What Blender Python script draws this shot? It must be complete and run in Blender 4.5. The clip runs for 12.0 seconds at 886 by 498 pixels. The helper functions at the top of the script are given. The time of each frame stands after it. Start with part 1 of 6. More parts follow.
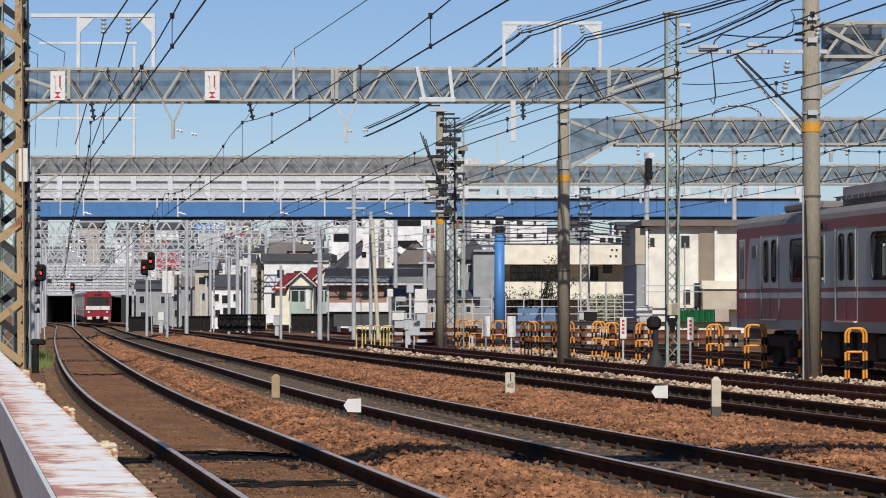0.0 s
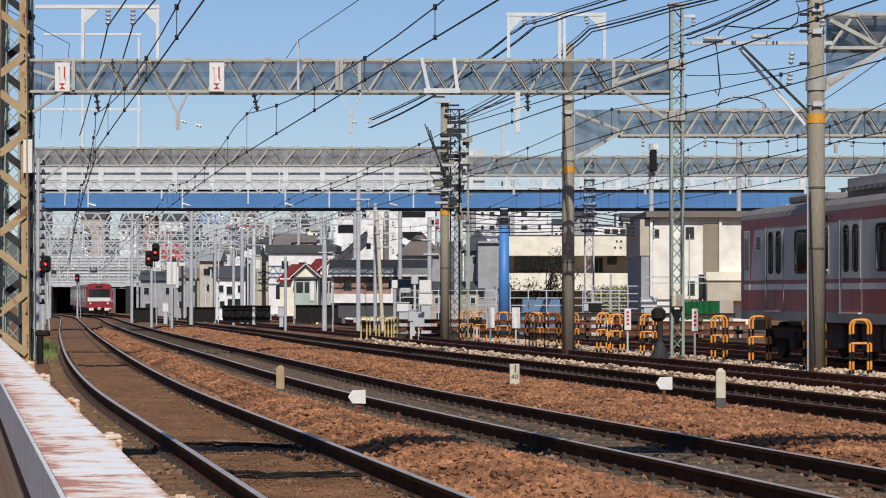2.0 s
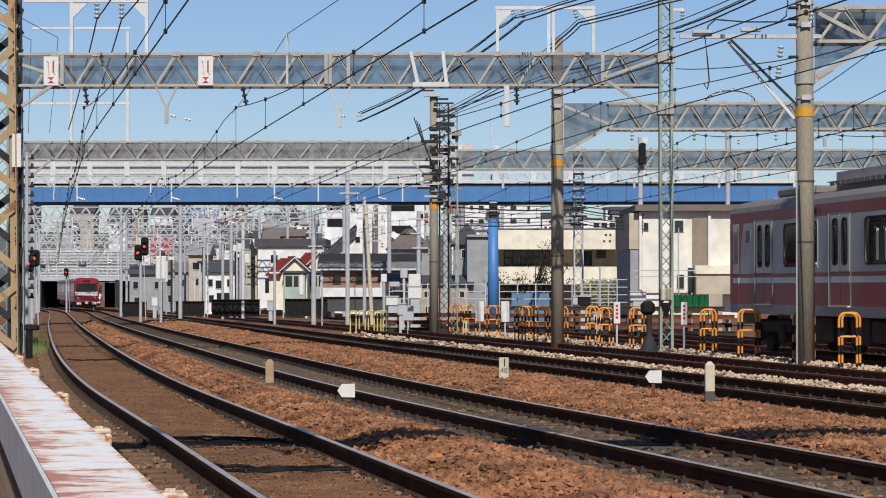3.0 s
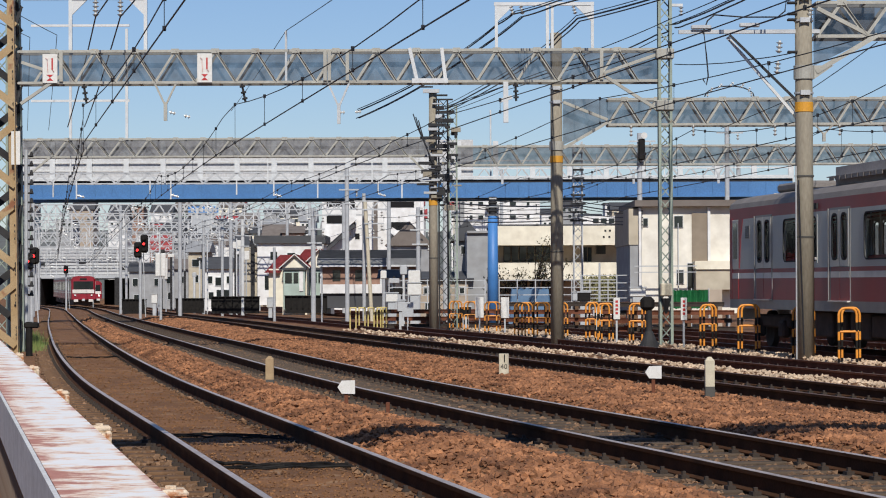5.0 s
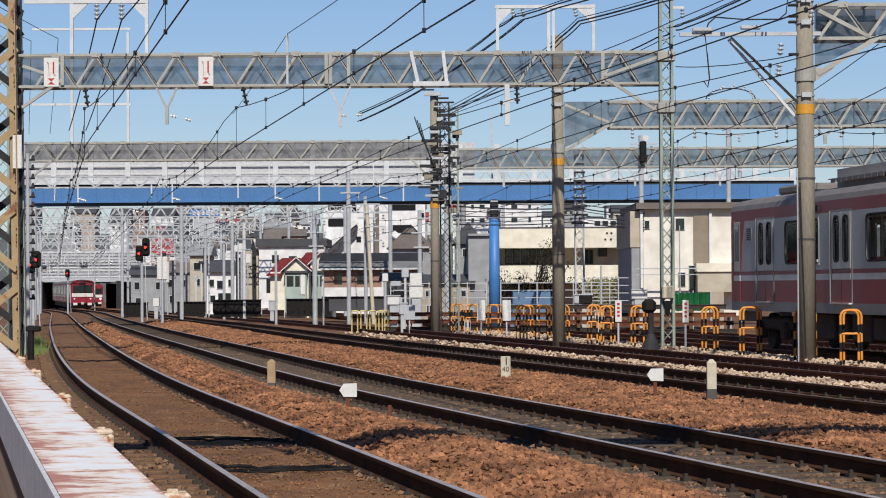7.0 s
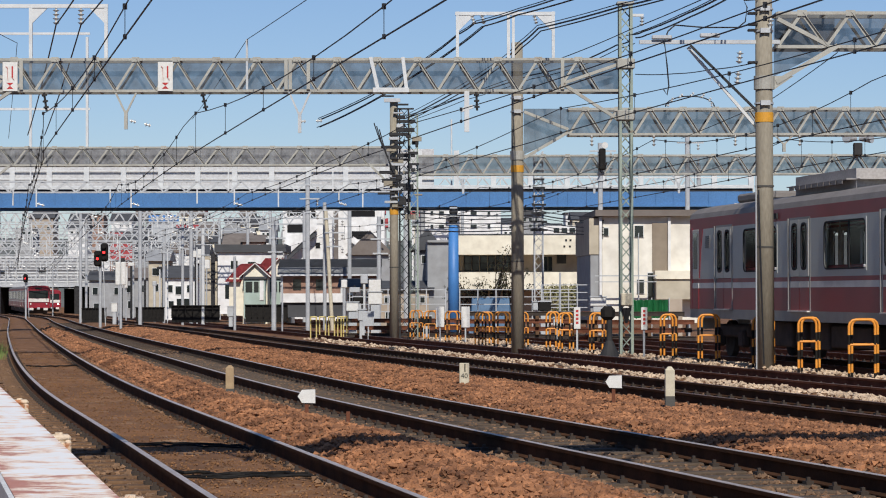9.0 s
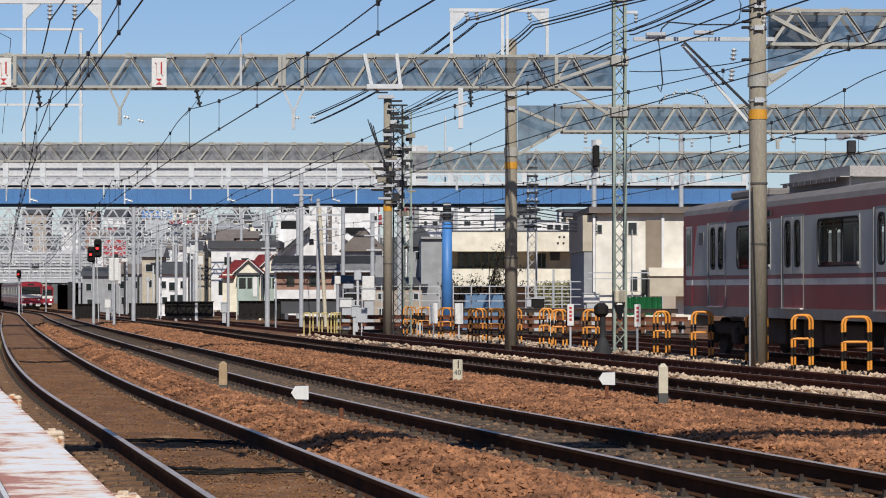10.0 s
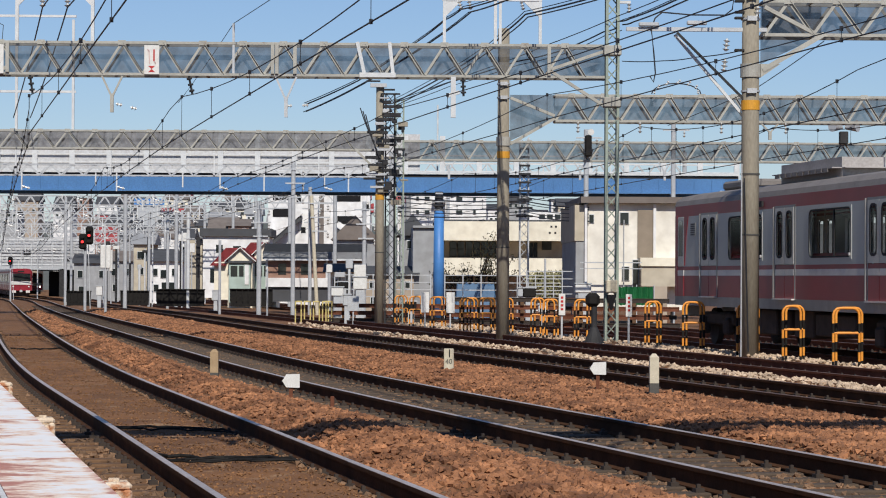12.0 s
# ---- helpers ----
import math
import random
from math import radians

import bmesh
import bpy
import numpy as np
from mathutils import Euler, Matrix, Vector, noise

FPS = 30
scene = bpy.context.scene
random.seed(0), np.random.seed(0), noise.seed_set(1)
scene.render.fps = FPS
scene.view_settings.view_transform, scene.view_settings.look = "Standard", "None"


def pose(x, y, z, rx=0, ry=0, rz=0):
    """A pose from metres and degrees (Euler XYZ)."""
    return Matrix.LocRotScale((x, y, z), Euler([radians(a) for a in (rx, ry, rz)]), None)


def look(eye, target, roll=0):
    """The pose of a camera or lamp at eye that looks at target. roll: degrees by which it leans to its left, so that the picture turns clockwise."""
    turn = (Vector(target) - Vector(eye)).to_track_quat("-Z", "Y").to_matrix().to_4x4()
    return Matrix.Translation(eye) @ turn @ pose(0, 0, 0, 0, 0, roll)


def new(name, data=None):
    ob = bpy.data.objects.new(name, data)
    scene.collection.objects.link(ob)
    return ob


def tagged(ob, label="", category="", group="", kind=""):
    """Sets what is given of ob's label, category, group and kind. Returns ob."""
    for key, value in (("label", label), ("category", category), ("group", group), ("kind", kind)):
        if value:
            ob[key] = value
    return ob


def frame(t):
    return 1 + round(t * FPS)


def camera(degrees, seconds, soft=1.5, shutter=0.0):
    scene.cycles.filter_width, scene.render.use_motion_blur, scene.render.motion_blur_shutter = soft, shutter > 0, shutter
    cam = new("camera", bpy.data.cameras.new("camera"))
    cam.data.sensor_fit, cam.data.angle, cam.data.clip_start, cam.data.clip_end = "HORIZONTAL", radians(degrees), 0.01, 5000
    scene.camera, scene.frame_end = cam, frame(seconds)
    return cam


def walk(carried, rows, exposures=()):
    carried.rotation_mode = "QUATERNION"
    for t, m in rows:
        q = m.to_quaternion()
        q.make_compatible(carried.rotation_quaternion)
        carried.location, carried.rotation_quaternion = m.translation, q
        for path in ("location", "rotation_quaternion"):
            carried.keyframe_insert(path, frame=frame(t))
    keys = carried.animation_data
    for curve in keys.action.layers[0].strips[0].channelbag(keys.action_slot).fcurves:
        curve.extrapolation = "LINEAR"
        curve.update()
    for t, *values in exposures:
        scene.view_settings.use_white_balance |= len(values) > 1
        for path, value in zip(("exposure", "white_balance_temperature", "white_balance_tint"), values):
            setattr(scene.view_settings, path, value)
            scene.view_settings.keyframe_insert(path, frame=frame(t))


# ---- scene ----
cam = camera(20.0, 12.0, soft=1.05)
EYE = 1.5
# seconds, yaw, pitch, roll of a hand-held camera that stands on one spot
TURNS = [
    (0.0, -0.000, 1.210, -0.000),
    (0.5, 0.060, 1.199, 0.057),
    (1.0, 0.197, 1.196, 0.112),
    (1.5, 0.216, 1.159, 0.077),
    (2.0, 0.103, 1.012, -0.013),
    (2.5, -0.040, 0.903, -0.028),
    (3.0, -0.142, 0.869, 0.049),
    (5.0, -0.149, 0.784, 0.238),
    (5.5, -0.188, 0.698, 0.381),
    (6.0, -0.069, 0.697, 0.449),
    (6.5, 0.019, 0.781, 0.437),
    (8.5, -0.982, 0.929, 0.001),
    (9.0, -1.047, 0.993, 0.138),
    (9.5, -1.085, 1.002, 0.113),
    (10.0, -1.196, 0.915, 0.028),
    (10.5, -1.335, 0.791, -0.053),
    (11.0, -1.412, 0.706, -0.157),
    (11.5, -1.426, 0.659, -0.228),
    (12.0, -1.387, 0.664, -0.274),
]
walk(cam, [(t, pose(0, 0, EYE, 90 + pitch, roll, yaw)) for t, yaw, pitch, roll in TURNS])

# ---- daylight ----
SUN_TO = Vector((0.08, -0.95, 0.84)).normalized()
world = bpy.data.worlds.new("sky")
scene.world = world
world.use_nodes = True
wn = world.node_tree.nodes
sky = wn.new("ShaderNodeTexSky")
sky.sky_type = "NISHITA"
sky.sun_disc = False
sky.sun_elevation = math.asin(SUN_TO.z)
sky.sun_rotation = math.atan2(SUN_TO.x, SUN_TO.y)
sky.air_density, sky.dust_density, sky.ozone_density = 1.0, 0.1, 5.0
wn["Background"].inputs["Strength"].default_value = 0.085
haze = wn.new("ShaderNodeMix")
haze.data_type, haze.blend_type = "RGBA", "MULTIPLY"
haze.inputs[0].default_value = 1.0
haze.inputs[7].default_value = (0.93, 0.95, 1.09, 1)
world.node_tree.links.new(sky.outputs[0], haze.inputs[6])
world.node_tree.links.new(haze.outputs[2], wn["Background"].inputs["Color"])
sun_data = bpy.data.lights.new("sun", "SUN")
sun_data.energy, sun_data.angle, sun_data.color = 4.6, radians(0.5), (1.0, 0.95, 0.87)
sun = new("sun", sun_data)
sun.matrix_world = look((0, 0, 60), Vector((0, 0, 60)) - SUN_TO)
scene.view_settings.exposure = -0.1


# ---- materials ----
def mat(name, a, b=None, rough=0.7, metal=0.0, scale=6.0, fine=60.0, bump=0.0, c=None, cover=0.55, spread=0.0, spec=0.5, stretch=(1, 1, 1)):
    """Two tones over coarse and fine noise; c: a third tone (rust, dirt) in patches; spread: change from piece to piece."""
    m = bpy.data.materials.new(name)
    m.use_nodes = True
    n, l = m.node_tree.nodes, m.node_tree.links
    p = n["Principled BSDF"]
    p.inputs["Roughness"].default_value, p.inputs["Metallic"].default_value = rough, metal
    p.inputs["Specular IOR Level"].default_value = spec
    b = b or tuple(v * 0.8 for v in a)
    co = n.new("ShaderNodeTexCoord")
    mp = n.new("ShaderNodeMapping")
    mp.inputs["Scale"].default_value = stretch
    l.new(co.outputs["Object"], mp.inputs["Vector"])

    def noise_of(s, detail):
        t = n.new("ShaderNodeTexNoise")
        t.inputs["Scale"].default_value, t.inputs["Detail"].default_value = s, detail
        l.new(mp.outputs[0], t.inputs["Vector"])
        return t.outputs["Fac"]

    def ramp(v, lo, hi):
        r = n.new("ShaderNodeMapRange")
        r.inputs["From Min"].default_value, r.inputs["From Max"].default_value = lo, hi
        l.new(v, r.inputs["Value"])
        return r.outputs[0]

    def blend(f, x, y, how="MIX"):
        k = n.new("ShaderNodeMix")
        k.data_type, k.blend_type = "RGBA", how
        for v, i in ((f, 0), (x, 6), (y, 7)):
            if isinstance(v, (tuple, list)):
                k.inputs[i].default_value = (*v, 1)
            elif isinstance(v, (int, float)):
                k.inputs[i].default_value = v
            else:
                l.new(v, k.inputs[i])
        return k.outputs[2]

    grain = noise_of(fine, 3)
    colour = blend(ramp(noise_of(scale, 4), 0.32, 0.68), a, b)
    colour = blend(ramp(grain, 0.25, 0.75), colour, blend(1.0, colour, (0.72, 0.70, 0.68), "MULTIPLY"))
    if c:
        colour = blend(ramp(noise_of(scale * 1.7, 6), cover, cover + 0.1), colour, c)
    if spread:
        info = n.new("ShaderNodeNewGeometry")
        hue = n.new("ShaderNodeHueSaturation")
        l.new(ramp(info.outputs["Random Per Island"], 0.0, 1.0), hue.inputs["Fac"])
        hue.inputs["Fac"].default_value = 1.0
        hue.inputs["Value"].default_value = 1.0 + spread
        hue.inputs["Saturation"].default_value = 1.0
        l.new(colour, hue.inputs["Color"])
        colour = hue.outputs[0]
    l.new(colour, p.inputs["Base Color"])
    if bump:
        k = n.new("ShaderNodeBump")
        k.inputs["Strength"].default_value, k.inputs["Distance"].default_value = bump, 0.02
        l.new(grain, k.inputs["Height"])
        l.new(k.outputs[0], p.inputs["Normal"])
    return m


def glow(name, colour, power):
    m = bpy.data.materials.new(name)
    m.use_nodes = True
    p = m.node_tree.nodes["Principled BSDF"]
    p.inputs["Base Color"].default_value = (*[v * 0.3 for v in colour], 1)
    p.inputs["Emission Color"].default_value = (*colour, 1)
    p.inputs["Emission Strength"].default_value = power
    return m


def pane_glass(name, colour, body):
    """Tinted glass: partly clear, partly dark, with a clean gloss."""
    m = bpy.data.materials.new(name)
    m.use_nodes = True
    n, l = m.node_tree.nodes, m.node_tree.links
    p = n["Principled BSDF"]
    p.inputs["Base Color"].default_value = (*colour, 1)
    p.inputs["Roughness"].default_value = 0.06
    p.inputs["Specular IOR Level"].default_value = 0.3
    p.inputs["Alpha"].default_value = body
    return m


def netting(name, colour, see):
    m = bpy.data.materials.new(name)
    m.use_nodes = True
    n, l = m.node_tree.nodes, m.node_tree.links
    p = n["Principled BSDF"]
    t = n.new("ShaderNodeTexNoise")
    t.inputs["Scale"].default_value, t.inputs["Detail"].default_value = 3.0, 6.0
    co = n.new("ShaderNodeTexCoord")
    l.new(co.outputs["Object"], t.inputs["Vector"])
    r = n.new("ShaderNodeMapRange")
    r.inputs["From Min"].default_value, r.inputs["From Max"].default_value = 0.3, 0.7
    r.inputs["To Min"].default_value, r.inputs["To Max"].default_value = 1 - see - 0.1, 1 - see + 0.12
    l.new(t.outputs["Fac"], r.inputs["Value"])
    l.new(r.outputs[0], p.inputs["Alpha"])
    p.inputs["Base Color"].default_value = (*colour, 1)
    p.inputs["Roughness"].default_value = 0.9
    return m


M = dict(
    ballast=mat("ballast", (0.250, 0.113, 0.040), (0.145, 0.065, 0.024), 0.95, scale=1.2, fine=34, bump=1.0, c=(0.30, 0.18, 0.095), cover=0.60),
    stone=mat("ballast_stone", (0.310, 0.140, 0.064), (0.098, 0.041, 0.019), 0.95, scale=1.5, fine=40, bump=0.4, spread=0.9),
    pale_stone=mat("pale_stone", (0.58, 0.445, 0.315), (0.34, 0.245, 0.165), 0.95, scale=1.5, fine=40, bump=0.4, spread=0.5),
    sand=mat("tan_grit", (0.225, 0.112, 0.047), (0.12, 0.058, 0.025), 0.95, scale=1.5, fine=40, spread=0.6),
    grey_stone=mat("oily_stone", (0.19, 0.112, 0.063), (0.10, 0.060, 0.034), 0.95, scale=1.5, fine=40, bump=0.4, spread=0.9),
    rail=mat("rail_web", (0.055, 0.028, 0.016), (0.100, 0.048, 0.025), 0.9, 0.0, spec=0.08, scale=3, fine=40, bump=0.2),
    rail_head=mat("rail_head", (0.66, 0.58, 0.53), (0.50, 0.43, 0.385), 0.45, 0.35, scale=2, fine=30),
    dull_head=mat("dull_rail_head", (0.24, 0.15, 0.11), (0.15, 0.09, 0.065), 0.55, 0.4, scale=2, fine=30),
    old_rail=mat("rusty_rail", (0.20, 0.080, 0.048), (0.12, 0.047, 0.028), 0.9, 0.0, spec=0.08, scale=3, fine=40, bump=0.2),
    dark_sleeper=mat("oily_sleeper", (0.115, 0.080, 0.052), (0.055, 0.038, 0.026), 0.9, scale=3, fine=25, bump=0.5, stretch=(1, 6, 1)),
    sleeper=mat("sleeper", (0.21, 0.115, 0.054), (0.105, 0.056, 0.028), 0.9, scale=3, fine=25, bump=0.5, stretch=(1, 6, 1)),
    clip=mat("rail_clip", (0.05, 0.035, 0.025), (0.03, 0.02, 0.015), 0.8, scale=9),
    steel=mat("weathered_cream_steel", (0.46, 0.455, 0.405), (0.36, 0.35, 0.31), 0.6, 0.0, scale=2.5, fine=40, c=(0.22, 0.13, 0.07), cover=0.66),
    green_steel=mat("pale_green_steel", (0.34, 0.40, 0.33), (0.26, 0.31, 0.26), 0.6, scale=2.5, fine=40, c=(0.20, 0.12, 0.07), cover=0.68),
    brown_steel=mat("ochre_steel", (0.38, 0.25, 0.115), (0.46, 0.34, 0.19), 0.6, scale=1.3, fine=30, c=(0.22, 0.085, 0.035), cover=0.58),
    dark_steel=mat("dark_steel", (0.05, 0.05, 0.052), (0.03, 0.03, 0.032), 0.7, spec=0.15, scale=3),
    grey_steel=mat("galvanised_steel", (0.58, 0.60, 0.61), (0.47, 0.49, 0.51), 0.5, 0.2, scale=3, fine=40),
    white_steel=mat("white_steel", (0.72, 0.74, 0.74), (0.60, 0.62, 0.63), 0.5, scale=3),
    concrete=mat("pole_concrete", (0.36, 0.32, 0.245), (0.275, 0.245, 0.19), 0.9, scale=1.5, fine=30, bump=0.2, c=(0.34, 0.31, 0.25), cover=0.62, stretch=(1, 1, 0.25)),
    orange=mat("orange_band", (0.75, 0.36, 0.03), None, 0.6),
    yellow=mat("barrier_yellow", (0.90, 0.37, 0.05), (0.80, 0.29, 0.035), 0.5, scale=8),
    black=mat("barrier_black", (0.014, 0.013, 0.013), (0.024, 0.022, 0.02), 0.7, spec=0.12),
    white=mat("white_paint", (0.80, 0.80, 0.77), (0.70, 0.69, 0.65), 0.6, scale=9, fine=80),
    cream=mat("cream_post", (0.66, 0.60, 0.46), (0.55, 0.49, 0.36), 0.8, scale=9, fine=80),
    pale_yellow=mat("pale_yellow", (0.74, 0.60, 0.22), (0.62, 0.50, 0.18), 0.6, scale=6),
    station=mat("grey_cladding", (0.34, 0.35, 0.37), (0.25, 0.26, 0.28), 0.7, scale=0.4, fine=3),
    tan_post=mat("weathered_post", (0.46, 0.33, 0.19), (0.34, 0.235, 0.13), 0.85, scale=7, fine=60),
    ac_grey=mat("unit_grey", (0.46, 0.43, 0.41), (0.39, 0.365, 0.345), 0.6, scale=1.5, fine=20),
    dim=mat("post_base", (0.10, 0.095, 0.085), None, 0.9, scale=9),
    red=mat("red_mark", (0.55, 0.03, 0.03), None, 0.6),
    # painted digits, and blocks whose black stands in for shade
    ink_and_shade=mat("dark_mark_and_shade", (0.02, 0.02, 0.022), None, 0.8, spec=0.1),
    net=netting("bird_net", (0.065, 0.07, 0.08), 0.31),
    wire=mat("cable", (0.022, 0.024, 0.028), (0.03, 0.03, 0.034), 0.6),
    insulator=mat("porcelain", (0.75, 0.75, 0.72), None, 0.25),
    
    fence_side=mat("grey_white_paint", (0.80, 0.80, 0.79), (0.68, 0.68, 0.67), 0.7, scale=5, fine=50, c=(0.40, 0.26, 0.18), cover=0.72),
    fence_lug=mat("rusted_cream_lug", (0.78, 0.66, 0.50), (0.70, 0.52, 0.36), 0.75, scale=16, fine=70, bump=0.5, c=(0.42, 0.17, 0.07), cover=0.54),
    door_grey=mat("car_door_grey", (0.66, 0.64, 0.575), (0.60, 0.585, 0.525), 0.4, 0.2, scale=1.2, fine=50),
    fence_bar=mat("old_fence_bar", (0.24, 0.19, 0.15), (0.16, 0.11, 0.08), 0.8, scale=5, fine=40, c=(0.20, 0.09, 0.045), cover=0.5),
    blue=mat("bridge_blue", (0.075, 0.215, 0.46), (0.06, 0.18, 0.40), 0.5, scale=0.6, fine=14),
    blue_post=mat("post_blue", (0.075, 0.25, 0.60), (0.06, 0.21, 0.52), 0.5, scale=1.5),
    panel=mat("noise_panel", (0.60, 0.60, 0.60), (0.52, 0.52, 0.53), 0.6, scale=0.8, fine=10),
    train_grey=mat("car_grey", (0.53, 0.55, 0.52), (0.48, 0.50, 0.475), 0.45, 0.15, scale=1.2, fine=50),
    train_red=mat("car_red", (0.36, 0.034, 0.042), (0.29, 0.028, 0.034), 0.45, scale=1.2, fine=50),
    bright_red=mat("car_bright_red", (0.30, 0.012, 0.024), (0.25, 0.010, 0.02), 0.35, scale=1.2, fine=50),
    train_white=mat("car_stripe", (0.82, 0.79, 0.74), None, 0.4, scale=2),
    roof_grey=mat("car_roof", (0.26, 0.235, 0.215), (0.20, 0.18, 0.165), 0.6, scale=1.5, fine=30),
    under=mat("underframe", (0.075, 0.06, 0.052), (0.11, 0.09, 0.075), 0.85, spec=0.15, scale=3),
    glass=mat("dark_glass", (0.018, 0.024, 0.024), (0.03, 0.036, 0.035), 0.05, scale=1.5, spec=0.5),
    car_glass=pane_glass("car_glass", (0.012, 0.020, 0.018), 0.14),
    aluminium=mat("bare_aluminium", (0.34, 0.34, 0.33), None, 0.5, 0.3, scale=3),
)
LAMP_RED = glow("signal_red", (1.0, 0.02, 0.02), 4.0)
LAMP_WHITE = glow("head_lamp", (1.0, 0.95, 0.85), 4.0)


# ---- building blocks ----
def thing(name, label, category, at=(0, 0, 0), group="", kind=""):
    ob = new(name)
    ob.location = at
    ob.empty_display_size = 0.2
    return tagged(ob, label, category, group, kind)


def part(name, bm, material, parent=None, label="", smooth=False):
    """Links a bmesh, given in world metres, as one mesh under a thing."""
    root = parent
    while root is not None and root.parent is not None:
        root = root.parent
    if root is not None:
        bmesh.ops.translate(bm, verts=bm.verts, vec=-root.location)
    me = bpy.data.meshes.new(name)
    bm.to_mesh(me)
    bm.free()
    for m in material if isinstance(material, (list, tuple)) else [material]:
        me.materials.append(m)
    if smooth:
        for f in me.polygons:
            f.use_smooth = len(f.vertices) == 4
    ob = new(name, me)
    ob.parent = parent
    return tagged(ob, label)


def box(bm, at, size, rz=0.0, bevel=0.0, index=0):
    m = Matrix.Translation(at) @ Matrix.Rotation(radians(rz), 4, "Z") @ Matrix.Diagonal((*size, 1))
    r = bmesh.ops.create_cube(bm, size=1.0, matrix=m)
    faces = {f for v in r["verts"] for f in v.link_faces}
    for f in faces:
        f.material_index = index
    if bevel:
        bmesh.ops.bevel(bm, geom=list({e for f in faces for e in f.edges}), offset=bevel, segments=1, affect="EDGES")
    return bm


def beam(bm, a, b, w, h=None, index=0):
    """A bar of w by h from a to b."""
    a, b = Vector(a), Vector(b)
    d = b - a
    q = d.to_track_quat("Z", "Y")
    m = Matrix.Translation((a + b) / 2) @ q.to_matrix().to_4x4() @ Matrix.Diagonal((w, h or w, d.length, 1))
    r = bmesh.ops.create_cube(bm, size=1.0, matrix=m)
    for f in {f for v in r["verts"] for f in v.link_faces}:
        f.material_index = index
    return bm


def rod(bm, a, b, r1, r2=None, n=10, index=0):
    a, b = Vector(a), Vector(b)
    d = b - a
    m = Matrix.Translation((a + b) / 2) @ d.to_track_quat("Z", "Y").to_matrix().to_4x4()
    r = bmesh.ops.create_cone(bm, cap_ends=True, segments=n, radius1=r1, radius2=r1 if r2 is None else r2, depth=d.length, matrix=m)
    for f in {f for v in r["verts"] for f in v.link_faces}:
        f.material_index = index
    return bm


def B():
    return bmesh.new()


def tube(bm, points, r, n=5):
    """A cable along points."""
    rings = []
    for i, p in enumerate(points):
        p = Vector(p)
        d = (Vector(points[min(i + 1, len(points) - 1)]) - Vector(points[max(i - 1, 0)])).normalized()
        s = d.cross(Vector((0, 0, 1))).normalized()
        u = s.cross(d)
        rings.append([bm.verts.new(p + r * (math.cos(k * 2 * math.pi / n) * s + math.sin(k * 2 * math.pi / n) * u)) for k in range(n)])
    for a, b in zip(rings, rings[1:]):
        for k in range(n):
            bm.faces.new((a[k], a[(k + 1) % n], b[(k + 1) % n], b[k]))
    return bm


def sweep(bm, profile, points, index=0):
    """A profile of (across, up) carried along points, level across."""
    rings = []
    for i, p in enumerate(points):
        p = Vector(p)
        d = Vector(points[min(i + 1, len(points) - 1)]) - Vector(points[max(i - 1, 0)])
        s = Vector((d.y, -d.x, 0)).normalized()
        rings.append([bm.verts.new(p + s * u + Vector((0, 0, v))) for u, v in profile])
    k = len(profile)
    for a, b in zip(rings, rings[1:]):
        for j in range(k):
            bm.faces.new((a[j], b[j], b[(j + 1) % k], a[(j + 1) % k])).material_index = index
    bm.faces.new(rings[0][::-1])
    bm.faces.new(rings[-1])
    return bm


# ---- plan of the tracks: distance ahead, metres across ----
PLAN = {
    1: ((-30, 9.1), (2, 2.7), (12, 0.72), (25, -1.86), (40.5, -4.93), (58.3, -8.02), (85.6, -12.39), (124, -18.39), (188, -28.19), (265, -40.2), (330, -51.9), (420, -69.0)),
    2: ((-30, 14.5), (2, 7.4), (20.7, 3.20), (33, 0.43), (41.7, -1.37), (54.7, -3.72), (84, -8.62), (124, -15.0), (176, -23.0), (265, -36.4), (330, -48.0), (420, -65.0)),
    3: ((-30, 19.7), (2, 12.9), (20, 9.1), (32.5, 6.21), (41.5, 4.32), (52.6, 2.10), (77, -2.35), (119, -8.95), (156, -15.05), (265, -32.8), (330, -43.9), (420, -58.4)),
    4: ((-30, 23.7), (2, 16.7), (20, 12.8), (43, 7.62), (52.6, 5.75), (63, 3.98), (78, 1.5), (107, -2.95), (130, -6.6), (161, -11.7), (265, -28.8), (330, -38.7), (420, -53.2)),
    5: ((-30, 21.08), (2, 16.7), (40, 11.5), (60, 8.78), (120, 0.6), (200, -10.5), (300, -24.5), (420, -42)),
    6: ((-30, 26.46), (2, 21.5), (40, 15.6), (60, 12.6), (120, 4.4), (200, -6.7), (300, -20.7), (420, -38)),
}


def track_x(k, d):
    """Across at d ahead: a smooth curve through the plan."""
    p = PLAN[k]

    def slope(j):
        j = max(1, min(len(p) - 2, j))
        return (p[j + 1][1] - p[j - 1][1]) / (p[j + 1][0] - p[j - 1][0])

    i = next((j for j in range(len(p) - 1) if p[j + 1][0] > d), len(p) - 2)
    (d0, x0), (d1, x1) = p[i], p[i + 1]
    w = d1 - d0
    t = (d - d0) / w
    return (2 * t**3 - 3 * t**2 + 1) * x0 + (t**3 - 2 * t**2 + t) * w * slope(i) + (3 * t**2 - 2 * t**3) * x1 + (t**3 - t**2) * w * slope(i + 1)


def fall(d):
    """The line falls gently away from the camera."""
    d = min(d, 420)
    return -0.0047 * 0.5 * ((d - 57) + math.sqrt((d - 57) ** 2 + 300)) 


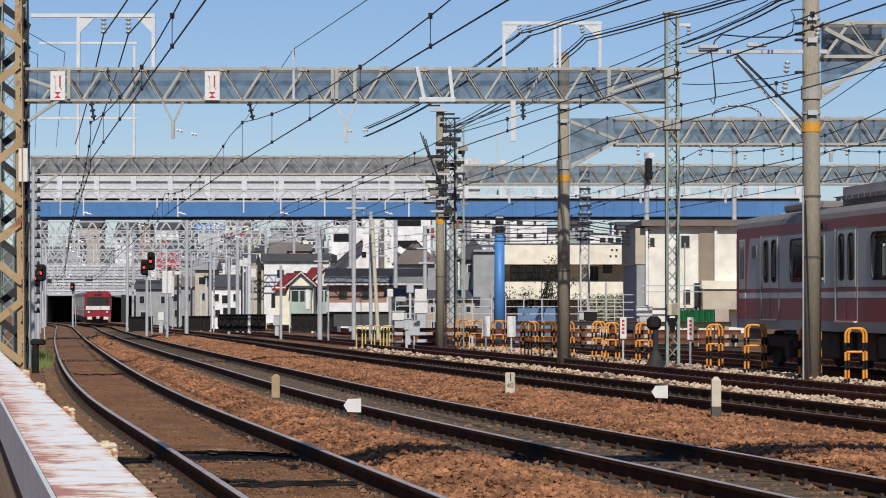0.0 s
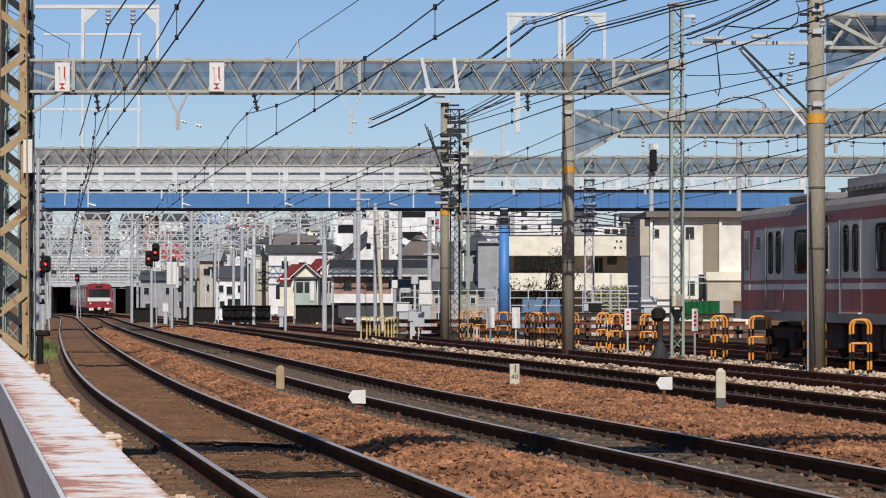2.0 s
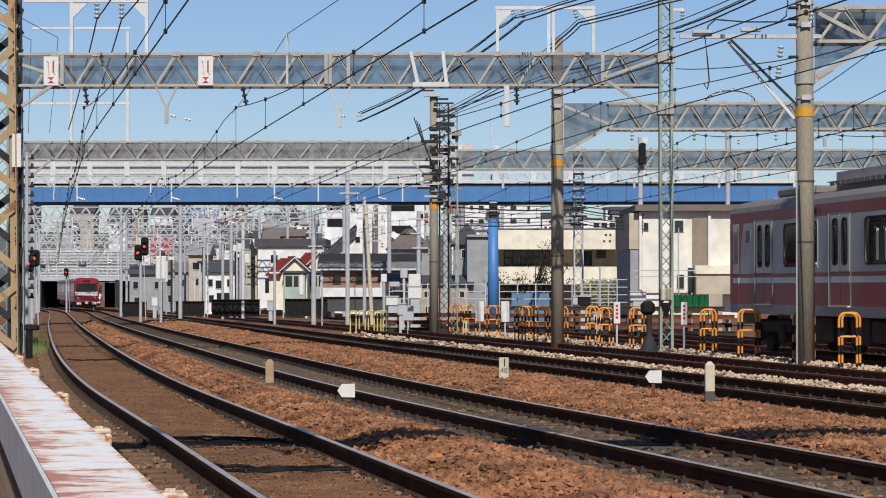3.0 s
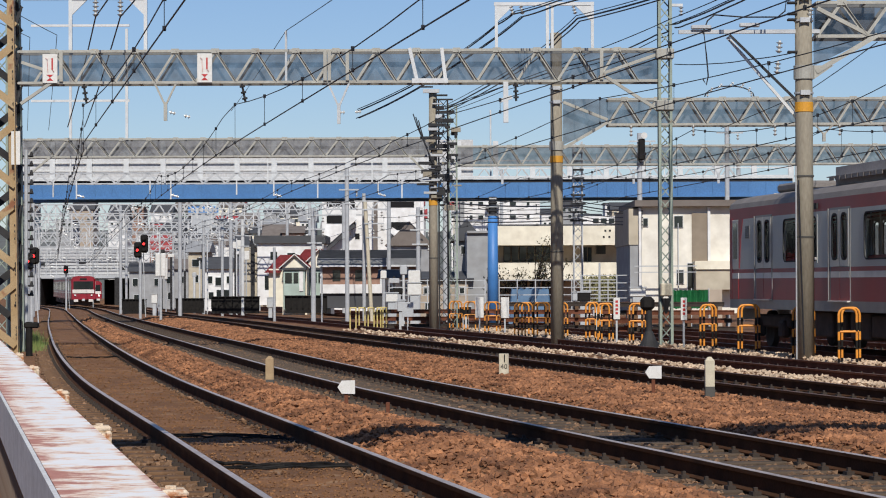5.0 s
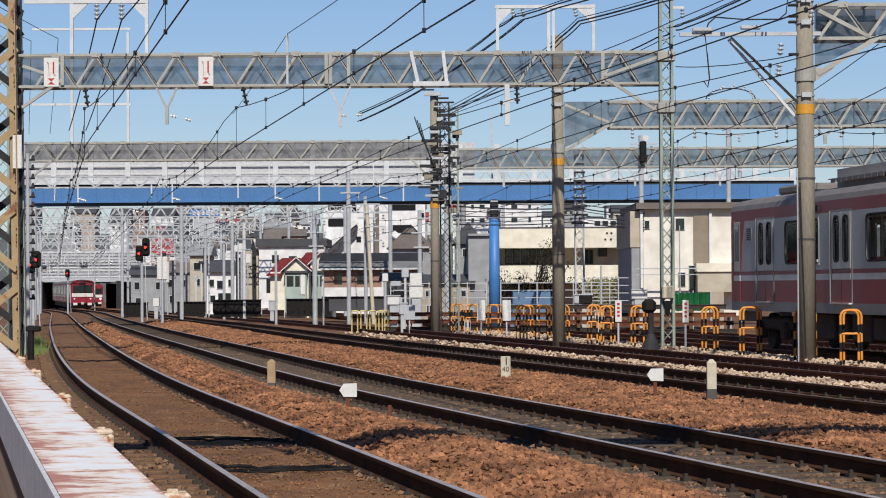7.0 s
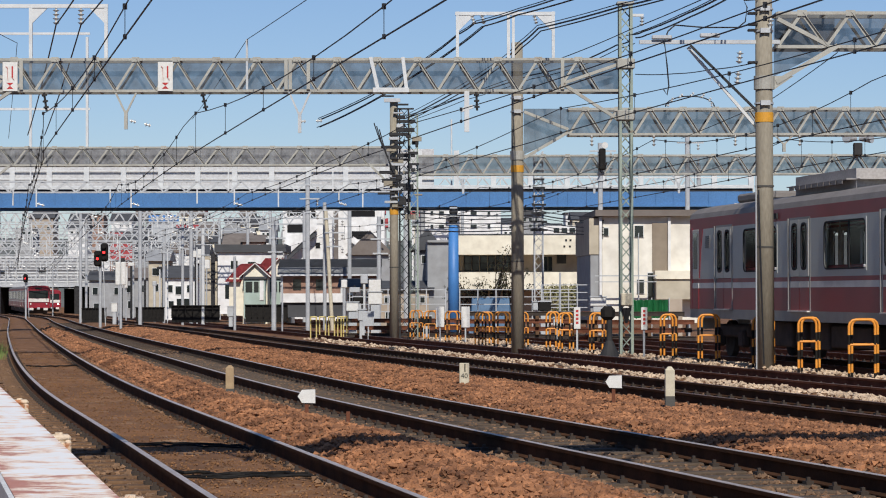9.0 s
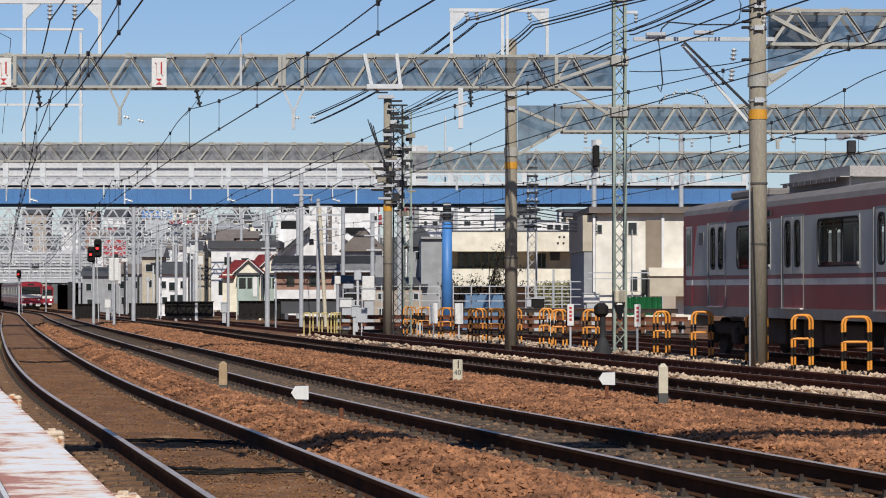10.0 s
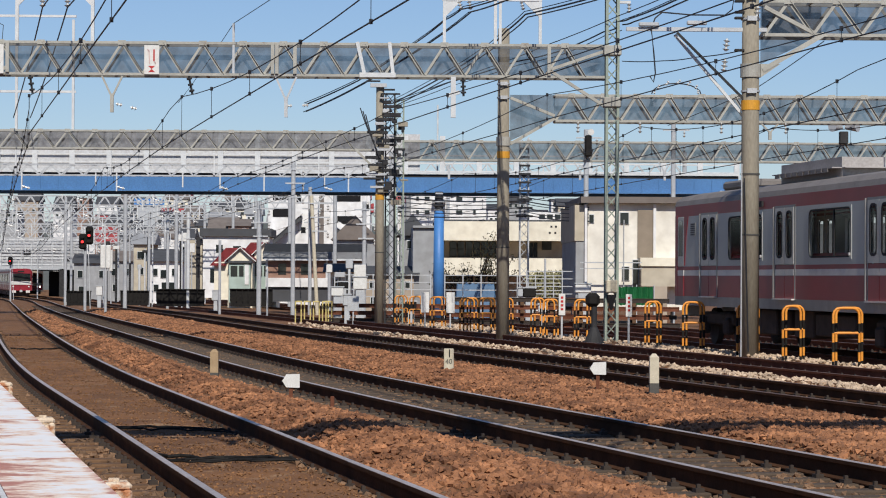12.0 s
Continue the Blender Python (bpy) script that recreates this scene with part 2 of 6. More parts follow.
def along(k, lo, hi, step, z=0.0, off=0.0):
    n = max(2, int((hi - lo) / step))
    out = []
    for i in range(n + 1):
        d = lo + (hi - lo) * i / n
        s = (track_x(k, d + 0.5) - track_x(k, d - 0.5))
        c = 1 / math.sqrt(1 + s * s)
        out.append(Vector((track_x(k, d) + off * c, d - off * s * c, fall(d) + z)))
    return out


def smooth01(v, lo, hi):
    v = max(0.0, min(1.0, (v - lo) / (hi - lo)))
    return v * v * (3 - 2 * v)


def ground_z(x, d):
    u = [x - track_x(k, min(d, 419)) for k in range(1, 7)] if d < 420 else [9]
    near = min(abs(v) for v in u)
    z = -0.20
    if u[0] > 0 and len(u) > 5 and u[4] < 0:
        z += 0.13 * smooth01(near, 1.25, 1.75)
    else:
        z -= 0.10 * smooth01(near, 1.4, 3.0)
    if len(u) > 1 and abs(u[0]) < 0.7:
        z += 0.055 * smooth01(0.7 - abs(u[0]), 0.0, 0.15)
    z += 0.03 * noise.noise((x * 1.3, d * 1.3, 0)) + 0.02 * noise.noise((x * 5, d * 5, 3)) * (1 if d < 90 else 0)
    return z + fall(d)


# ---- ground and tracks ----
def build_ground():
    ds = [-30, -22, -15, -9, -5, -2, 0, 1.5]
    while ds[-1] < 430:
        ds.append(ds[-1] * (1.012 if ds[-1] < 75 else 1.03))
    ds += [600, 1000, 2000, 4500]
    cs = [-2500, -900, -300, -120, -60, -35] + [-24 + 0.25 * i for i in range(41)] + [-13.75 + 0.22 * i for i in range(150)] + [20, 21, 23, 27, 34, 50, 90, 200, 600, 2000]
    bm = B()
    grid = [[bm.verts.new((3 - 0.17 * min(d, 430) + c * (1 + 0.0 * d), d, ground_z(3 - 0.17 * min(d, 430) + c, d))) for c in cs] for d in ds]
    for a, b in zip(grid, grid[1:]):
        for i in range(len(cs) - 1):
            bm.faces.new((a[i], a[i + 1], b[i + 1], b[i]))
    # the sheet behind the camera
    v = [bm.verts.new(p) for p in ((-2500, -2500, -0.3), (2500, -2500, -0.3))]
    bm.faces.new((v[0], v[1], grid[0][-1], *reversed(grid[0][:-1])))
    ob = part("ground", bm, M["ballast"])
    tagged(ob, "red-brown ballast and dry earth between the railway tracks", "ground", kind="structure")


RAIL = [(-0.06, -0.17), (0.06, -0.17), (0.06, -0.16), (0.012, -0.14), (0.012, -0.045), (0.036, -0.035), (0.036, -0.004), (-0.036, -0.004), (-0.036, -0.035), (-0.012, -0.045), (-0.012, -0.14), (-0.06, -0.16)]
HEAD = [(-0.030, -0.004), (0.030, -0.004), (0.026, 0.0), (-0.026, 0.0)]


def build_track(k, rail, far, label):
    head, timber = ("rail_head", "sleeper") if k == 1 else ("rail_head" if k == 2 else "dull_head", "dark_sleeper")
    t = thing("railway_track", label, "railway track", group="tracks of the yard")
    for side in (-0.7525, 0.7525):
        pts = along(k, -28, 90, 0.8, 0, side) + along(k, 92, far, 4, 0, side)
        r = part("rail", sweep(B(), RAIL, pts), M[rail], t, "dark rusty steel rail")
        part("running_surface", sweep(B(), HEAD, pts), M[head], r, "polished rail head")
    # sleepers, each one near the camera, joined far off
    me = bpy.data.meshes.new("sleeper")
    bm = B()
    box(bm, (0, 0, -0.235), (2.4, 0.22, 0.13), bevel=0.015)
    bm.to_mesh(me)
    bm.free()
    me.materials.append(M[timber])
    clip = bpy.data.meshes.new("rail_fastening")
    bm = B()
    box(bm, (0, 0, -0.155), (0.07, 0.10, 0.035))
    box(bm, (0, 0, -0.125), (0.03, 0.035, 0.04))
    bm.to_mesh(clip)
    bm.free()
    clip.materials.append(M["clip"])
    clips = B()
    rest = B()
    d = -27.0
    while d < 200:
        s = track_x(k, d + 0.3) - track_x(k, d - 0.3)
        rz = -math.degrees(math.atan2(s, 0.6)) 
        if 8 < d < 75:
            m = pose(track_x(k, d), d, fall(d), 0, 0, rz)
            o = new("sleeper", me)
            o.parent = t
            o.matrix_basis = m
            if d > 17:
                for side in (-0.7525, 0.7525):
                    for across in (-0.13, 0.13):
                        if d < 58 and k < 5:
                            o = new("rail_fastening", clip)
                            o.parent = t
                            o.matrix_basis = m @ Matrix.Translation((side + across, 0, 0))
                            continue
                        box(clips, m @ Vector((side + across, 0, -0.155)), (0.07, 0.10, 0.035), rz)
                        box(clips, m @ Vector((side + across, 0, -0.125)), (0.03, 0.035, 0.04), rz)
        else:
            box(rest, (track_x(k, d), d, fall(d) - 0.235), (2.4, 0.22, 0.13), rz)
        d += 0.58 if d < 75 else 0.87
    tagged(part("fastening_rest", clips, M["clip"], t), kind="stuff")
    tagged(part("sleeper_rest", rest, M[timber], t), kind="stuff")
    return t


def build_stones():
    rng = np.random.default_rng(4)
    base = np.array([(1, 0, 0), (-1, 0, 0), (0, 1, 0), (0, -1, 0), (0, 0, 1), (0, 0, -1)], float)
    tris = np.array([(0, 2, 4), (2, 1, 4), (1, 3, 4), (3, 0, 4), (2, 0, 5), (1, 2, 5), (3, 1, 5), (0, 3, 5)])

    def heap(name, label, material, want, inside, size, lo, hi):
        verts, faces = [], []
        n = 0
        while n < want:
            d = lo * (hi / lo) ** rng.random()
            x = track_x(1, d) - 1.5 + rng.random() * (track_x(5, d) - track_x(1, d) + 3.5)
            if not inside(x, d):
                continue
            r = size * (0.55 + 0.9 * rng.random()) * max(1.0, d / 60)
            v = base * r * (0.65 + 0.6 * rng.random((6, 3)))
            q = Euler(rng.random(3) * 6.3).to_matrix()
            v = v @ np.array(q).T * (1, 1, 0.8) + (x, d, ground_z(x, d) + 0.35 * r)
            verts.append(v)
            faces.append(tris + 6 * n)
            n += 1
        me = bpy.data.meshes.new(name)
        me.from_pydata(np.concatenate(verts).tolist(), [], np.concatenate(faces).tolist())
        me.materials.append(M[material])
        tagged(new(name, me), label, "ballast", kind="stuff")

    def off(x, d):
        return [x - track_x(k, d) for k in range(1, 6)]

    def between(x, d):
        u = off(x, d)
        return all(abs(v) > 1.15 for v in u[:4]) and u[0] > 0 and u[2] < 0

    def in_bed(x, d):
        u = off(x, d)
        return any(0.55 < abs(v) < 1.3 and abs(abs(v) - 0.75) > 0.09 for v in u[:2]) or any(abs(v) < 1.3 and abs(abs(v) - 0.75) > 0.09 for v in u[1:4])

    def pale(x, d):
        u = off(x, d)
        if u[3] > 1.2:
            return d < 62 or rng.random() < 0.35
        return u[2] > 1.2 and u[3] < -1.1 and rng.random() < max(0.12, min(1.0, 1.6 - d / 55))

    heap("ballast_stones", "loose red-brown crushed stone heaped between the tracks", "stone", 60000, between, 0.036, 14, 150)
    heap("bed_stones", "dark oily crushed stone around the sleepers", "grey_stone", 24000, in_bed, 0.030, 14, 80)
    def infill(x, d):
        return abs(x - track_x(1, d)) < 0.66

    heap("sand_grit", "tan grit and rubble packed between the rails of the first track", "sand", 6000, infill, 0.014, 16, 75)
    heap("pale_stones", "fresh pale crushed stone beside the far tracks", "pale_stone", 19000, pale, 0.045, 30, 95)


def rusted_paint():
    """White paint blistered by rust, worst along the outer edge of the plate."""
    m = bpy.data.materials.new("rusted_white_paint")
    m.use_nodes = True
    n, l = m.node_tree.nodes, m.node_tree.links
    p = n["Principled BSDF"]
    p.inputs["Roughness"].default_value = 0.65
    co = n.new("ShaderNodeTexCoord")

    def noise_of(s, detail, stretch):
        mp = n.new("ShaderNodeMapping")
        mp.inputs["Scale"].default_value = stretch
        mp.inputs["Rotation"].default_value = (0, 0, radians(-10.8))
        l.new(co.outputs["Object"], mp.inputs["Vector"])
        t = n.new("ShaderNodeTexNoise")
        t.inputs["Scale"].default_value, t.inputs["Detail"].default_value, t.inputs["Roughness"].default_value = s, detail, 0.65
        l.new(mp.outputs[0], t.inputs["Vector"])
        return t.outputs["Fac"]

    def sums(op, a, b):
        k = n.new("ShaderNodeMath")
        k.operation = op
        for i, v in enumerate((a, b)):
            if isinstance(v, float):
                k.inputs[i].default_value = v
            else:
                l.new(v, k.inputs[i])
        return k.outputs[0]

    def mixed(f, a, b):
        k = n.new("ShaderNodeMix")
        k.data_type = "RGBA"
        l.new(f, k.inputs[0])
        for v, i in ((a, 6), (b, 7)):
            if isinstance(v, tuple):
                k.inputs[i].default_value = (*v, 1)
            else:
                l.new(v, k.inputs[i])
        return k.outputs[2]

    def ramp(v, lo, hi, a=0.0, b=1.0):
        r = n.new("ShaderNodeMapRange")
        r.interpolation_type = "SMOOTHSTEP"
        for key, q in (("From Min", lo), ("From Max", hi), ("To Min", a), ("To Max", b)):
            r.inputs[key].default_value = q
        l.new(v, r.inputs["Value"])
        return r.outputs[0]

    xyz = n.new("ShaderNodeSeparateXYZ")
    l.new(co.outputs["Object"], xyz.inputs[0])
    across = sums("ADD", xyz.outputs[0], sums("MULTIPLY", xyz.outputs[1], 0.197))
    edge = sums("ADD", sums("ADD", ramp(across, -0.165, -0.105, 0.075, 0.0), ramp(across, -0.12, 0.03, 0.03, -0.035)), ramp(across, 0.015, 0.045, 0.0, 0.08))
    blotch = sums("ADD", sums("ADD", sums("MULTIPLY", noise_of(3.2, 4, (0.8, 1, 1)), 0.55), sums("MULTIPLY", noise_of(15.0, 8, (0.9, 1, 1)), 0.70)), edge)
    stain = ramp(blotch, 0.575, 0.68)
    core = ramp(blotch, 0.645, 0.76)
    paint = mixed(noise_of(12, 4, (1, 1, 1)), (0.90, 0.89, 0.88), (0.79, 0.77, 0.74))
    rust = mixed(noise_of(40, 5, (1, 1, 1)), (0.36, 0.125, 0.09), (0.60, 0.30, 0.22))
    colour = mixed(core, mixed(stain, paint, (0.84, 0.66, 0.52)), rust)
    l.new(colour, p.inputs["Base Color"])
    k = n.new("ShaderNodeBump")
    k.inputs["Strength"].default_value, k.inputs["Distance"].default_value = 0.5, 0.01
    l.new(blotch, k.inputs["Height"])
    l.new(k.outputs[0], p.inputs["Normal"])
    return m


M["fence"] = rusted_paint()


# ---- gantries, poles and masts ----
def truss(t, x0, x1, d, top, bottom, bay, material="steel", deep=0.7, net=True, fine=True, slope=0.0, phase=0.0):
    """A box truss between x0 and x1 at d ahead; slope: metres ahead per metre across."""
    w = 0.075 if fine else 0.07

    def P(x, back, z):
        return Vector((x, d + slope * (x - x0) + back, z))

    for back in (0.0, deep):
        for z, name in ((top, "top_chord"), (bottom, "bottom_chord")):
            bm = beam(B(), P(x0, back, z - 0.03), P(x1, back, z - 0.03), w, w * 0.9)
            part(name, bm, M[material], t)
    n = max(2, round((x1 - x0) / bay))
    step = (x1 - x0) / n
    for back in (0.0, deep):
        joined = B()
        for i in range(n - 1 if phase else n):
            a = x0 + i * step + phase
            for p, q in (((a, bottom), (a + step / 2, top)), ((a + step / 2, top), (a + step, bottom))):
                bm = B() if fine and back == 0 else joined
                a3, b3 = P(p[0], back, p[1] - 0.03), P(q[0], back, q[1] - 0.03)
                beam(bm, a3, b3, 0.018, 0.062)
                if fine and back == 0 and p[1] > q[1]:
                    # the outstanding leg of the angle shades its face
                    up = Vector((q[0] - p[0], 0, q[1] - p[1])).normalized()
                    up = Vector((-up.z, 0, up.x)) * 0.03
                    beam(bm, a3 + up - Vector((0, 0.03, 0)), b3 + up - Vector((0, 0.03, 0)), 0.062, 0.01)
                if fine and back == 0:
                    part("diagonal", bm, M[material], t)
            if fine and back == 0:
                bm = box(B(), P(a + step / 2, -0.04, top - 0.03), (0.2, 0.012, 0.12))
                part("gusset", bm, M[material], t)
        if joined.verts:
            tagged(part("lacing", joined, M[material], t), kind="stuff")
        else:
            joined.free()
    rungs = B()
    for i in range(n + 1):
        a = x0 + i * step
        for z in (top, bottom):
            bm = B() if fine else rungs
            beam(bm, P(a, 0, z - 0.03), P(a, deep, z - 0.03), 0.05)
            if fine:
                part("cross_bar", bm, M[material], t)
    if fine:
        rungs.free()
    else:
        tagged(part("cross_lacing", rungs, M[material], t), kind="stuff")
    if net:
        bm = B()
        v = [bm.verts.new(P(x, deep * 0.55, z)) for x, z in ((x0, bottom), (x1, bottom), (x1, top), (x0, top))]
        bm.faces.new(v)
        part("bird_net", bm, M["net"], t, "dark grey bird netting")


def lattice_mast(t, x, d, z0, z1, wide, material, leg=0.07, pitch=0.45, name="mast"):
    h = wide / 2
    corners = [(-h, -h), (h, -h), (h, h), (-h, h)]
    for cx, cy in corners:
        part("leg", beam(B(), (x + cx, d + cy, z0), (x + cx, d + cy, z1), leg), M[material], t)
    n = max(2, round((z1 - z0) / pitch))
    for f in range(4):
        a, b = corners[f], corners[(f + 1) % 4]
        bm = B()
        for i in range(n):
            za, zb = z0 + (z1 - z0) * i / n, z0 + (z1 - z0) * (i + 1) / n
            p, q = (a, b) if i % 2 else (b, a)
            beam(bm, (x + p[0], d + p[1], za), (x + q[0], d + q[1], zb), leg * 0.75, leg * 0.4)
        tagged(part("lacing", bm, M[material], t), kind="stuff")


def portal_frame(t, x0, x1, d, z0, z1, material="white_steel", w=0.09, mid=None, over=0.06):
    """A frame that stands on a truss and carries feeders."""
    for x in (x0, x1) + ((mid,) if mid else ()):
        part("upright", beam(B(), (x, d, z0), (x, d, z1), w), M[material], t)
    part("cross_arm", beam(B(), (x0 - over, d, z1 - 0.05), (x1 + 0.05, d, z1 - 0.05), w * 1.15, w * 1.1), M[material], t)
    for x, s in ((x0, 1), (x1, -1)):
        bm = B()
        v = [bm.verts.new((x + s * u, d - 0.03, z1 - 0.09 - q)) for u, q in ((0, 0), (0.45, 0), (0, 0.45))]
        f = bm.faces.new(v)
        r = bmesh.ops.extrude_face_region(bm, geom=[f])
        bmesh.ops.translate(bm, verts=[g for g in r["geom"] if isinstance(g, bmesh.types.BMVert)], vec=(0, 0.06, 0))
        part("corner_plate", bm, M[material], t)


def insulator(t, a, b, r=0.06, n=4, parent_label="white porcelain insulator"):
    a, b = Vector(a), Vector(b)
    bm = rod(B(), a, b, r * 0.35, n=8)
    for i in range(n):
        p = a.lerp(b, (i + 0.5) / n)
        q = a.lerp(b, (i + 0.5) / n + 0.35 / n)
        rod(bm, p, q, r, r * 0.45, n=10)
    return part("insulator", bm, M["insulator"], t, parent_label)


def drop_bracket(t, x, d, z, h, material="steel"):
    """A V-shaped hanger with a short post under a truss."""
    bm = beam(B(), (x - 0.28, d, z), (x, d, z - h * 0.6), 0.05)
    beam(bm, (x + 0.28, d, z), (x, d, z - h * 0.6), 0.05)
    beam(bm, (x, d, z - h * 0.5), (x, d, z - h), 0.09)
    part("hanger", bm, M[material], t)


def haunch(t, x, d, z, dx, dz, material="steel"):
    part("haunch", beam(B(), (x, d, z), (x + dx, d, z + dz), 0.10, 0.08), M[material], t)


def gantry_front():
    d = 65.5
    t = thing("catenary_gantry", "weathered cream steel lattice gantry carrying the overhead wires", "gantry", (-8.0, d, 7), "overhead line gantries")
    truss(t, -10.89, 5.90, d, 7.62, 6.80, 1.03, phase=0.42)
    haunch(t, -9.77, d, 6.95, -1.05, -0.72)
    haunch(t, -10.80, d, 7.31, 0.75, -0.25)
    haunch(t, 4.33, d, 6.95, 1.55, -1.0)
    haunch(t, 4.33, d, 6.95, 1.6, 0.55)
    for px in (-9.76, -2.88, -2.77, -2.30, 4.33):
        part("post", beam(B(), (px, d - 0.05, 7.59), (px, d - 0.05, 6.80), 0.09), M["steel"], t)
    bm = beam(B(), (-0.677, d - 0.08, 7.64), (-0.471, d - 0.08, 6.73), 0.09)
    beam(bm, (0.162, d - 0.08, 7.64), (0.265, d - 0.08, 6.73), 0.09)
    beam(bm, (-0.618, d - 0.1, 6.78), (0.324, d - 0.1, 6.78), 0.12)
    part("clamp_bracket", bm, M["white_steel"], t, "pale bolted bracket")
    drop_bracket(t, -7.05, d, 6.75, 0.98)
    bm = beam(B(), (1.83, d, 6.75), (1.83, d, 5.69), 0.13)
    beam(bm, (1.66, d, 6.25), (1.99, d, 6.36), 0.10)
    part("hanger", bm, M["white_steel"], t, "white hanging bracket")
    drop_bracket(t, -2.53, d, 6.75, 1.08, "grey_steel")
    part("rod", beam(B(), (-3.90, d, 6.73), (-3.90, d, 8.11), 0.06), M["grey_steel"], t)
    portal_frame(t, -9.58, -7.61, d + 0.4, 7.62, 9.08, w=0.09, over=1.25)
    portal_frame(t, 1.60, 4.12, d + 0.4, 7.62, 8.88, mid=2.94, w=0.08)
    part("upright", beam(B(), (3.07, d + 0.4, 7.62), (3.07, d + 0.4, 8.88), 0.07), M["white_steel"], t)
    for a in (1.98, 2.24, 3.62):
        insulator(t, (a, d + 0.4, 8.80), (a + 0.06, d + 0.4, 8.56), 0.07, 3)
    for a in (-8.92, -8.27):
        insulator(t, (a, d + 0.4, 8.98), (a, d + 0.4, 8.54), 0.09)
    for a, b in ((-9.18, -9.11), (-5.06, -4.96), (2.08, 2.10)):
        bm = rod(B(), (a, d, 6.73), (b, d, 6.25), 0.03, n=6)
        for i in range(3):
            rod(bm, (a + (b - a) * (i + 0.3) / 3, d, 6.73 - 0.47 * (i + 0.3) / 3), (a + (b - a) * (i + 0.6) / 3, d, 6.73 - 0.47 * (i + 0.6) / 3), 0.07, n=8)
        part("strain_insulator", bm, M["dark_steel"], t, "dark strain insulator")
    for a, b, z, q in ((-6.95, -6.42, 6.00, -0.13), (-2.53, -1.94, 5.97, 0.02)):
        for f in (0.0, 0.72):
            x = a + (b - a) * f
            insulator(t, (x, d, z + q * f), (x + 0.16, d, z + q * (f + 0.3)), 0.06, 2)
    # white number plates with red marks
    for px in (-10.05, -6.02):
        s = thing("section_sign", "white upright plate with a red line mark, fixed to the gantry", "sign", (px, d - 0.062, 7.14), "gantry signs")
        part("plate", box(B(), (px, d - 0.062, 7.14), (0.39, 0.02, 0.76), bevel=0.006), M["white"], s)
        bm = beam(B(), (px - 0.07, d - 0.076, 7.14 + 0.24), (px - 0.055, d - 0.076, 7.14 - 0.1), 0.04, 0.006)
        beam(bm, (px - 0.11, d - 0.076, 7.14 + 0.27), (px - 0.06, d - 0.076, 7.14 + 0.22), 0.035, 0.006)
        beam(bm, (px + 0.06, d - 0.076, 7.14 + 0.27), (px + 0.06, d - 0.076, 7.14 - 0.03), 0.04, 0.006)
        beam(bm, (px + 0.06, d - 0.076, 7.14 - 0.03), (px + 0.11, d - 0.076, 7.14 - 0.09), 0.035, 0.006)
        for s1 in (1, -1):
            v = [bm.verts.new((px + u, d - 0.0765, 7.14 - 0.24 + s1 * q)) for u, q in ((0, 0), (-0.09, 0.08), (0.09, 0.08))]
            bm.faces.new(v if s1 < 0 else v[::-1])
        part("red_mark", bm, M["red"], s, "red line mark and hourglass")


def gantry_overhead():
    """An unseen gantry the camera looks out under, added for its shade on the ballast."""
    d = 17.6
    t = thing("catenary_gantry", "unseen cream steel lattice gantry added over the near tracks for its shade", "gantry", (-9, d, -0.3), "overhead line gantries")
    truss(t, -9, 19, d, 7.6, 6.8, 1.03, net=True, fine=False, slope=0.06)
    for x, y in ((-9, d), (19, d + 28 * 0.06)):
        part("post", rod(B(), (x, y + 0.3, -0.5), (x, y + 0.3, 8.6), 0.19, n=16), M["concrete"], t)
    # solid bar added out of view so the gantry's shade falls denser
    part("shade_bar", beam(B(), (-9, d + 0.5, 7.1), (19, d + 2.18, 7.1), 0.5), M["grey_steel"], t, "unseen solid bar added to thicken the gantry's shade")
    for x in (-0.9, 2.9, 7.0):
        drop_bracket(t, x, d + 0.5, 6.8, 1.0)


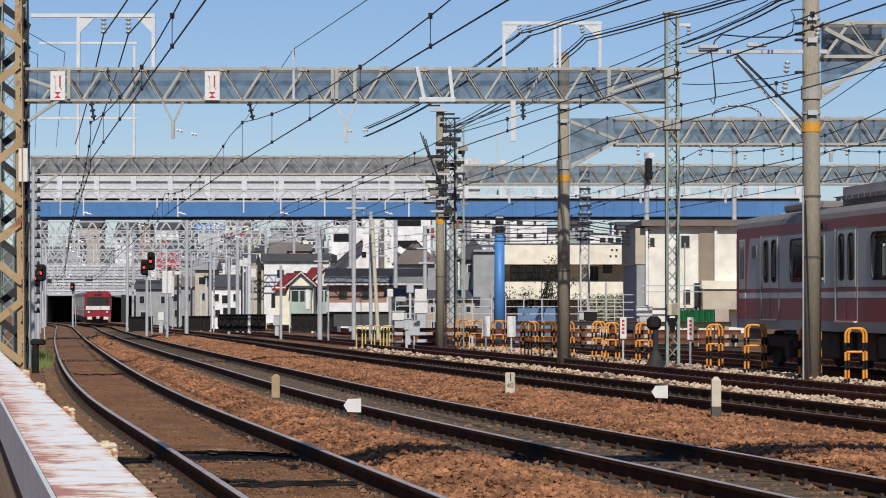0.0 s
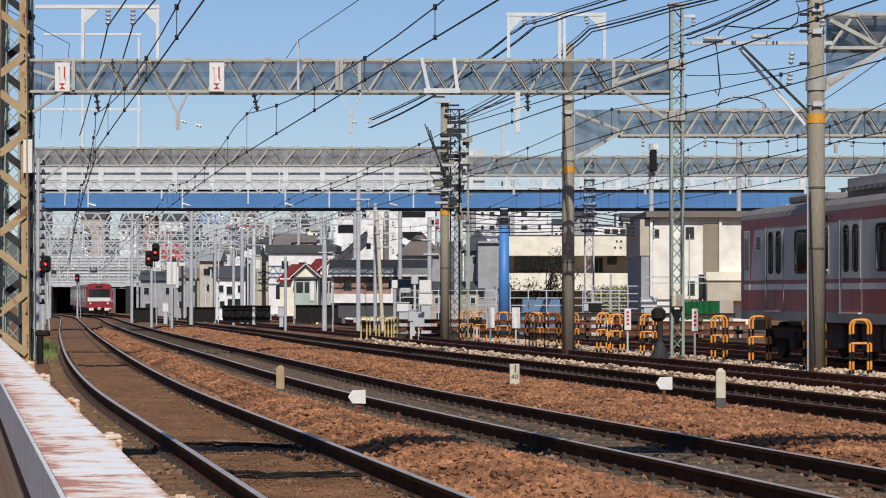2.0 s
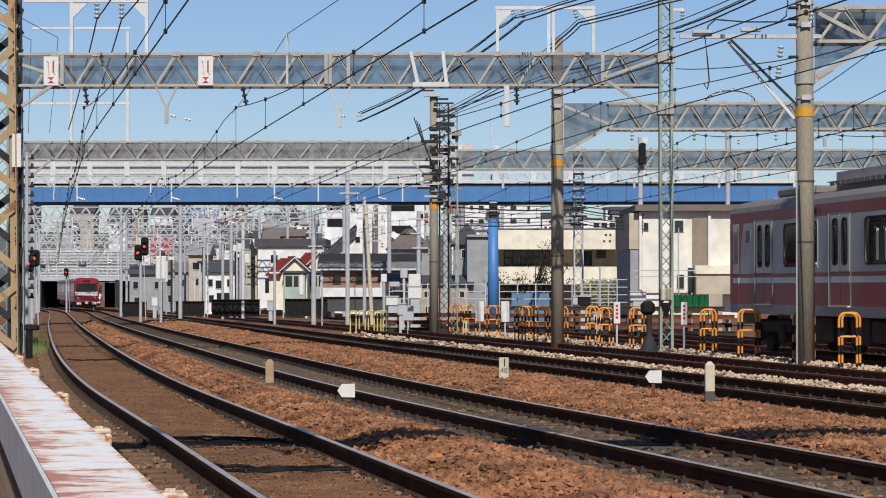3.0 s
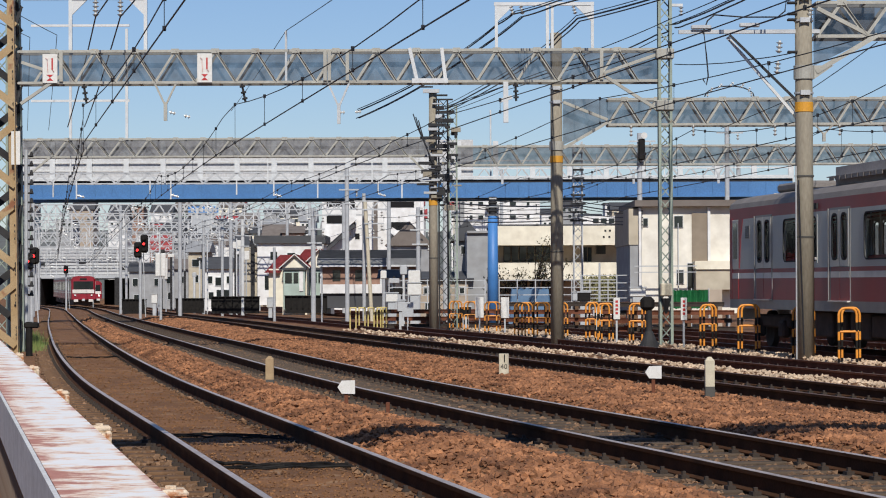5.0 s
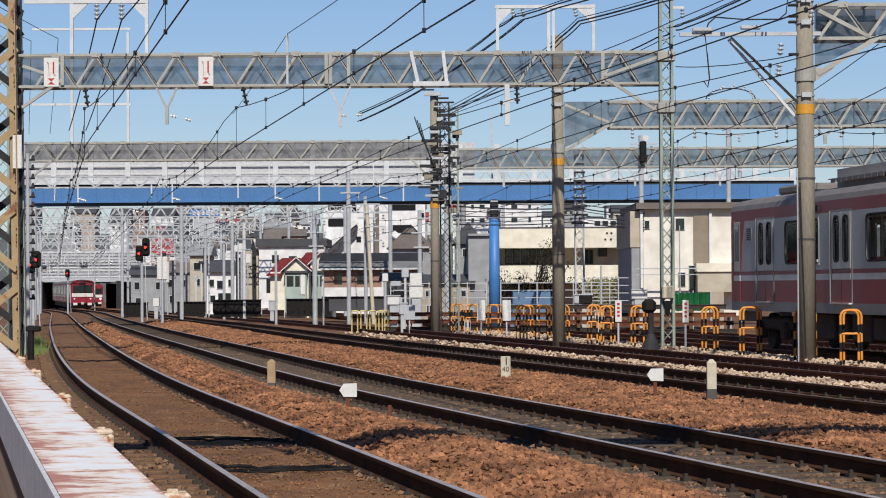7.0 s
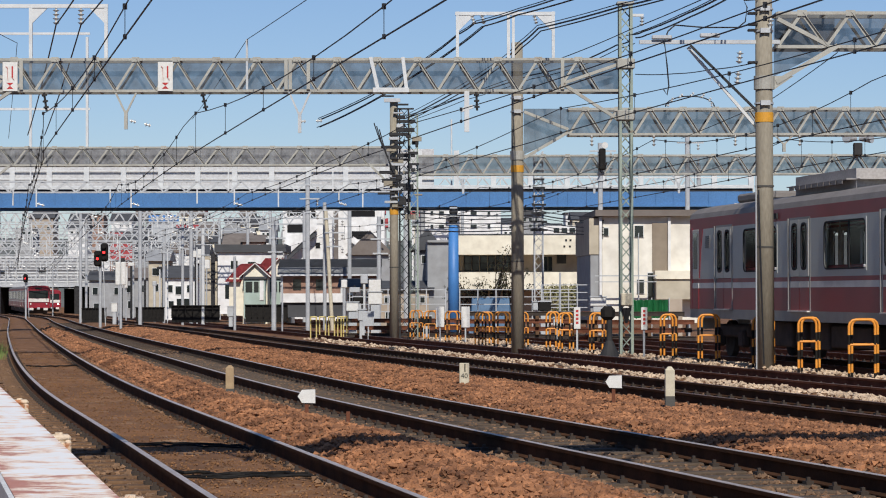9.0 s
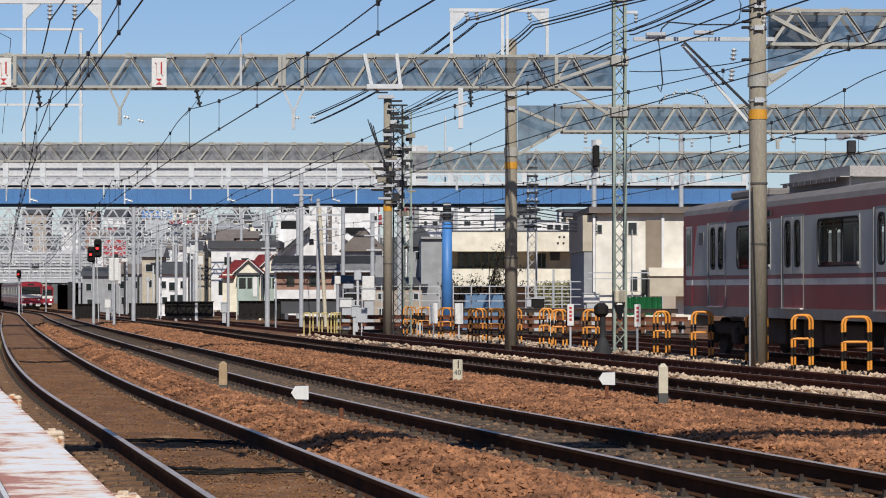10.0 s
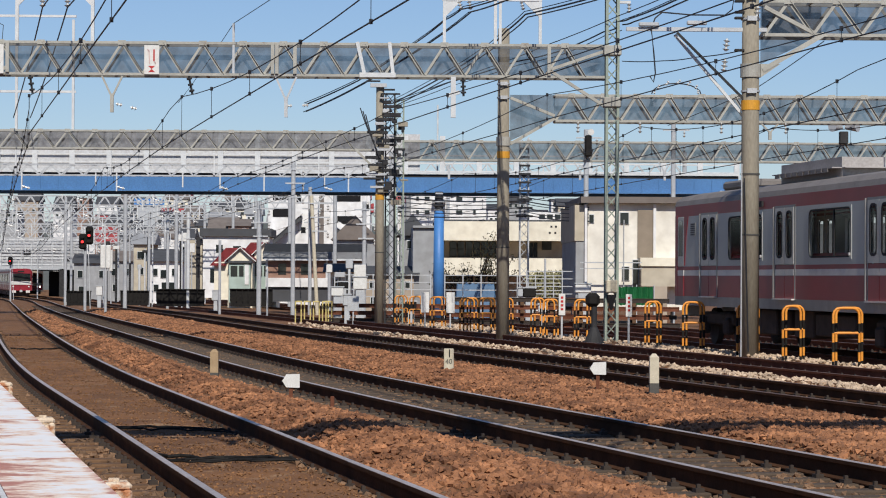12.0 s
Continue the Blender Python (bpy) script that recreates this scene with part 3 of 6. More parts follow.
def tower_left():
    """The ochre lattice tower beside the fence."""
    d = 66.0
    t = thing("lattice_tower", "tall ochre steel lattice tower with rust stains beside the fence", "lattice tower", (-11.33, d, -0.3))
    x0, x1 = -11.79, -11.05
    z0, z1 = -0.3, 10.2
    for x, w in ((x0, 0.24), (x1, 0.27)):
        for y in (d, d + 0.95):
            bm = beam(B(), (x + (0.07 if x == x1 else -0.04), y, z0), (x - (0.05 if x == x1 else -0.04), y, z1), w if y == d else w * 0.7, 0.03)
            beam(bm, (x + (0.07 if x == x1 else -0.04) - 0.1, y + 0.1, z0), (x - (0.05 if x == x1 else -0.04) - 0.1, y + 0.1, z1), 0.03, 0.2)
            part("leg", bm, M["brown_steel"] if y == d else M["green_steel"], t)
            if y == d:
                # dark discs on the leg; their colour gives the shade inside bolt holes
                holes = B()
                for i in range(12):
                    z = 0.2 + i * 0.84
                    for o in (0.0, 0.19):
                        rod(holes, (x + 0.05 - 0.012 * z, d - 0.018, z + o), (x + 0.05 - 0.012 * z, d - 0.03, z + o), 0.05, n=8)
                tagged(part("bolt_hole_shade", holes, M["dark_steel"], t), kind="stuff")
    n = 10
    for i in range(n):
        step = (z1 - z0) / n
        za, zb = z0 + step * (i + 0.2), z0 + step * (i + 0.75)
        p, q = (x0, x1) if i % 2 else (x1, x0)
        part("diagonal", beam(B(), (p, d + 0.02, za), (q, d + 0.02, zb), 0.03, 0.19), M["brown_steel"], t)
        part("rear_diagonal", beam(B(), (p, d + 0.95, za + step * 0.5), (q, d + 0.95, zb + step * 0.5), 0.03, 0.19), M["dark_steel"], t)
        part("side_lacing", beam(B(), (x1, d + 0.05, za), (x1, d + 0.9, zb), 0.09, 0.03), M["dark_steel"], t)
    s = thing("white_tag", "blank white plate strapped to the lattice tower", "sign", (-11.03, d - 0.06, 5.10))
    part("plate", box(B(), (-11.03, d - 0.06, 5.10), (0.24, 0.02, 0.88), bevel=0.006), M["white"], s)
    # a slimmer green mast behind with pin insulators
    g = thing("green_mast", "slim pale green lattice mast with dark pin insulators", "mast", (-12.87, 74.0, -0.4))
    lattice_mast(g, -12.80, 74.0, -0.4, 9.6, 0.4, "green_steel")
    k = thing("insulator_post", "thin post crowded with dark pin insulators", "post", (-12.40, 76.0, -0.4))
    part("post", rod(B(), (-12.40, 76, -0.4), (-12.40, 76, 5.6), 0.06), M["grey_steel"], k)
    for i in range(16):
        z = 1.2 + i * 0.28
        bm = rod(B(), (-12.40 - 0.22, 76, z), (-12.40 + 0.22, 76, z), 0.03, n=6)
        rod(bm, (-12.40 + 0.16, 76, z), (-12.40 + 0.16, 76, z + 0.14), 0.06, 0.03, n=8)
        part("pin_insulator", bm, M["dark_steel"], k)


def pole(x, d, r, z1, band, label, bands=(), clamps=()):
    t = thing("concrete_pole", label, "utility pole", (x, d, -0.3), "concrete poles")
    bm = B()
    z0 = fall(d) - 0.3
    rod(bm, (x, d, z0), (x, d, z1), r * 1.06, r * 0.92, n=24)
    part("shaft", bm, M["concrete"], t, smooth=True)
    if band:
        part("band", rod(B(), (x, d, band[0]), (x, d, band[1]), r * 1.05, n=24), M["orange"], t, "orange warning band")
    for z in clamps:
        bm = rod(B(), (x, d, z - 0.018), (x, d, z + 0.018), r * 1.09, n=20)
        if z > 4:
            box(bm, (x, d - r * 1.12, z), (0.2, 0.08, 0.10))
        part("clamp", bm, M["dim"] if z < 4 else M["grey_steel"], t)
    for z0b, z1b in bands:
        part("sleeve", rod(B(), (x, d, z0b), (x, d, z1b), r * 1.15, n=20), M["steel"], t, "bolted steel sleeve")
    return t


def poles_and_masts():
    # the stout pole beside the standing train
    x, d = 7.63, 52.0
    t = pole(x, d, 0.185, 9.2, (5.02, 5.22), "stout concrete pole with an orange band beside the standing train", ((5.70, 5.98),), (5.41, 6.91, 7.37, 2.43, 3.69))
    bm = rod(B(), (x - 0.19, d - 0.08, -0.3), (x - 0.185, d - 0.08, 3.90), 0.017, n=8)
    part("conduit", bm, M["grey_steel"], t, "pale cable conduit")
    part("cable", tube(B(), [(x - 0.15 + 0.012 * i, d - 0.2, 3.6 - 0.45 * i) for i in range(9)], 0.014), M["wire"], t)
    for px, y in ((7.12, 6.37), (7.08, 5.94), (7.76, 7.05)):
        insulator(t, (px, d - 0.15, y + 0.12), (px - 0.03, d - 0.15, y - 0.14), 0.075, 3)
    for z in (6.26, 6.93, 7.05, 7.28):
        part("side_clamp", box(B(), (x - 0.24, d - 0.05, z), (0.2, 0.14, 0.05), bevel=0.01), M["dark_steel"], t)
    loop = [(5.77, 7.03), (5.63, 6.91), (5.55, 6.70), (5.60, 6.23), (5.64, 5.77), (5.60, 5.58), (5.53, 5.70)]
    part("jumper_loop", tube(B(), [(a, d - 0.1 - 0.001 * i, b) for i, (a, b) in enumerate(loop)], 0.016), M["wire"], t, "hanging jumper loop")
    top = [(5.77, 7.03), (6.38, 6.98), (7.08, 6.98), (7.23, 7.10), (7.27, 7.40), (7.20, 7.54), (7.49, 7.56)]
    part("jumper_cable", tube(B(), [(a, d - 0.12 - 0.001 * i, b) for i, (a, b) in enumerate(top)], 0.016), M["wire"], t)
    for px, y in ((5.50, 6.78), (6.50, 6.82)):
        part("arm_clamp", box(B(), (px, d - 0.08, y), (0.42, 0.1, 0.09), -0, bevel=0.02), M["grey_steel"], t)
    # its cantilever arm and brace
    part("arm", beam(B(), (5.04, d, 6.69), (7.96, d, 6.69), 0.10, 0.08), M["grey_steel"], t)
    bm = beam(B(), (6.09, d - 0.06, 6.62), (7.78, d - 0.06, 4.95), 0.05)
    part("strut", bm, M["dark_steel"], t)
    part("pale_strut", beam(B(), (6.06, d + 0.1, 6.59), (7.43, d + 0.1, 4.99), 0.06), M["white_steel"], t)
    # the truss that leaves it to the right, with its haunches
    g = thing("catenary_gantry", "cream steel lattice gantry clamped to the stout concrete pole", "gantry", (x + 2, d, 7.4), "overhead line gantries")
    truss(g, 7.92, 13.98, d, 7.32, 6.62, 1.0)
    haunch(g, 7.92, d, 7.17, 1.05, -0.55)
    bm = beam(B(), (7.88, d, 5.85), (9.16, d, 6.61), 0.15, 0.1)
    part("haunch", bm, M["steel"], g)
    bm = B()
    v = [bm.verts.new((a, d - 0.06, b)) for a, b in ((7.84, 5.98), (8.25, 5.98), (7.84, 5.70))]
    f = bm.faces.new(v)
    r = bmesh.ops.extrude_face_region(bm, geom=[f])
    bmesh.ops.translate(bm, verts=[e for e in r["geom"] if isinstance(e, bmesh.types.BMVert)], vec=(0, 0.1, 0))
    bmesh.ops.recalc_face_normals(bm, faces=bm.faces)
    part("corner_plate", bm, M["steel"], g)
    bm = B()
    v = [bm.verts.new((a, d + 0.3, b)) for a, b in ((7.88, 7.23), (9.16, 7.23), (9.16, 6.61), (7.88, 6.00))]
    bm.faces.new(v)
    part("bird_net", bm, M["net"], g, "dark grey bird netting")

    # the second pole and its gantry
    x, d = 3.41, 71.0
    t = pole(x, d, 0.175, 8.57, (4.90, 5.09), "concrete pole with an orange band among the barriers", ((5.25, 5.50),), (7.00, 6.61, 2.38))
    g = thing("catenary_gantry", "cream steel lattice gantry reaching over the standing train", "gantry", (x + 4, d, 6), "overhead line gantries")
    truss(g, 4.88, 17.81, d, 6.72, 6.00, 0.95)
    haunch(g, 3.61, d, 6.61, 1.25, -0.5)
    haunch(g, 3.61, d, 5.31, 1.25, 0.72)
    bm = B()
    v = [bm.verts.new((a, d + 0.3, b)) for a, b in ((3.61, 6.72), (4.88, 6.72), (4.88, 6.00), (3.61, 5.41))]
    bm.faces.new(v)
    part("bird_net", bm, M["net"], g, "dark grey bird netting")
    drop_bracket(g, 10.98, d, 5.97, 0.5)
    for k in range(7):
        a = math.pi * k / 6
        xx, zz = 8.31 - 0.62 * math.cos(a), 6.75 + 0.28 * math.sin(a)
        insulator(g, (xx, d, zz), (xx + 0.12 * math.sin(a), d, zz + 0.12), 0.05, 2)
    part("bus_loop", tube(B(), [(8.31 - 0.7 * math.cos(math.pi * k / 10), d, 6.75 + 0.30 * math.sin(math.pi * k / 10) + 0.0001 * k) for k in range(11)], 0.018), M["wire"], g)
    for px in (5.52, 7.28, 9.59, 11.42):
        insulator(g, (px, d - 0.05, 5.95), (px, d - 0.05, 5.63), 0.06, 3)

    # the green lattice mast
    x, d = 5.98, 65.5
    t = thing("lattice_mast", "pale green steel lattice mast rising above the gantry", "lattice mast", (x, d, -0.3), "lattice masts")
    lattice_mast(t, x, d, -0.3, 9.02, 0.29, "green_steel", 0.07, 0.33)
    part("hook_arm", beam(B(), (x + 0.15, d, 8.74), (x + 0.48, d, 8.74), 0.07), M["white_steel"], t)
    insulator(t, (x + 0.44, d, 8.72), (x + 0.44, d, 8.46), 0.07, 3)
    part("cap", box(B(), (x, d, 9.05), (0.44, 0.44, 0.06)), M["steel"], t)
    for z in (7.46, 6.11):
        part("collar", box(B(), (x, d, z), (0.46, 0.46, 0.26), bevel=0.02), M["steel"], t)
    bm = box(B(), (x - 0.02, d - 0.28, 1.31), (0.3, 0.2, 0.34), bevel=0.03)
    part("switch_box", bm, M["cream"], t, "cream equipment box")
    part("box_bracket", rod(B(), (x - 0.02, d - 0.26, 1.09), (x - 0.02, d - 0.26, 0.690), 0.13, 0.03, n=8), M["dark_steel"], t)

    # pole and masts in the middle distance
    x, d = -0.107, 95.0
    t = pole(x, d, 0.165, 8.76, (4.45, 4.66), "concrete pole hung with dark cable boxes and clamps", (), (5.13, 5.66, 2.46))
    rng = random.Random(3)
    for i in range(26):
        z = 4.92 + i * 0.16
        bm = box(B(), (x + rng.uniform(-0.3, 0.5), d - 0.25, z), (rng.uniform(0.2, 0.75), 0.12, rng.uniform(0.05, 0.16)), bevel=0.01)
        part("cable_box", bm, M["dark_steel"] if i % 3 else M["grey_steel"], t)
    for i in range(30):
        z = 4.35 + i * 0.105
        cx = x + rng.uniform(-0.25, 0.95)
        bm = box(B(), (cx, d - 0.3 + rng.uniform(-0.1, 0.1), z), (rng.uniform(0.1, 0.45), 0.12, rng.uniform(0.06, 0.2)), bevel=0.01)
        part("cable_clamp", bm, M["dark_steel"] if i % 4 else M["concrete"], t)
    for i in range(3):
        a = Vector((x - 0.75 + 0.1 * i, d - 0.35, 7.9 - 0.12 * i))
        b = Vector((x + 0.1 * i - 0.2, d - 0.35, 6.6 - 0.3 * i))
        part("drop_cable", tube(B(), [a.lerp(b, k / 8) - Vector((0, 0, 0.5 * (k / 8) * (1 - k / 8))) for k in range(9)], 0.022), M["wire"], t)
    for px, wide, z1, matl in ((0.278, 0.34, 8.54, "dark_steel"), (0.640, 0.30, 8.33, "green_steel")):
        t = thing("lattice_mast", "slender steel lattice mast beside the cable pole", "lattice mast", (px, d + 1, -0.5), "lattice masts")
        lattice_mast(t, px, d + 1, -0.6, z1, wide, matl, 0.06, 0.4)
    t = thing("lattice_mast", "grey steel lattice mast with a cluster of insulators", "lattice mast", (7.05, 125, -0.5), "lattice masts")
    lattice_mast(t, 7.05, 125, -0.6, 8.52, 0.42, "grey_steel", 0.07, 0.45)
    for i in range(9):
        z = 4.59 + i * 0.42
        part("insulator", box(B(), (7.05, 124.6, z), (0.85 - 0.05 * i, 0.1, 0.1)), M["dark_steel"], t)

    # gantries in the middle distance
    g = thing("catenary_gantry", "cream steel lattice gantry spanning the running tracks", "gantry", (-8, 97, 6), "overhead line gantries")
    truss(g, -16.00, -0.262, 97.0, 7.15, 6.47, 1.03, phase=0.19)
    haunch(g, -14.80, 97, 6.51, -1.1, -0.9)
    haunch(g, -1.07, 97, 6.47, 0.9, -0.9)
    for a in (-14.15, -11.97):
        part("upright", beam(B(), (a, 97.3, 7.15), (a, 97.3, 11.42), 0.10), M["white_steel"], g)
    for z in (11.55, 8.63):
        part("cross_arm", beam(B(), (-15.67, 97.3, z), (-11.86, 97.3, z), 0.09), M["white_steel"], g)
    g = thing("catenary_gantry", "cream steel lattice gantry over the storage tracks", "gantry", (8, 100, 6), "overhead line gantries")
    truss(g, 0.809, 25.08, 100.0, 6.98, 6.24, 0.97, phase=0.66)
    lx, lz = 18.40, 6.98
    part("speaker_post", box(B(), (lx, 99.9, lz + 0.2), (0.34, 0.3, 0.5), bevel=0.03), M["dark_steel"], g)
    for s in (-1, 1):
        part("loudspeaker", rod(B(), (lx + s * 0.08, 99.9, lz + 0.62), (lx + s * 0.5, 99.6, lz + 0.66), 0.09, 0.24, n=16), M["grey_steel"], g, "grey horn loudspeaker")
    part("signal_box", box(B(), (8.16, 99.6, 6.78), (0.26, 0.3, 0.85), bevel=0.04), M["black"], g, "black hanging box")
    part("lamp_ring", rod(B(), (8.25, 99.5, 7.32), (8.25, 99.4, 7.32), 0.13, n=16), M["insulator"], g)
    for px in (2.64, 7.87, 11.25):
        drop_bracket(g, px, 100, 6.24, 0.8, "grey_steel")
    for d, y0, y1, pa, pb in ((128, 336, 355, 60, 800), (150, 330, 352, 820, 1320), (185, 392, 412, 70, 620), (215, 408, 424, 60, 520), (245, 430, 443, 70, 430), (275, 441, 453, 80, 400), (160, 385, 402, 330, 700), (300, 455, 466, 80, 380), (202, 374, 388, 560, 900), (230, 420, 433, 60, 470), (262, 446, 457, 75, 420), (172, 366, 382, 60, 420), (290, 468, 477, 80, 400), (195, 350, 364, 900, 1320), (303, 484, 493, 60, 350), (309, 501, 510, 62, 330), (296, 474, 481, 70, 440)):
        x0, x1 = (pa - 784) * d / 4450, (pb - 784) * d / 4450
        g = thing("catenary_gantry", "pale grey lattice gantry far along the line", "gantry", (x0, d, 4), "overhead line gantries")
        truss(g, x0, x1, d, 1.5 + (535 - y0) * d / 4450, 1.5 + (535 - y1) * d / 4450, 1.1, "grey_steel", 0.6, False, False)
        n = int((x1 - x0) / 2.3)
        zl = 1.5 + (535 - y1) * d / 4450
        for i in range(n):
            x = x0 + (x1 - x0) * (i + 0.35 + 0.3 * math.sin(i * 2.7 + d)) / n
            part("hanger", beam(B(), (x, d - 0.1, zl + 0.1), (x, d - 0.1, zl - 0.55 - 0.3 * math.sin(i * 1.9 + d) ** 2), 0.07), M["white_steel"], g)
            if i % 2:
                insulator(g, (x, d - 0.1, zl - 0.6), (x + 0.4, d - 0.1, zl - 0.72), 0.09, 2)
                part("feeder_stub", beam(B(), (x - 0.3, d - 0.1, zl), (x - 0.3, d - 0.1, zl + 1.5), 0.07), M["white_steel"], g)
        for x in (x0, x1):
            part("post", rod(B(), (x, d, fall(d) - 0.4), (x, d, 2.2 + (535 - y0) * d / 4450), 0.13, n=10), M["grey_steel"], g)


# ---- overhead wires ----
def wire(name, label, pts, r, sag=0.0, n=10):
    out = []
    for a, b in zip(pts, pts[1:]):
        a, b = Vector(a), Vector(b)
        for i in range(n):
            f = i / n
            p = a.lerp(b, f)
            p.z -= sag * 4 * f * (1 - f)
            out.append(p)
    out.append(Vector(pts[-1]))
    return tagged(part(name, tube(B(), out, r), M["wire"]), label, "overhead wire", "overhead wires")


def catenary(k, near, hops, contact=5.05, drop=0.36, off=0.0, rise=0.80, chord=None):
    """Contact and messenger wire over a track, from gantry to gantry, with droppers."""
    t = thing("catenary", "black contact and messenger wires with thin droppers over a track", "overhead wire", (track_x(k, 65), 65, 5), "overhead wires")
    con, mes = [], []
    ds = [near] + hops
    for a, b in zip(ds, ds[1:]):
        n = 14
        for i in range(n):
            f = i / n
            d = a + (b - a) * f
            x = chord[0] - chord[1] * d if chord and a == near else track_x(k, d) + off
            z = contact + fall(d)
            con.append((x, d, z))
            zm = z + drop + (rise if a == near else rise * 0.62) * (2 * f - 1) ** 2
            mes.append((x, d, zm))
            if i % 2:
                bm = rod(B(), (x, d, z), (x, d, zm), 0.006, n=4)
                rod(bm, (x, d, zm - 0.04), (x, d, zm + 0.04), 0.035, n=6)
                rod(bm, (x, d, z - 0.03), (x, d, z + 0.04), 0.03, n=6)
                part("dropper", bm, M["wire"], t)
    part("contact_wire", tube(B(), con, 0.013), M["wire"], t)
    part("messenger_wire", tube(B(), mes, 0.011), M["wire"], t)


def wires():
    catenary(1, 17.6, [65.5, 97, 128, 185, 245, 300], chord=(2.55, 0.1815))
    catenary(2, 17.6, [65.5, 97, 128, 185, 245, 300], chord=(5.9, 0.175))
    catenary(3, 17.6, [65.5, 100, 150, 215, 275], contact=5.3, drop=0.17, rise=0.30, chord=(11.36, 0.18))
    catenary(4, 17.6, [65.5, 100, 150, 215, 275], contact=5.5, drop=0.20, rise=0.55, chord=(14.8, 0.173))
    catenary(5, 24, [52, 71, 100, 150, 215])
    catenary(6, 24, [52, 71, 100, 150])
    # feeders on top of the gantries
    for px, r in ((-8.92, 0.02), (-8.27, 0.02)):
        wire("feeder_cable", "black feeder cable hung from porcelain insulators", [(px + 6.4, 30, 7.3), (px, 65.9, 8.54), (px - 5.3, 97, 7.6)], r, 0.14)
    wire("earth_wire", "thin grey earth wire above the gantry", [(2.9, 30, 7.8), (-3.90, 65.5, 8.11), (-7.9, 97, 8.2)], 0.01, 0.05)


def sloping_cables():
    """Feeder bundles over the portal frames and cables about the green mast: rows of bearing, height, distance."""
    a = ((1230, -44, 44), (1105, 0, 53), (1000, 35, 61), (922, 58, 66), (895, 76, 67), (845, 115, 68.5), (740, 186, 68), (642, 231, 65.6))
    b = ((1400, -32, 46), (1290, 0, 52), (1180, 28, 58), (1036, 66, 66), (1002, 96, 69), (975, 122, 72), (900, 172, 80), (800, 226, 94))
    c = ((1420, -18, 48), (1380, 0, 51), (1300, 40, 57), (1222, 72, 64.5), (1203, 77, 65.4))
    a2 = ((1270, -38, 44), (1145, 0, 53), (1000, 42, 61.5), (940, 62, 66), (880, 108, 68), (800, 160, 69), (730, 202, 68), (648, 241, 65.6))
    c2 = ((1360, 0, 51), (1200, 68, 65), (1080, 118, 66.5), (960, 165, 78), (800, 222, 94))
    c3 = ((1203, 87, 65.4), (1175, 96, 66), (1100, 130, 68), (1020, 150, 72), (900, 188, 82), (800, 226, 94))
    f = ((1420, 128, 51.8), (1340, 140, 57), (1280, 147, 61), (1208, 148, 65.3))
    low = ((1568, 110, 50), (1445, 196, 60), (1290, 262, 71))
    for row, r, dx, dy in ((a, 0.020, 0, 0), (a, 0.012, 3, -5), (a2, 0.020, 0, 0), (a2, 0.012, -5, 1), (b, 0.024, 0, 0), (b, 0.018, 4, 5), (b, 0.012, -2, -5), (c, 0.022, 0, 0), (c, 0.020, 6, 6), (c, 0.012, -12, 2),
                           (c2, 0.013, 0, 0), (c3, 0.020, 0, 0), (c3, 0.012, 4, 6), (f, 0.012, 0, 0), (low, 0.010, 0, 0)):
        pts = [((px + dx - 784) * d / 4450, d, 1.5 + (535 - y - dy) * d / 4450) for px, y, d in row]
        wire("feeder_cable", "black feeder cable slung between portal frame and poles", pts, r, 0.02)
    # hanging wires beside the lattice tower
    for px, y in ((65, 96), (113, 92)):
        x, z = (px - 784) * 97.3 / 4450, 1.5 + (535 - y) * 97.3 / 4450
        wire("feeder_cable", "thin black feeder wire above the far gantry", [(x + 1.6, 60, 9.9), (x, 97.3, z), (x - 4.6, 125, 9.2)], 0.013, 0.1)


# ---- near fence ----
def fence():
    t = thing("guard_fence", "white-painted steel guard fence blistered with rust, vertical bars below", "fence", (-0.6, 5, 0))
    pts = [Vector((0.327 - 0.197 * d, d, 1.10)) for d in (-6, -2, 1.2, 2.5, 4, 6, 8, 10, 12, 14, 17, 21, 26)]
    part("top_plate", sweep(B(), [(-0.10, -0.012), (0.10, -0.012), (0.10, 0.0), (-0.10, 0.0)], pts), M["fence"], t, "rust-blistered white top plate")
    part("side_plate", sweep(B(), [(-0.112, -0.15), (-0.1015, -0.15), (-0.1015, 0.0), (-0.112, 0.0)], pts), M["fence_side"], t, "grey side plate")
    part("inner_plate", sweep(B(), [(0.09, -0.08), (0.099, -0.08), (0.099, -0.012), (0.09, -0.012)], pts), M["fence_side"], t)
    bar = bpy.data.meshes.new("fence_bar")
    bm = B()
    box(bm, (0, 0, 0.43), (0.035, 0.035, 1.06), bevel=0.004)
    bm.to_mesh(bar)
    bm.free()
    bar.materials.append(M["fence_bar"])
    d = -5.9
    while d < 25.5:
        o = new("fence_bar", bar)
        o.parent = t
        o.location = Vector((0.327 - 0.197 * d - 0.085, d, 0)) - t.location
        d += 0.14
    for d in (2.5, 4.93, 7.15, 9.5, 12.4, 14.7):
        x = 0.327 - 0.197 * d + 0.10
        bm = box(B(), (x + 0.026, d, 1.091), (0.058, 0.075, 0.018), 10.8, bevel=0.006)
        box(bm, (x + 0.046, d, 1.066), (0.018, 0.075, 0.04), 10.8, bevel=0.004)
        box(bm, (x + 0.024, d - 0.032, 1.066), (0.045, 0.012, 0.036), 10.8)
        rod(bm, (x + 0.022, d, 1.098), (x + 0.022, d, 1.106), 0.012, n=6)
        part("lug", bm, M["fence_lug"], t, "rusty cream-painted fixing lug")


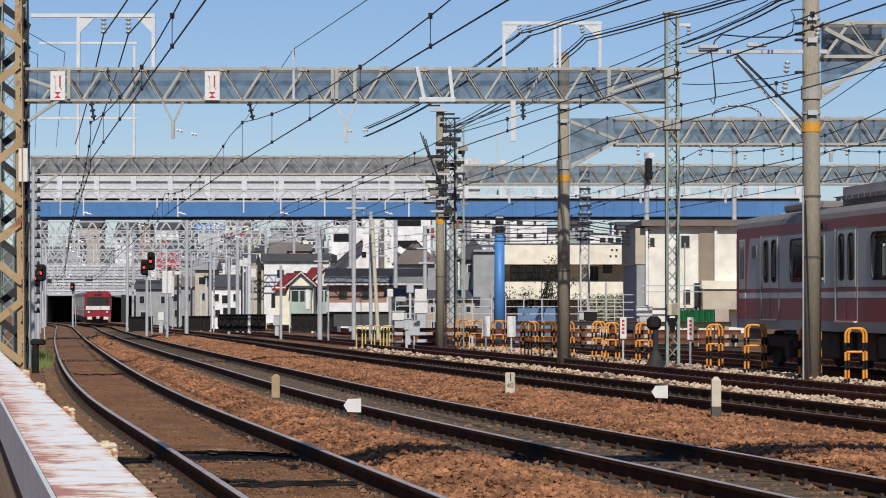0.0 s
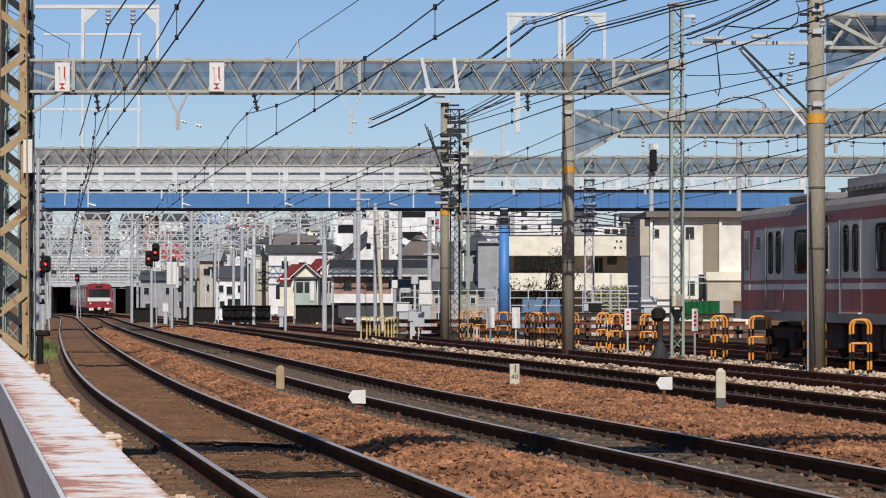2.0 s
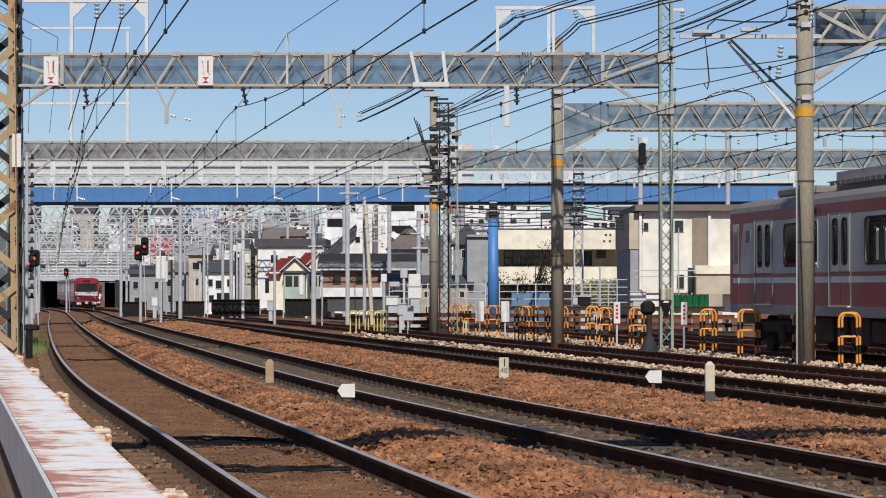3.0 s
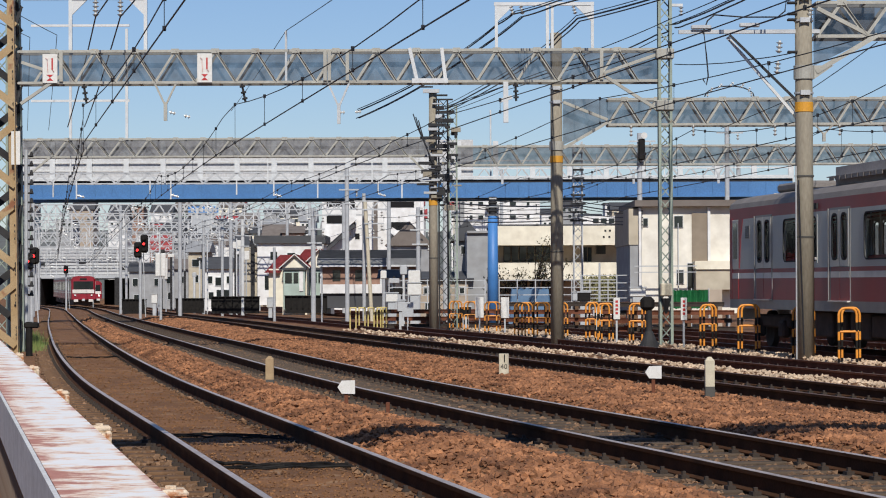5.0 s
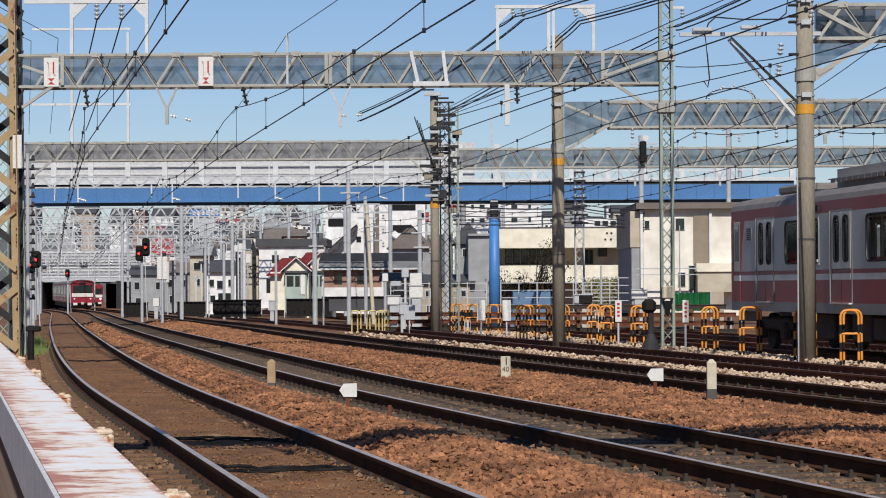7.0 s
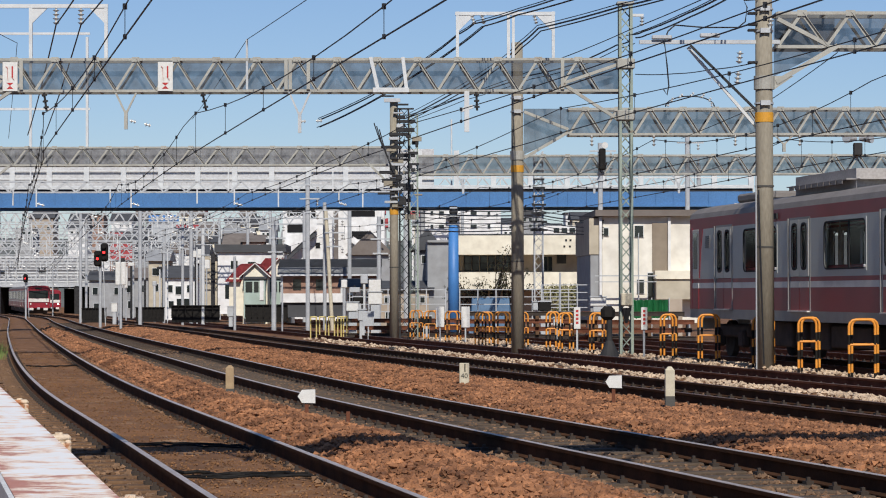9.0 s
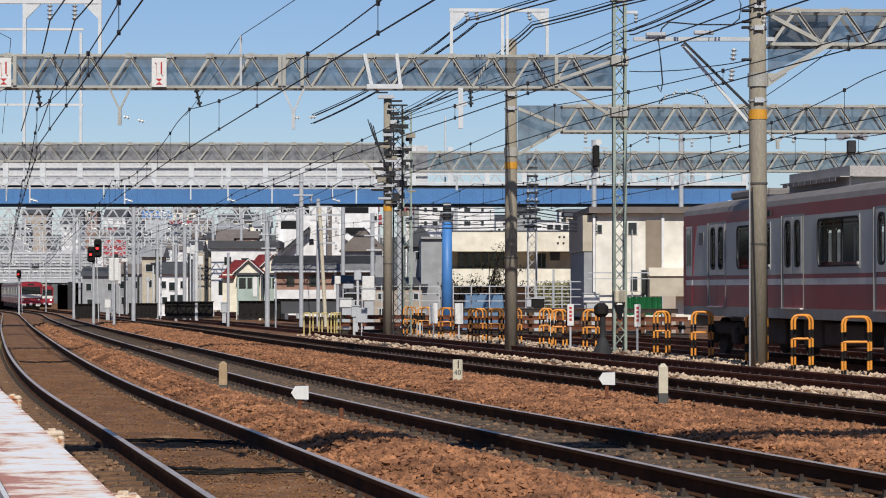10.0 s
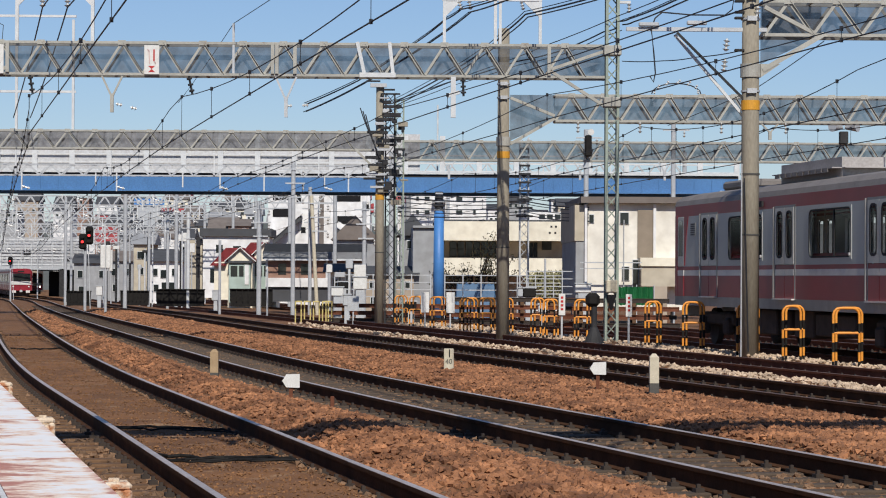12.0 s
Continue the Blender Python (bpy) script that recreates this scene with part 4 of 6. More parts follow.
# ---- trains ----
def ring(half, low, high, roof):
    """Half outline of a car: (across, up)."""
    return [(half - 0.04, low), (half, low + 0.1), (half, high), (half - 0.05, high + 0.12), (half - 0.22, high + 0.25), (half - 0.65, roof - 0.06), (0, roof)]


def rounded_ring(bm, x, y, z, w, h, r, rim, deep, s):
    """A frame with rounded inner corners on a car side; rim 0 keeps the outer edge square."""
    loops = []
    for off in (0.0, deep):
        inner, outer = [], []
        for sy, sz, a0 in ((1, 1, 0), (-1, 1, 90), (-1, -1, 180), (1, -1, 270)):
            cy, cz = y + sy * (w / 2 - r), z + sz * (h / 2 - r)
            for k in range(5):
                a = radians(a0 + 22.5 * k)
                inner.append(bm.verts.new((x + s * off, cy + r * math.cos(a), cz + r * math.sin(a))))
                if rim:
                    outer.append(bm.verts.new((x + s * off, cy + (r + rim) * math.cos(a), cz + (r + rim) * math.sin(a))))
                else:
                    e = 0.004 * (k - 2)
                    outer.append(bm.verts.new((x + s * off, y + sy * (w / 2 + 0.03) - abs(sy) * sy * max(e * sy * sz, 0), z + sz * (h / 2 + 0.03) - sz * max(-e * sy * sz, 0))))
        loops.append((inner, outer))
    (i0, o0), (i1, o1) = loops
    n = len(i0)
    for k in range(n):
        j = (k + 1) % n
        bm.faces.new((i1[k], i1[j], o1[j], o1[k]))
        bm.faces.new((i0[k], i0[j], i1[j], i1[k]))
        bm.faces.new((o0[k], o0[j], o1[j], o1[k]))
    bmesh.ops.recalc_face_normals(bm, faces=bm.faces)
    return bm


def car(t, length, paint, lower, cab=True, fine=True):
    """A railway car: its cab end at y = 0 and facing -y, rails at z = 0."""
    H = 1.40

    def band(name, z0, z1, material, out=0.0):
        bm = B()
        for s in (-1, 1):
            box(bm, (s * (H - 0.03 + out), length / 2, (z0 + z1) / 2), (0.06, length - 0.12, z1 - z0))
        return part(name, bm, material, t)

    band("sill", 0.91, 1.13, M["aluminium"] if fine else M[lower])
    band("lower_panel", 1.13, 1.62, M[lower])
    band("stripe", 1.62, 1.75, M["train_white"], 0.002)
    band("thin_stripe", 1.75, 1.84, M[lower])
    doors = (3.2, 9.2, 15.2)
    lights = ((6.2, 2.7), (12.2, 2.7), (16.9, 1.2))
    gaps = sorted([(c - 0.73, c + 0.73, 0) for c in doors] + [(c - w / 2, c + w / 2, 1) for c, w in lights])
    bm = B()
    for s in (-1, 1):
        y = 0.06
        for lo, hi, window in gaps + [(length - 0.06, length, 2)]:
            if lo - y > 0.02:
                box(bm, (s * (H - 0.03), (y + lo) / 2, 2.44), (0.06, lo - y, 1.2))
            if window == 1:
                box(bm, (s * (H - 0.03), (lo + hi) / 2, 1.90), (0.06, hi - lo, 0.12))
                box(bm, (s * (H - 0.03), (lo + hi) / 2, 3.0), (0.06, hi - lo, 0.08))
            y = hi
    tagged(part("upper_panel", bm, M[paint], t), kind="stuff")
    band("cantrail", 3.04, 3.30, M[lower])
    prof = [(-1.40, 3.30), (-1.36, 3.42), (-1.2, 3.54), (-0.75, 3.63), (0, 3.66), (0.75, 3.63), (1.2, 3.54), (1.36, 3.42), (1.40, 3.30)]
    part("roof", sweep(B(), [(-u, v) for u, v in prof], [(0, 0.0, 0), (0, 0.12, 0), (0, length, 0)]), M["roof_grey"], t, smooth=False)
    part("floor", box(B(), (0, length / 2, 1.0), (2.68, length - 0.15, 0.12)), M["under"], t)
    part("cabin_floor", box(B(), (0, length / 2, 1.72), (2.6, length - 0.4, 0.04)), M["cream"], t)
    for c in (6.2, 12.2):
        for e in (-1, 1):
            part("seat_back", box(B(), (e * 1.2, c, 1.9), (0.12, 3.2, 0.34), bevel=0.03), M["train_red"], t, "red bench back")
    part("rear_end", box(B(), (0, length - 0.03, 2.1), (2.78, 0.06, 2.4)), M[lower], t)
    # cab end: a bowed face with a wide dark screen
    face = B()
    v = []
    outline = [(-1.40, 0.91), (-1.40, 3.30), (-1.2, 3.54), (-0.75, 3.63), (0.75, 3.63), (1.2, 3.54), (1.40, 3.30), (1.40, 0.91)]
    front = [face.verts.new((u * (0.95 if z < 2 else 0.86), -0.22 if z < 2 else -0.12, z)) for u, z in outline]
    back = [face.verts.new((u, 0.08, z)) for u, z in outline]
    face.faces.new(front)
    for i in range(len(outline) - 1):
        face.faces.new((front[i], back[i], back[i + 1], front[i + 1]))
    cabf = part("cab_front", face, M[lower], t, "red cab front")
    part("windscreen", box(B(), (0, -0.19, 2.56), (2.30, 0.13, 0.92), bevel=0.05), M["glass"], cabf, "dark wide windscreen")
    part("white_band", box(B(), (0, -0.25, 1.84), (2.52, 0.07, 0.44), bevel=0.03), M["train_white"], cabf, "white band under the windscreen")
    part("destination_box", box(B(), (0, -0.15, 3.28), (0.8, 0.08, 0.18), bevel=0.02), M["glass"], cabf)
    for s in (-1, 1):
        part("head_lamp", rod(B(), (s * 0.95, -0.27, 1.42), (s * 0.95, -0.32, 1.42), 0.10, n=12), M["white"], cabf)
        part("step", box(B(), (s * 0.85, -0.2, 0.78), (0.5, 0.2, 0.3), bevel=0.02), M["train_white"], cabf)
    part("coupler", box(B(), (0, -0.35, 0.85), (0.35, 0.5, 0.28), bevel=0.04), M["grey_steel"], cabf)
    part("roof_lamp", box(B(), (0, -0.12, 3.66), (0.5, 0.15, 0.1), bevel=0.03), M["train_white"], cabf)
    if cab:
        for s in (-1, 1):
            x = s * (H + 0.002)
            dd = part("cab_door", box(B(), (x, 0.62, 2.44), (0.02, 0.56, 1.18), bevel=0.006), M["door_grey"], t, "narrow crew door")
            part("door_foot", box(B(), (x, 0.62, 1.37), (0.02, 0.56, 0.49), bevel=0.006), M[lower], dd)
            part("door_stripe", box(B(), (x + s * 0.002, 0.62, 1.685), (0.02, 0.56, 0.13)), M["train_white"], dd)
            part("pane", box(B(), (s * (H + 0.014), 0.62, 2.52), (0.012, 0.36, 0.86), bevel=0.004), M["glass"], dd, "dark door pane")
            part("corner_skin", box(B(), (x, 0.2, 2.1), (0.02, 0.24, 1.95), bevel=0.006), M[lower], t, "red corner skin")
            bm = B()
            v = [bm.verts.new((s * (H + 0.012), a, z)) for a, z in ((0.93, 3.04), (1.32, 3.04), (1.12, 2.55), (0.99, 1.86), (0.93, 1.86))]
            f = bm.faces.new(v)
            g = bmesh.ops.extrude_face_region(bm, geom=[f])
            bmesh.ops.translate(bm, verts=[e for e in g["geom"] if isinstance(e, bmesh.types.BMVert)], vec=(-s * 0.011, 0, 0))
            bmesh.ops.recalc_face_normals(bm, faces=bm.faces)
            part("patch", bm, M[lower], t, "tapered red corner patch")
            g = part("vent_grille", box(B(), (s * (H + 0.006), 1.75, 2.72), (0.012, 0.42, 0.30)), M["aluminium"], t, "small vent grille")
            for k in range(6):
                part("slat", box(B(), (s * (H + 0.014), 1.75, 2.60 + 0.048 * k), (0.008, 0.38, 0.014)), M["dark_steel"], g)
    for c in doors:
        for s in (-1, 1):
            jamb = B()
            for o in (-0.70, 0.70):
                box(jamb, (s * (H - 0.01), c + o, 2.1), (0.04, 0.06, 1.96))
            box(jamb, (s * (H - 0.01), c, 3.06), (0.04, 1.46, 0.05))
            part("door_frame", jamb, M["aluminium"], t)
            for o in (-0.335, 0.335):
                x = s * (H + 0.004)
                leaf = B()
                box(leaf, (x, c + o, 1.93), (0.03, 0.64, 0.16))
                box(leaf, (x, c + o, 2.99), (0.03, 0.64, 0.09))
                for e in (-0.26, 0.26):
                    box(leaf, (x, c + o + e, 2.475), (0.03, 0.12, 0.94))
                leaf = part("door_leaf", leaf, M["door_grey"] if fine else M[paint], t)
                part("door_foot", box(B(), (x, c + o, 1.37), (0.016, 0.64, 0.49)), M[lower], leaf)
                part("door_stripe", box(B(), (x + s * 0.002, c + o, 1.685), (0.016, 0.64, 0.13)), M["train_white"], leaf)
                part("pane", box(B(), (x, c + o, 2.475), (0.008, 0.41, 0.95)), M["car_glass"], leaf, "tinted door pane")
                if fine:
                    part("gasket", rounded_ring(B(), s * (H + 0.016), c + o, 2.475, 0.32, 0.88, 0.10, 0.055, 0.012, s), M["dark_steel"], leaf, "black rubber gasket")
            part("step_plate", box(B(), (s * (H + 0.03), c, 1.125), (0.09, 1.4, 0.03)), M["train_white"], t, "bright step plate")
            part("rain_pipe", box(B(), (s * (H + 0.012), c - 0.80, 2.1), (0.03, 0.03, 1.95)), M["aluminium"], t)
    for c, w in lights:
        for s in (-1, 1):
            f = rounded_ring(B(), s * (H + 0.001), c, 2.46, w - 0.03, 0.98, 0.15, 0, 0.012, s)
            f = part("window_frame", f, M[paint], t)
            part("gasket", rounded_ring(B(), s * (H + 0.004), c, 2.46, w - 0.10, 0.91, 0.13, 0.03, 0.015, s), M["dark_steel"], f, "black rubber gasket")
            if fine:
                part("catch", box(B(), (s * (H + 0.02), c + w * 0.5 - 0.08, 2.03), (0.03, 0.09, 0.06), bevel=0.01), M["train_white"], f)
            part("mullion", box(B(), (s * (H + 0.002), c + w * 0.1, 2.46), (0.02, 0.05, 0.96)), M["dark_steel"], f)
            for lo, hi in ((-0.5, 0.09), (0.11, 0.5)):
                part("pane", box(B(), (s * (H - 0.004), c + (lo + hi) / 2 * w, 2.46), (0.008, (hi - lo) * w, 0.96)), M["car_glass"], f, "tinted window pane")
    if fine:
        bm = box(B(), (0, 9.0, 3.80), (2.0, 4.6, 0.44))
        bmesh.ops.bevel(bm, geom=list(bm.edges), offset=0.21, segments=4, affect="EDGES")
        unit = part("air_conditioner", bm, M["ac_grey"], t, "long grey rooftop air conditioner")
        for s in (-1, 1):
            for k in range(9):
                part("louvre", box(B(), (s * 1.0, 7.3 + 0.42 * k, 3.76), (0.014, 0.34, 0.09)), M["roof_grey"], unit)
        part("ceiling", box(B(), (0, length / 2, 3.2), (2.5, length - 0.5, 0.04)), M["white_steel"], t)
        for e in (-0.55, 0.55):
            part("strap_rail", rod(B(), (e, 0.8, 2.95), (e, length - 0.8, 2.95), 0.02, n=6), M["white_steel"], t)
        for c in doors:
            for e in (-0.85, 0.85):
                for o in (-1.0, 1.0):
                    part("stanchion", rod(B(), (e, c + o, 1.74), (e, c + o, 3.18), 0.018, n=6), M["white_steel"], t)
        bm = box(B(), (0, 3.2, 3.74), (1.5, 2.4, 0.2), bevel=0.05)
        part("roof_hatch", bm, M["roof_grey"], t)
        part("aerial", box(B(), (-0.3, 4.7, 3.8), (0.3, 0.4, 0.3), bevel=0.05), M["dark_steel"], t)
        part("side_lamp", box(B(), (1.42, 7.4, 3.16), (0.05, 0.45, 0.12)), M["dark_steel"], t)
        part("side_lamp", box(B(), (-1.42, 7.4, 3.16), (0.05, 0.45, 0.12)), M["dark_steel"], t)
        for c in (2.6, length - 2.6):
            b = part("bogie", box(B(), (0, c, 0.62), (2.1, 2.9, 0.3), bevel=0.05), M["under"], t, "dark bogie")
            for o in (-1.05, 1.05):
                for s in (-1, 1):
                    part("wheel", rod(B(), (s * 0.68, c + o, 0.43), (s * 0.82, c + o, 0.43), 0.43, n=24), M["under"], b)
                    part("axle_box", box(B(), (s * 1.05, c + o, 0.45), (0.2, 0.42, 0.4), bevel=0.05), M["under"], b)
        rng = random.Random(5)
        y = 4.7
        while y < length - 5.2:
            w = rng.uniform(0.7, 1.6)
            part("equipment_box", box(B(), (0, y + w / 2, 0.62), (2.3, w, rng.uniform(0.42, 0.6)), bevel=0.03), M["under"], t)
            y += w + rng.uniform(0.12, 0.3)
    else:
        part("underframe", box(B(), (0, length / 2, 0.58), (2.2, length - 1.5, 0.62)), M["under"], t)


def standing_train():
    t = thing("commuter_train", "standing grey and dark red commuter car with a white stripe", "train")
    car(t, 18.0, "train_grey", "train_red")
    t.matrix_basis = pose(8.54, 61.5, fall(61.5) + 0.02, 0, 0, 180 + 7.75)


def far_train(label, cars):
    t = thing("commuter_train", label, "train", group="red trains far down the line")
    for i in range(cars):
        car_y = i * 18.4
        before = set(scene.objects)
        car(t, 18.0, "train_grey", "bright_red", cab=False, fine=False)
        for o in set(scene.objects) - before:
            if o.parent == t:
                o.location.y += car_y
    return t


def motions():
    a, b = TRAIN_GOING, TRAIN_BEYOND

    def at(k, d):
        s = track_x(k, d + 9) - track_x(k, d)
        return pose(track_x(k, d), d, fall(d), 0, 0, -math.degrees(math.atan2(s, 9)))

    walk(a, [(t, at(2, d)) for t, d in ((0, 265), (1.5, 275), (3, 283), (5, 292), (6.5, 298), (8.5, 304), (10, 308), (12, 312))])
    walk(b, [(t, at(3, d)) for t, d in ((0, 381), (3, 381.3), (4.8, 381.8), (6.5, 382.6), (8.5, 384.5), (9.5, 387), (10.5, 393), (12, 404))])


# ---- track-side things ----
def hoop(bm, base, m, wide, high, r=0.026):
    """A bent tube in yellow with black sleeves, as one piece."""
    h = wide / 2
    path = [(-h, z) for z in (0, 0.16, 0.33, 0.51, 0.68, 0.86, high - 0.12)] + [(-h + 0.02, high - 0.06), (-h + 0.07, high - 0.012), (-h + 0.13, high)]
    path += [(-u, z) for u, z in reversed(path)]
    tint = [1, 0, 1, 0, 1, 0, 0, 0, 0]
    tint = tint + [0] + tint[::-1]
    rings = []
    for i, (u, z) in enumerate(path):
        pu, pz = path[max(i - 1, 0)]
        qu, qz = path[min(i + 1, len(path) - 1)]
        t = Vector((qu - pu, 0, qz - pz)).normalized()
        side = Vector((0, 1, 0))
        up = t.cross(side)
        rings.append([bm.verts.new(base + m @ (Vector((u, 0, z)) + r * (math.cos(k * math.pi / 4) * side + math.sin(k * math.pi / 4) * up))) for k in range(8)])
    for i, (a, b) in enumerate(zip(rings, rings[1:])):
        for k in range(8):
            bm.faces.new((a[k], a[(k + 1) % 8], b[(k + 1) % 8], b[k])).material_index = tint[i]
    return bm


def barrier(x, d, rz, wide, hoops, step=(0.13, 0.42)):
    """Striped hoops set one behind the other."""
    z0 = ground_z(x, d)
    t = thing("hoop_barrier", "yellow and black striped tubular hoop barrier", "barrier", (x, d, z0), "striped barriers")
    m = Matrix.Rotation(radians(rz), 4, "Z")
    for i in range(hoops):
        k = i - (hoops - 1) / 2
        base = Vector((x + k * step[0], d + k * step[1], z0 - 0.05))
        h = part("hoop", hoop(B(), base, m, wide, 1.14), [M["yellow"], M["black"]], t, smooth=True)
        part("cross_tube", rod(B(), base + m @ Vector((-wide / 2, 0, 0.68)), base + m @ Vector((wide / 2, 0, 0.68)), 0.02, n=8), M["yellow"], h)


def arrow_board(x, d, z):
    t = thing("arrow_board", "small white arrow-shaped board on a rusty stake in the ballast", "sign", (x, d, ground_z(x, d)), "arrow boards")
    bm = B()
    o = [(-0.115, 0), (-0.06, 0.085), (0.115, 0.09), (0.115, -0.09), (-0.06, -0.085)]
    v = [bm.verts.new((x + u, d, z + w)) for u, w in o]
    f = bm.faces.new(v)
    r = bmesh.ops.extrude_face_region(bm, geom=[f])
    bmesh.ops.translate(bm, verts=[g for g in r["geom"] if isinstance(g, bmesh.types.BMVert)], vec=(0, 0.05, 0))
    bmesh.ops.recalc_face_normals(bm, faces=bm.faces)
    part("board", bm, M["white"], t)
    part("stake", beam(B(), (x, d + 0.03, ground_z(x, d) - 0.1), (x, d + 0.03, z - 0.06), 0.05, 0.02), M["old_rail"], t, "rusty stake")


def marker_post(x, d, h, w, base, shade):
    z = ground_z(x, d)
    t = thing("marker_post", "cream concrete marker post with a pointed top, dark at its foot", "post", (x, d, z), "marker posts")
    bm = B()
    box(bm, (x, d, z + base + (h - base) / 2 - 0.02), (w, w, h - base - 0.04))
    r = bmesh.ops.create_cone(bm, cap_ends=True, segments=4, radius1=w * 0.707, radius2=w * 0.25, depth=0.05, matrix=Matrix.Translation((x, d, z + h - 0.015)) @ Matrix.Rotation(radians(45), 4, "Z"))
    part("shaft", bm, M[shade], t)
    part("foot", box(B(), (x, d, z + base / 2 - 0.05), (w * 1.02, w * 1.02, base + 0.1)), M["dim"], t, "dark foot")


def line_text(name, body, size, at, parent, material):
    c = bpy.data.curves.new(name, "FONT")
    c.body, c.size, c.align_x, c.align_y, c.extrude = body, size, "CENTER", "CENTER", 0.002
    tmp = bpy.data.objects.new(name, c)
    scene.collection.objects.link(tmp)
    me = bpy.data.meshes.new_from_object(tmp)
    bpy.data.objects.remove(tmp)
    me.materials.append(material)
    ob = new(name, me)
    ob.parent = parent
    ob.matrix_basis = Matrix.Translation(Vector(at) - parent.location) @ pose(0, 0, 0, 90, 0, 0)
    return ob


def trackside():
    for px, d, wide, hoops in ((1612, 46.2, 0.44, 2), (1515, 49.3, 0.32, 2), (1434, 52.7, 0.34, 2), (1337, 56.5, 0.36, 2), (1265, 60.0, 0.26, 2), (1140, 66.8, 0.30, 2), (1083, 69.0, 0.28, 2), (1060, 70.5, 0.24, 2), (1006, 75, 0.2, 2), (970, 77.5, 0.34, 2), (938, 80, 0.30, 3), (883, 86, 0.36, 2), (846, 90, 0.36, 2), (818, 94, 0.30, 2)):
        barrier((px - 784) * d / 4450, d, 6, wide * 1.12, hoops)
    arrow_board(-1.19, 33.0, 0.143)
    arrow_board(3.06, 35.5, 0.232)
    marker_post(3.69, 34.0, 0.58, 0.125, 0.19, "cream")
    marker_post(-2.79, 42.0, 0.50, 0.135, 0.12, "tan_post")
    d = 43.5
    x, z = 1.16, 0.131
    t = thing("gradient_post", "small cream concrete post with painted numbers in the ballast", "marker", (x, d, z - 0.3))
    part("slab", box(B(), (x, d, z - 0.05), (0.17, 0.08, 0.40), bevel=0.008), M["cream"], t)
    line_text("digit", "1", 0.20, (x + 0.01, d - 0.045, z + 0.06), t, M["ink_and_shade"])
    line_text("digit", "40", 0.12, (x, d - 0.045, z - 0.075), t, M["dim"])
    x, d = -0.596, 30.5
    t = thing("rusty_stub", "short rusty steel stub sticking out of the ballast", "stake", (x, d, ground_z(x, d)))
    part("stub", box(B(), (x, d, ground_z(x, d) + 0.06), (0.05, 0.05, 0.22), bevel=0.006), M["old_rail"], t)
    # thin black tubes laid across the first track
    for da, db, r in ((27.6, 27.0, 0.013), (27.2, 26.8, 0.010), (23.1, 22.5, 0.017), (22.6, 22.3, 0.013), (22.2, 22.4, 0.010), (58, 57.6, 0.018)):
        xa, xb = track_x(1, da) - 0.66, track_x(1, db) + 0.66
        pts = []
        for i in range(15):
            f = i / 14
            x, y = xa + (xb - xa) * f, da + (db - da) * f + 0.22 * noise.noise((i * 0.7, da * 3.1, 0))
            pts.append((x, y, ground_z(x, y) + r * 0.5 + 0.02))
        tagged(part("ground_tube", tube(B(), pts, r, 8), M["black"]), "thin black tube laid across the track between the rails", "cable", "ground cables")
    # point-lever stand beside the lattice mast
    x, d = 5.41, 64.0
    z = ground_z(x, d)
    t = thing("dwarf_signal", "dark blue-black dwarf signal on a flared foot", "signal", (x, d, z))
    part("foot", rod(B(), (x, d, z), (x, d, z + 0.42), 0.27, 0.09, n=16), M["dark_steel"], t)
    part("stem", rod(B(), (x, d, z + 0.4), (x, d, z + 0.95), 0.075, n=12), M["dark_steel"], t)
    part("head", box(B(), (x - 0.04, d, z + 1.12), (0.36, 0.3, 0.36), bevel=0.09), M["black"], t)
    # slim white marker boards
    for px, d, y0, y1, w in ((1103, 69, 562, 600, 0.2), (1222, 61.5, 562, 602, 0.17), (860, 88, 560, 596, 0.32), (905, 86, 560, 597, 0.32), (733, 100, 568, 594, 0.5)):
        x, z = (px - 784) * d / 4450, 1.5 + (535 - (y0 + y1) / 2) * d / 4450
        t = thing("marker_board", "white upright marker board with faded red writing on a thin post" if w < 0.3 else "white upright marker board on a thin post", "sign", (x, d, ground_z(x, d)), "white marker boards")
        part("board", box(B(), (x, d, z), (w * 0.9, 0.04, (y1 - y0) * d / 4450), bevel=0.006), M["grey_steel"] if w > 0.4 else M["white"], t)
        if w < 0.3:
            high = (y1 - y0) * d / 4450
            for k in range(4):
                part("writing_bar", box(B(), (x, d - 0.022, z + high * (0.33 - 0.18 * k)), (w * 0.36, 0.004, high * 0.11)), M["red"], t)
        part("post", beam(B(), (x, d + 0.05, ground_z(x, d) - 0.1), (x, d + 0.05, z), 0.05), M["grey_steel"], t)
    # yellow handrail frames at the foot of the middle masts
    for px in (636, 652, 668, 684, 690):
        d = 104.0
        x = (px - 784) * d / 4450
        z = ground_z(x, d)
        t = thing("yellow_frame", "pale yellow handrail frame", "railing", (x, d, z), "yellow frames")
        for o in (-0.12, 0.12):
            part("upright", rod(B(), (x + o, d, z), (x + o, d, z + 0.95), 0.03, n=8), M["pale_yellow"], t)
        part("rail", rod(B(), (x - 0.14, d, z + 0.93), (x + 0.14, d, z + 0.93), 0.03, n=8), M["pale_yellow"], t)
    # the black post at the fence and a tuft of weeds
    x, d = -10.05, 62.0
    t = thing("black_post", "short black post with a cap beside the fence", "post", (x, d, -0.3))
    bm = rod(B(), (x, d, -0.4), (x, d, 0.594), 0.085, n=12)
    box(bm, (x + 0.06, d, 0.511), (0.36, 0.2, 0.14), bevel=0.03)
    part("shaft", bm, M["black"], t)


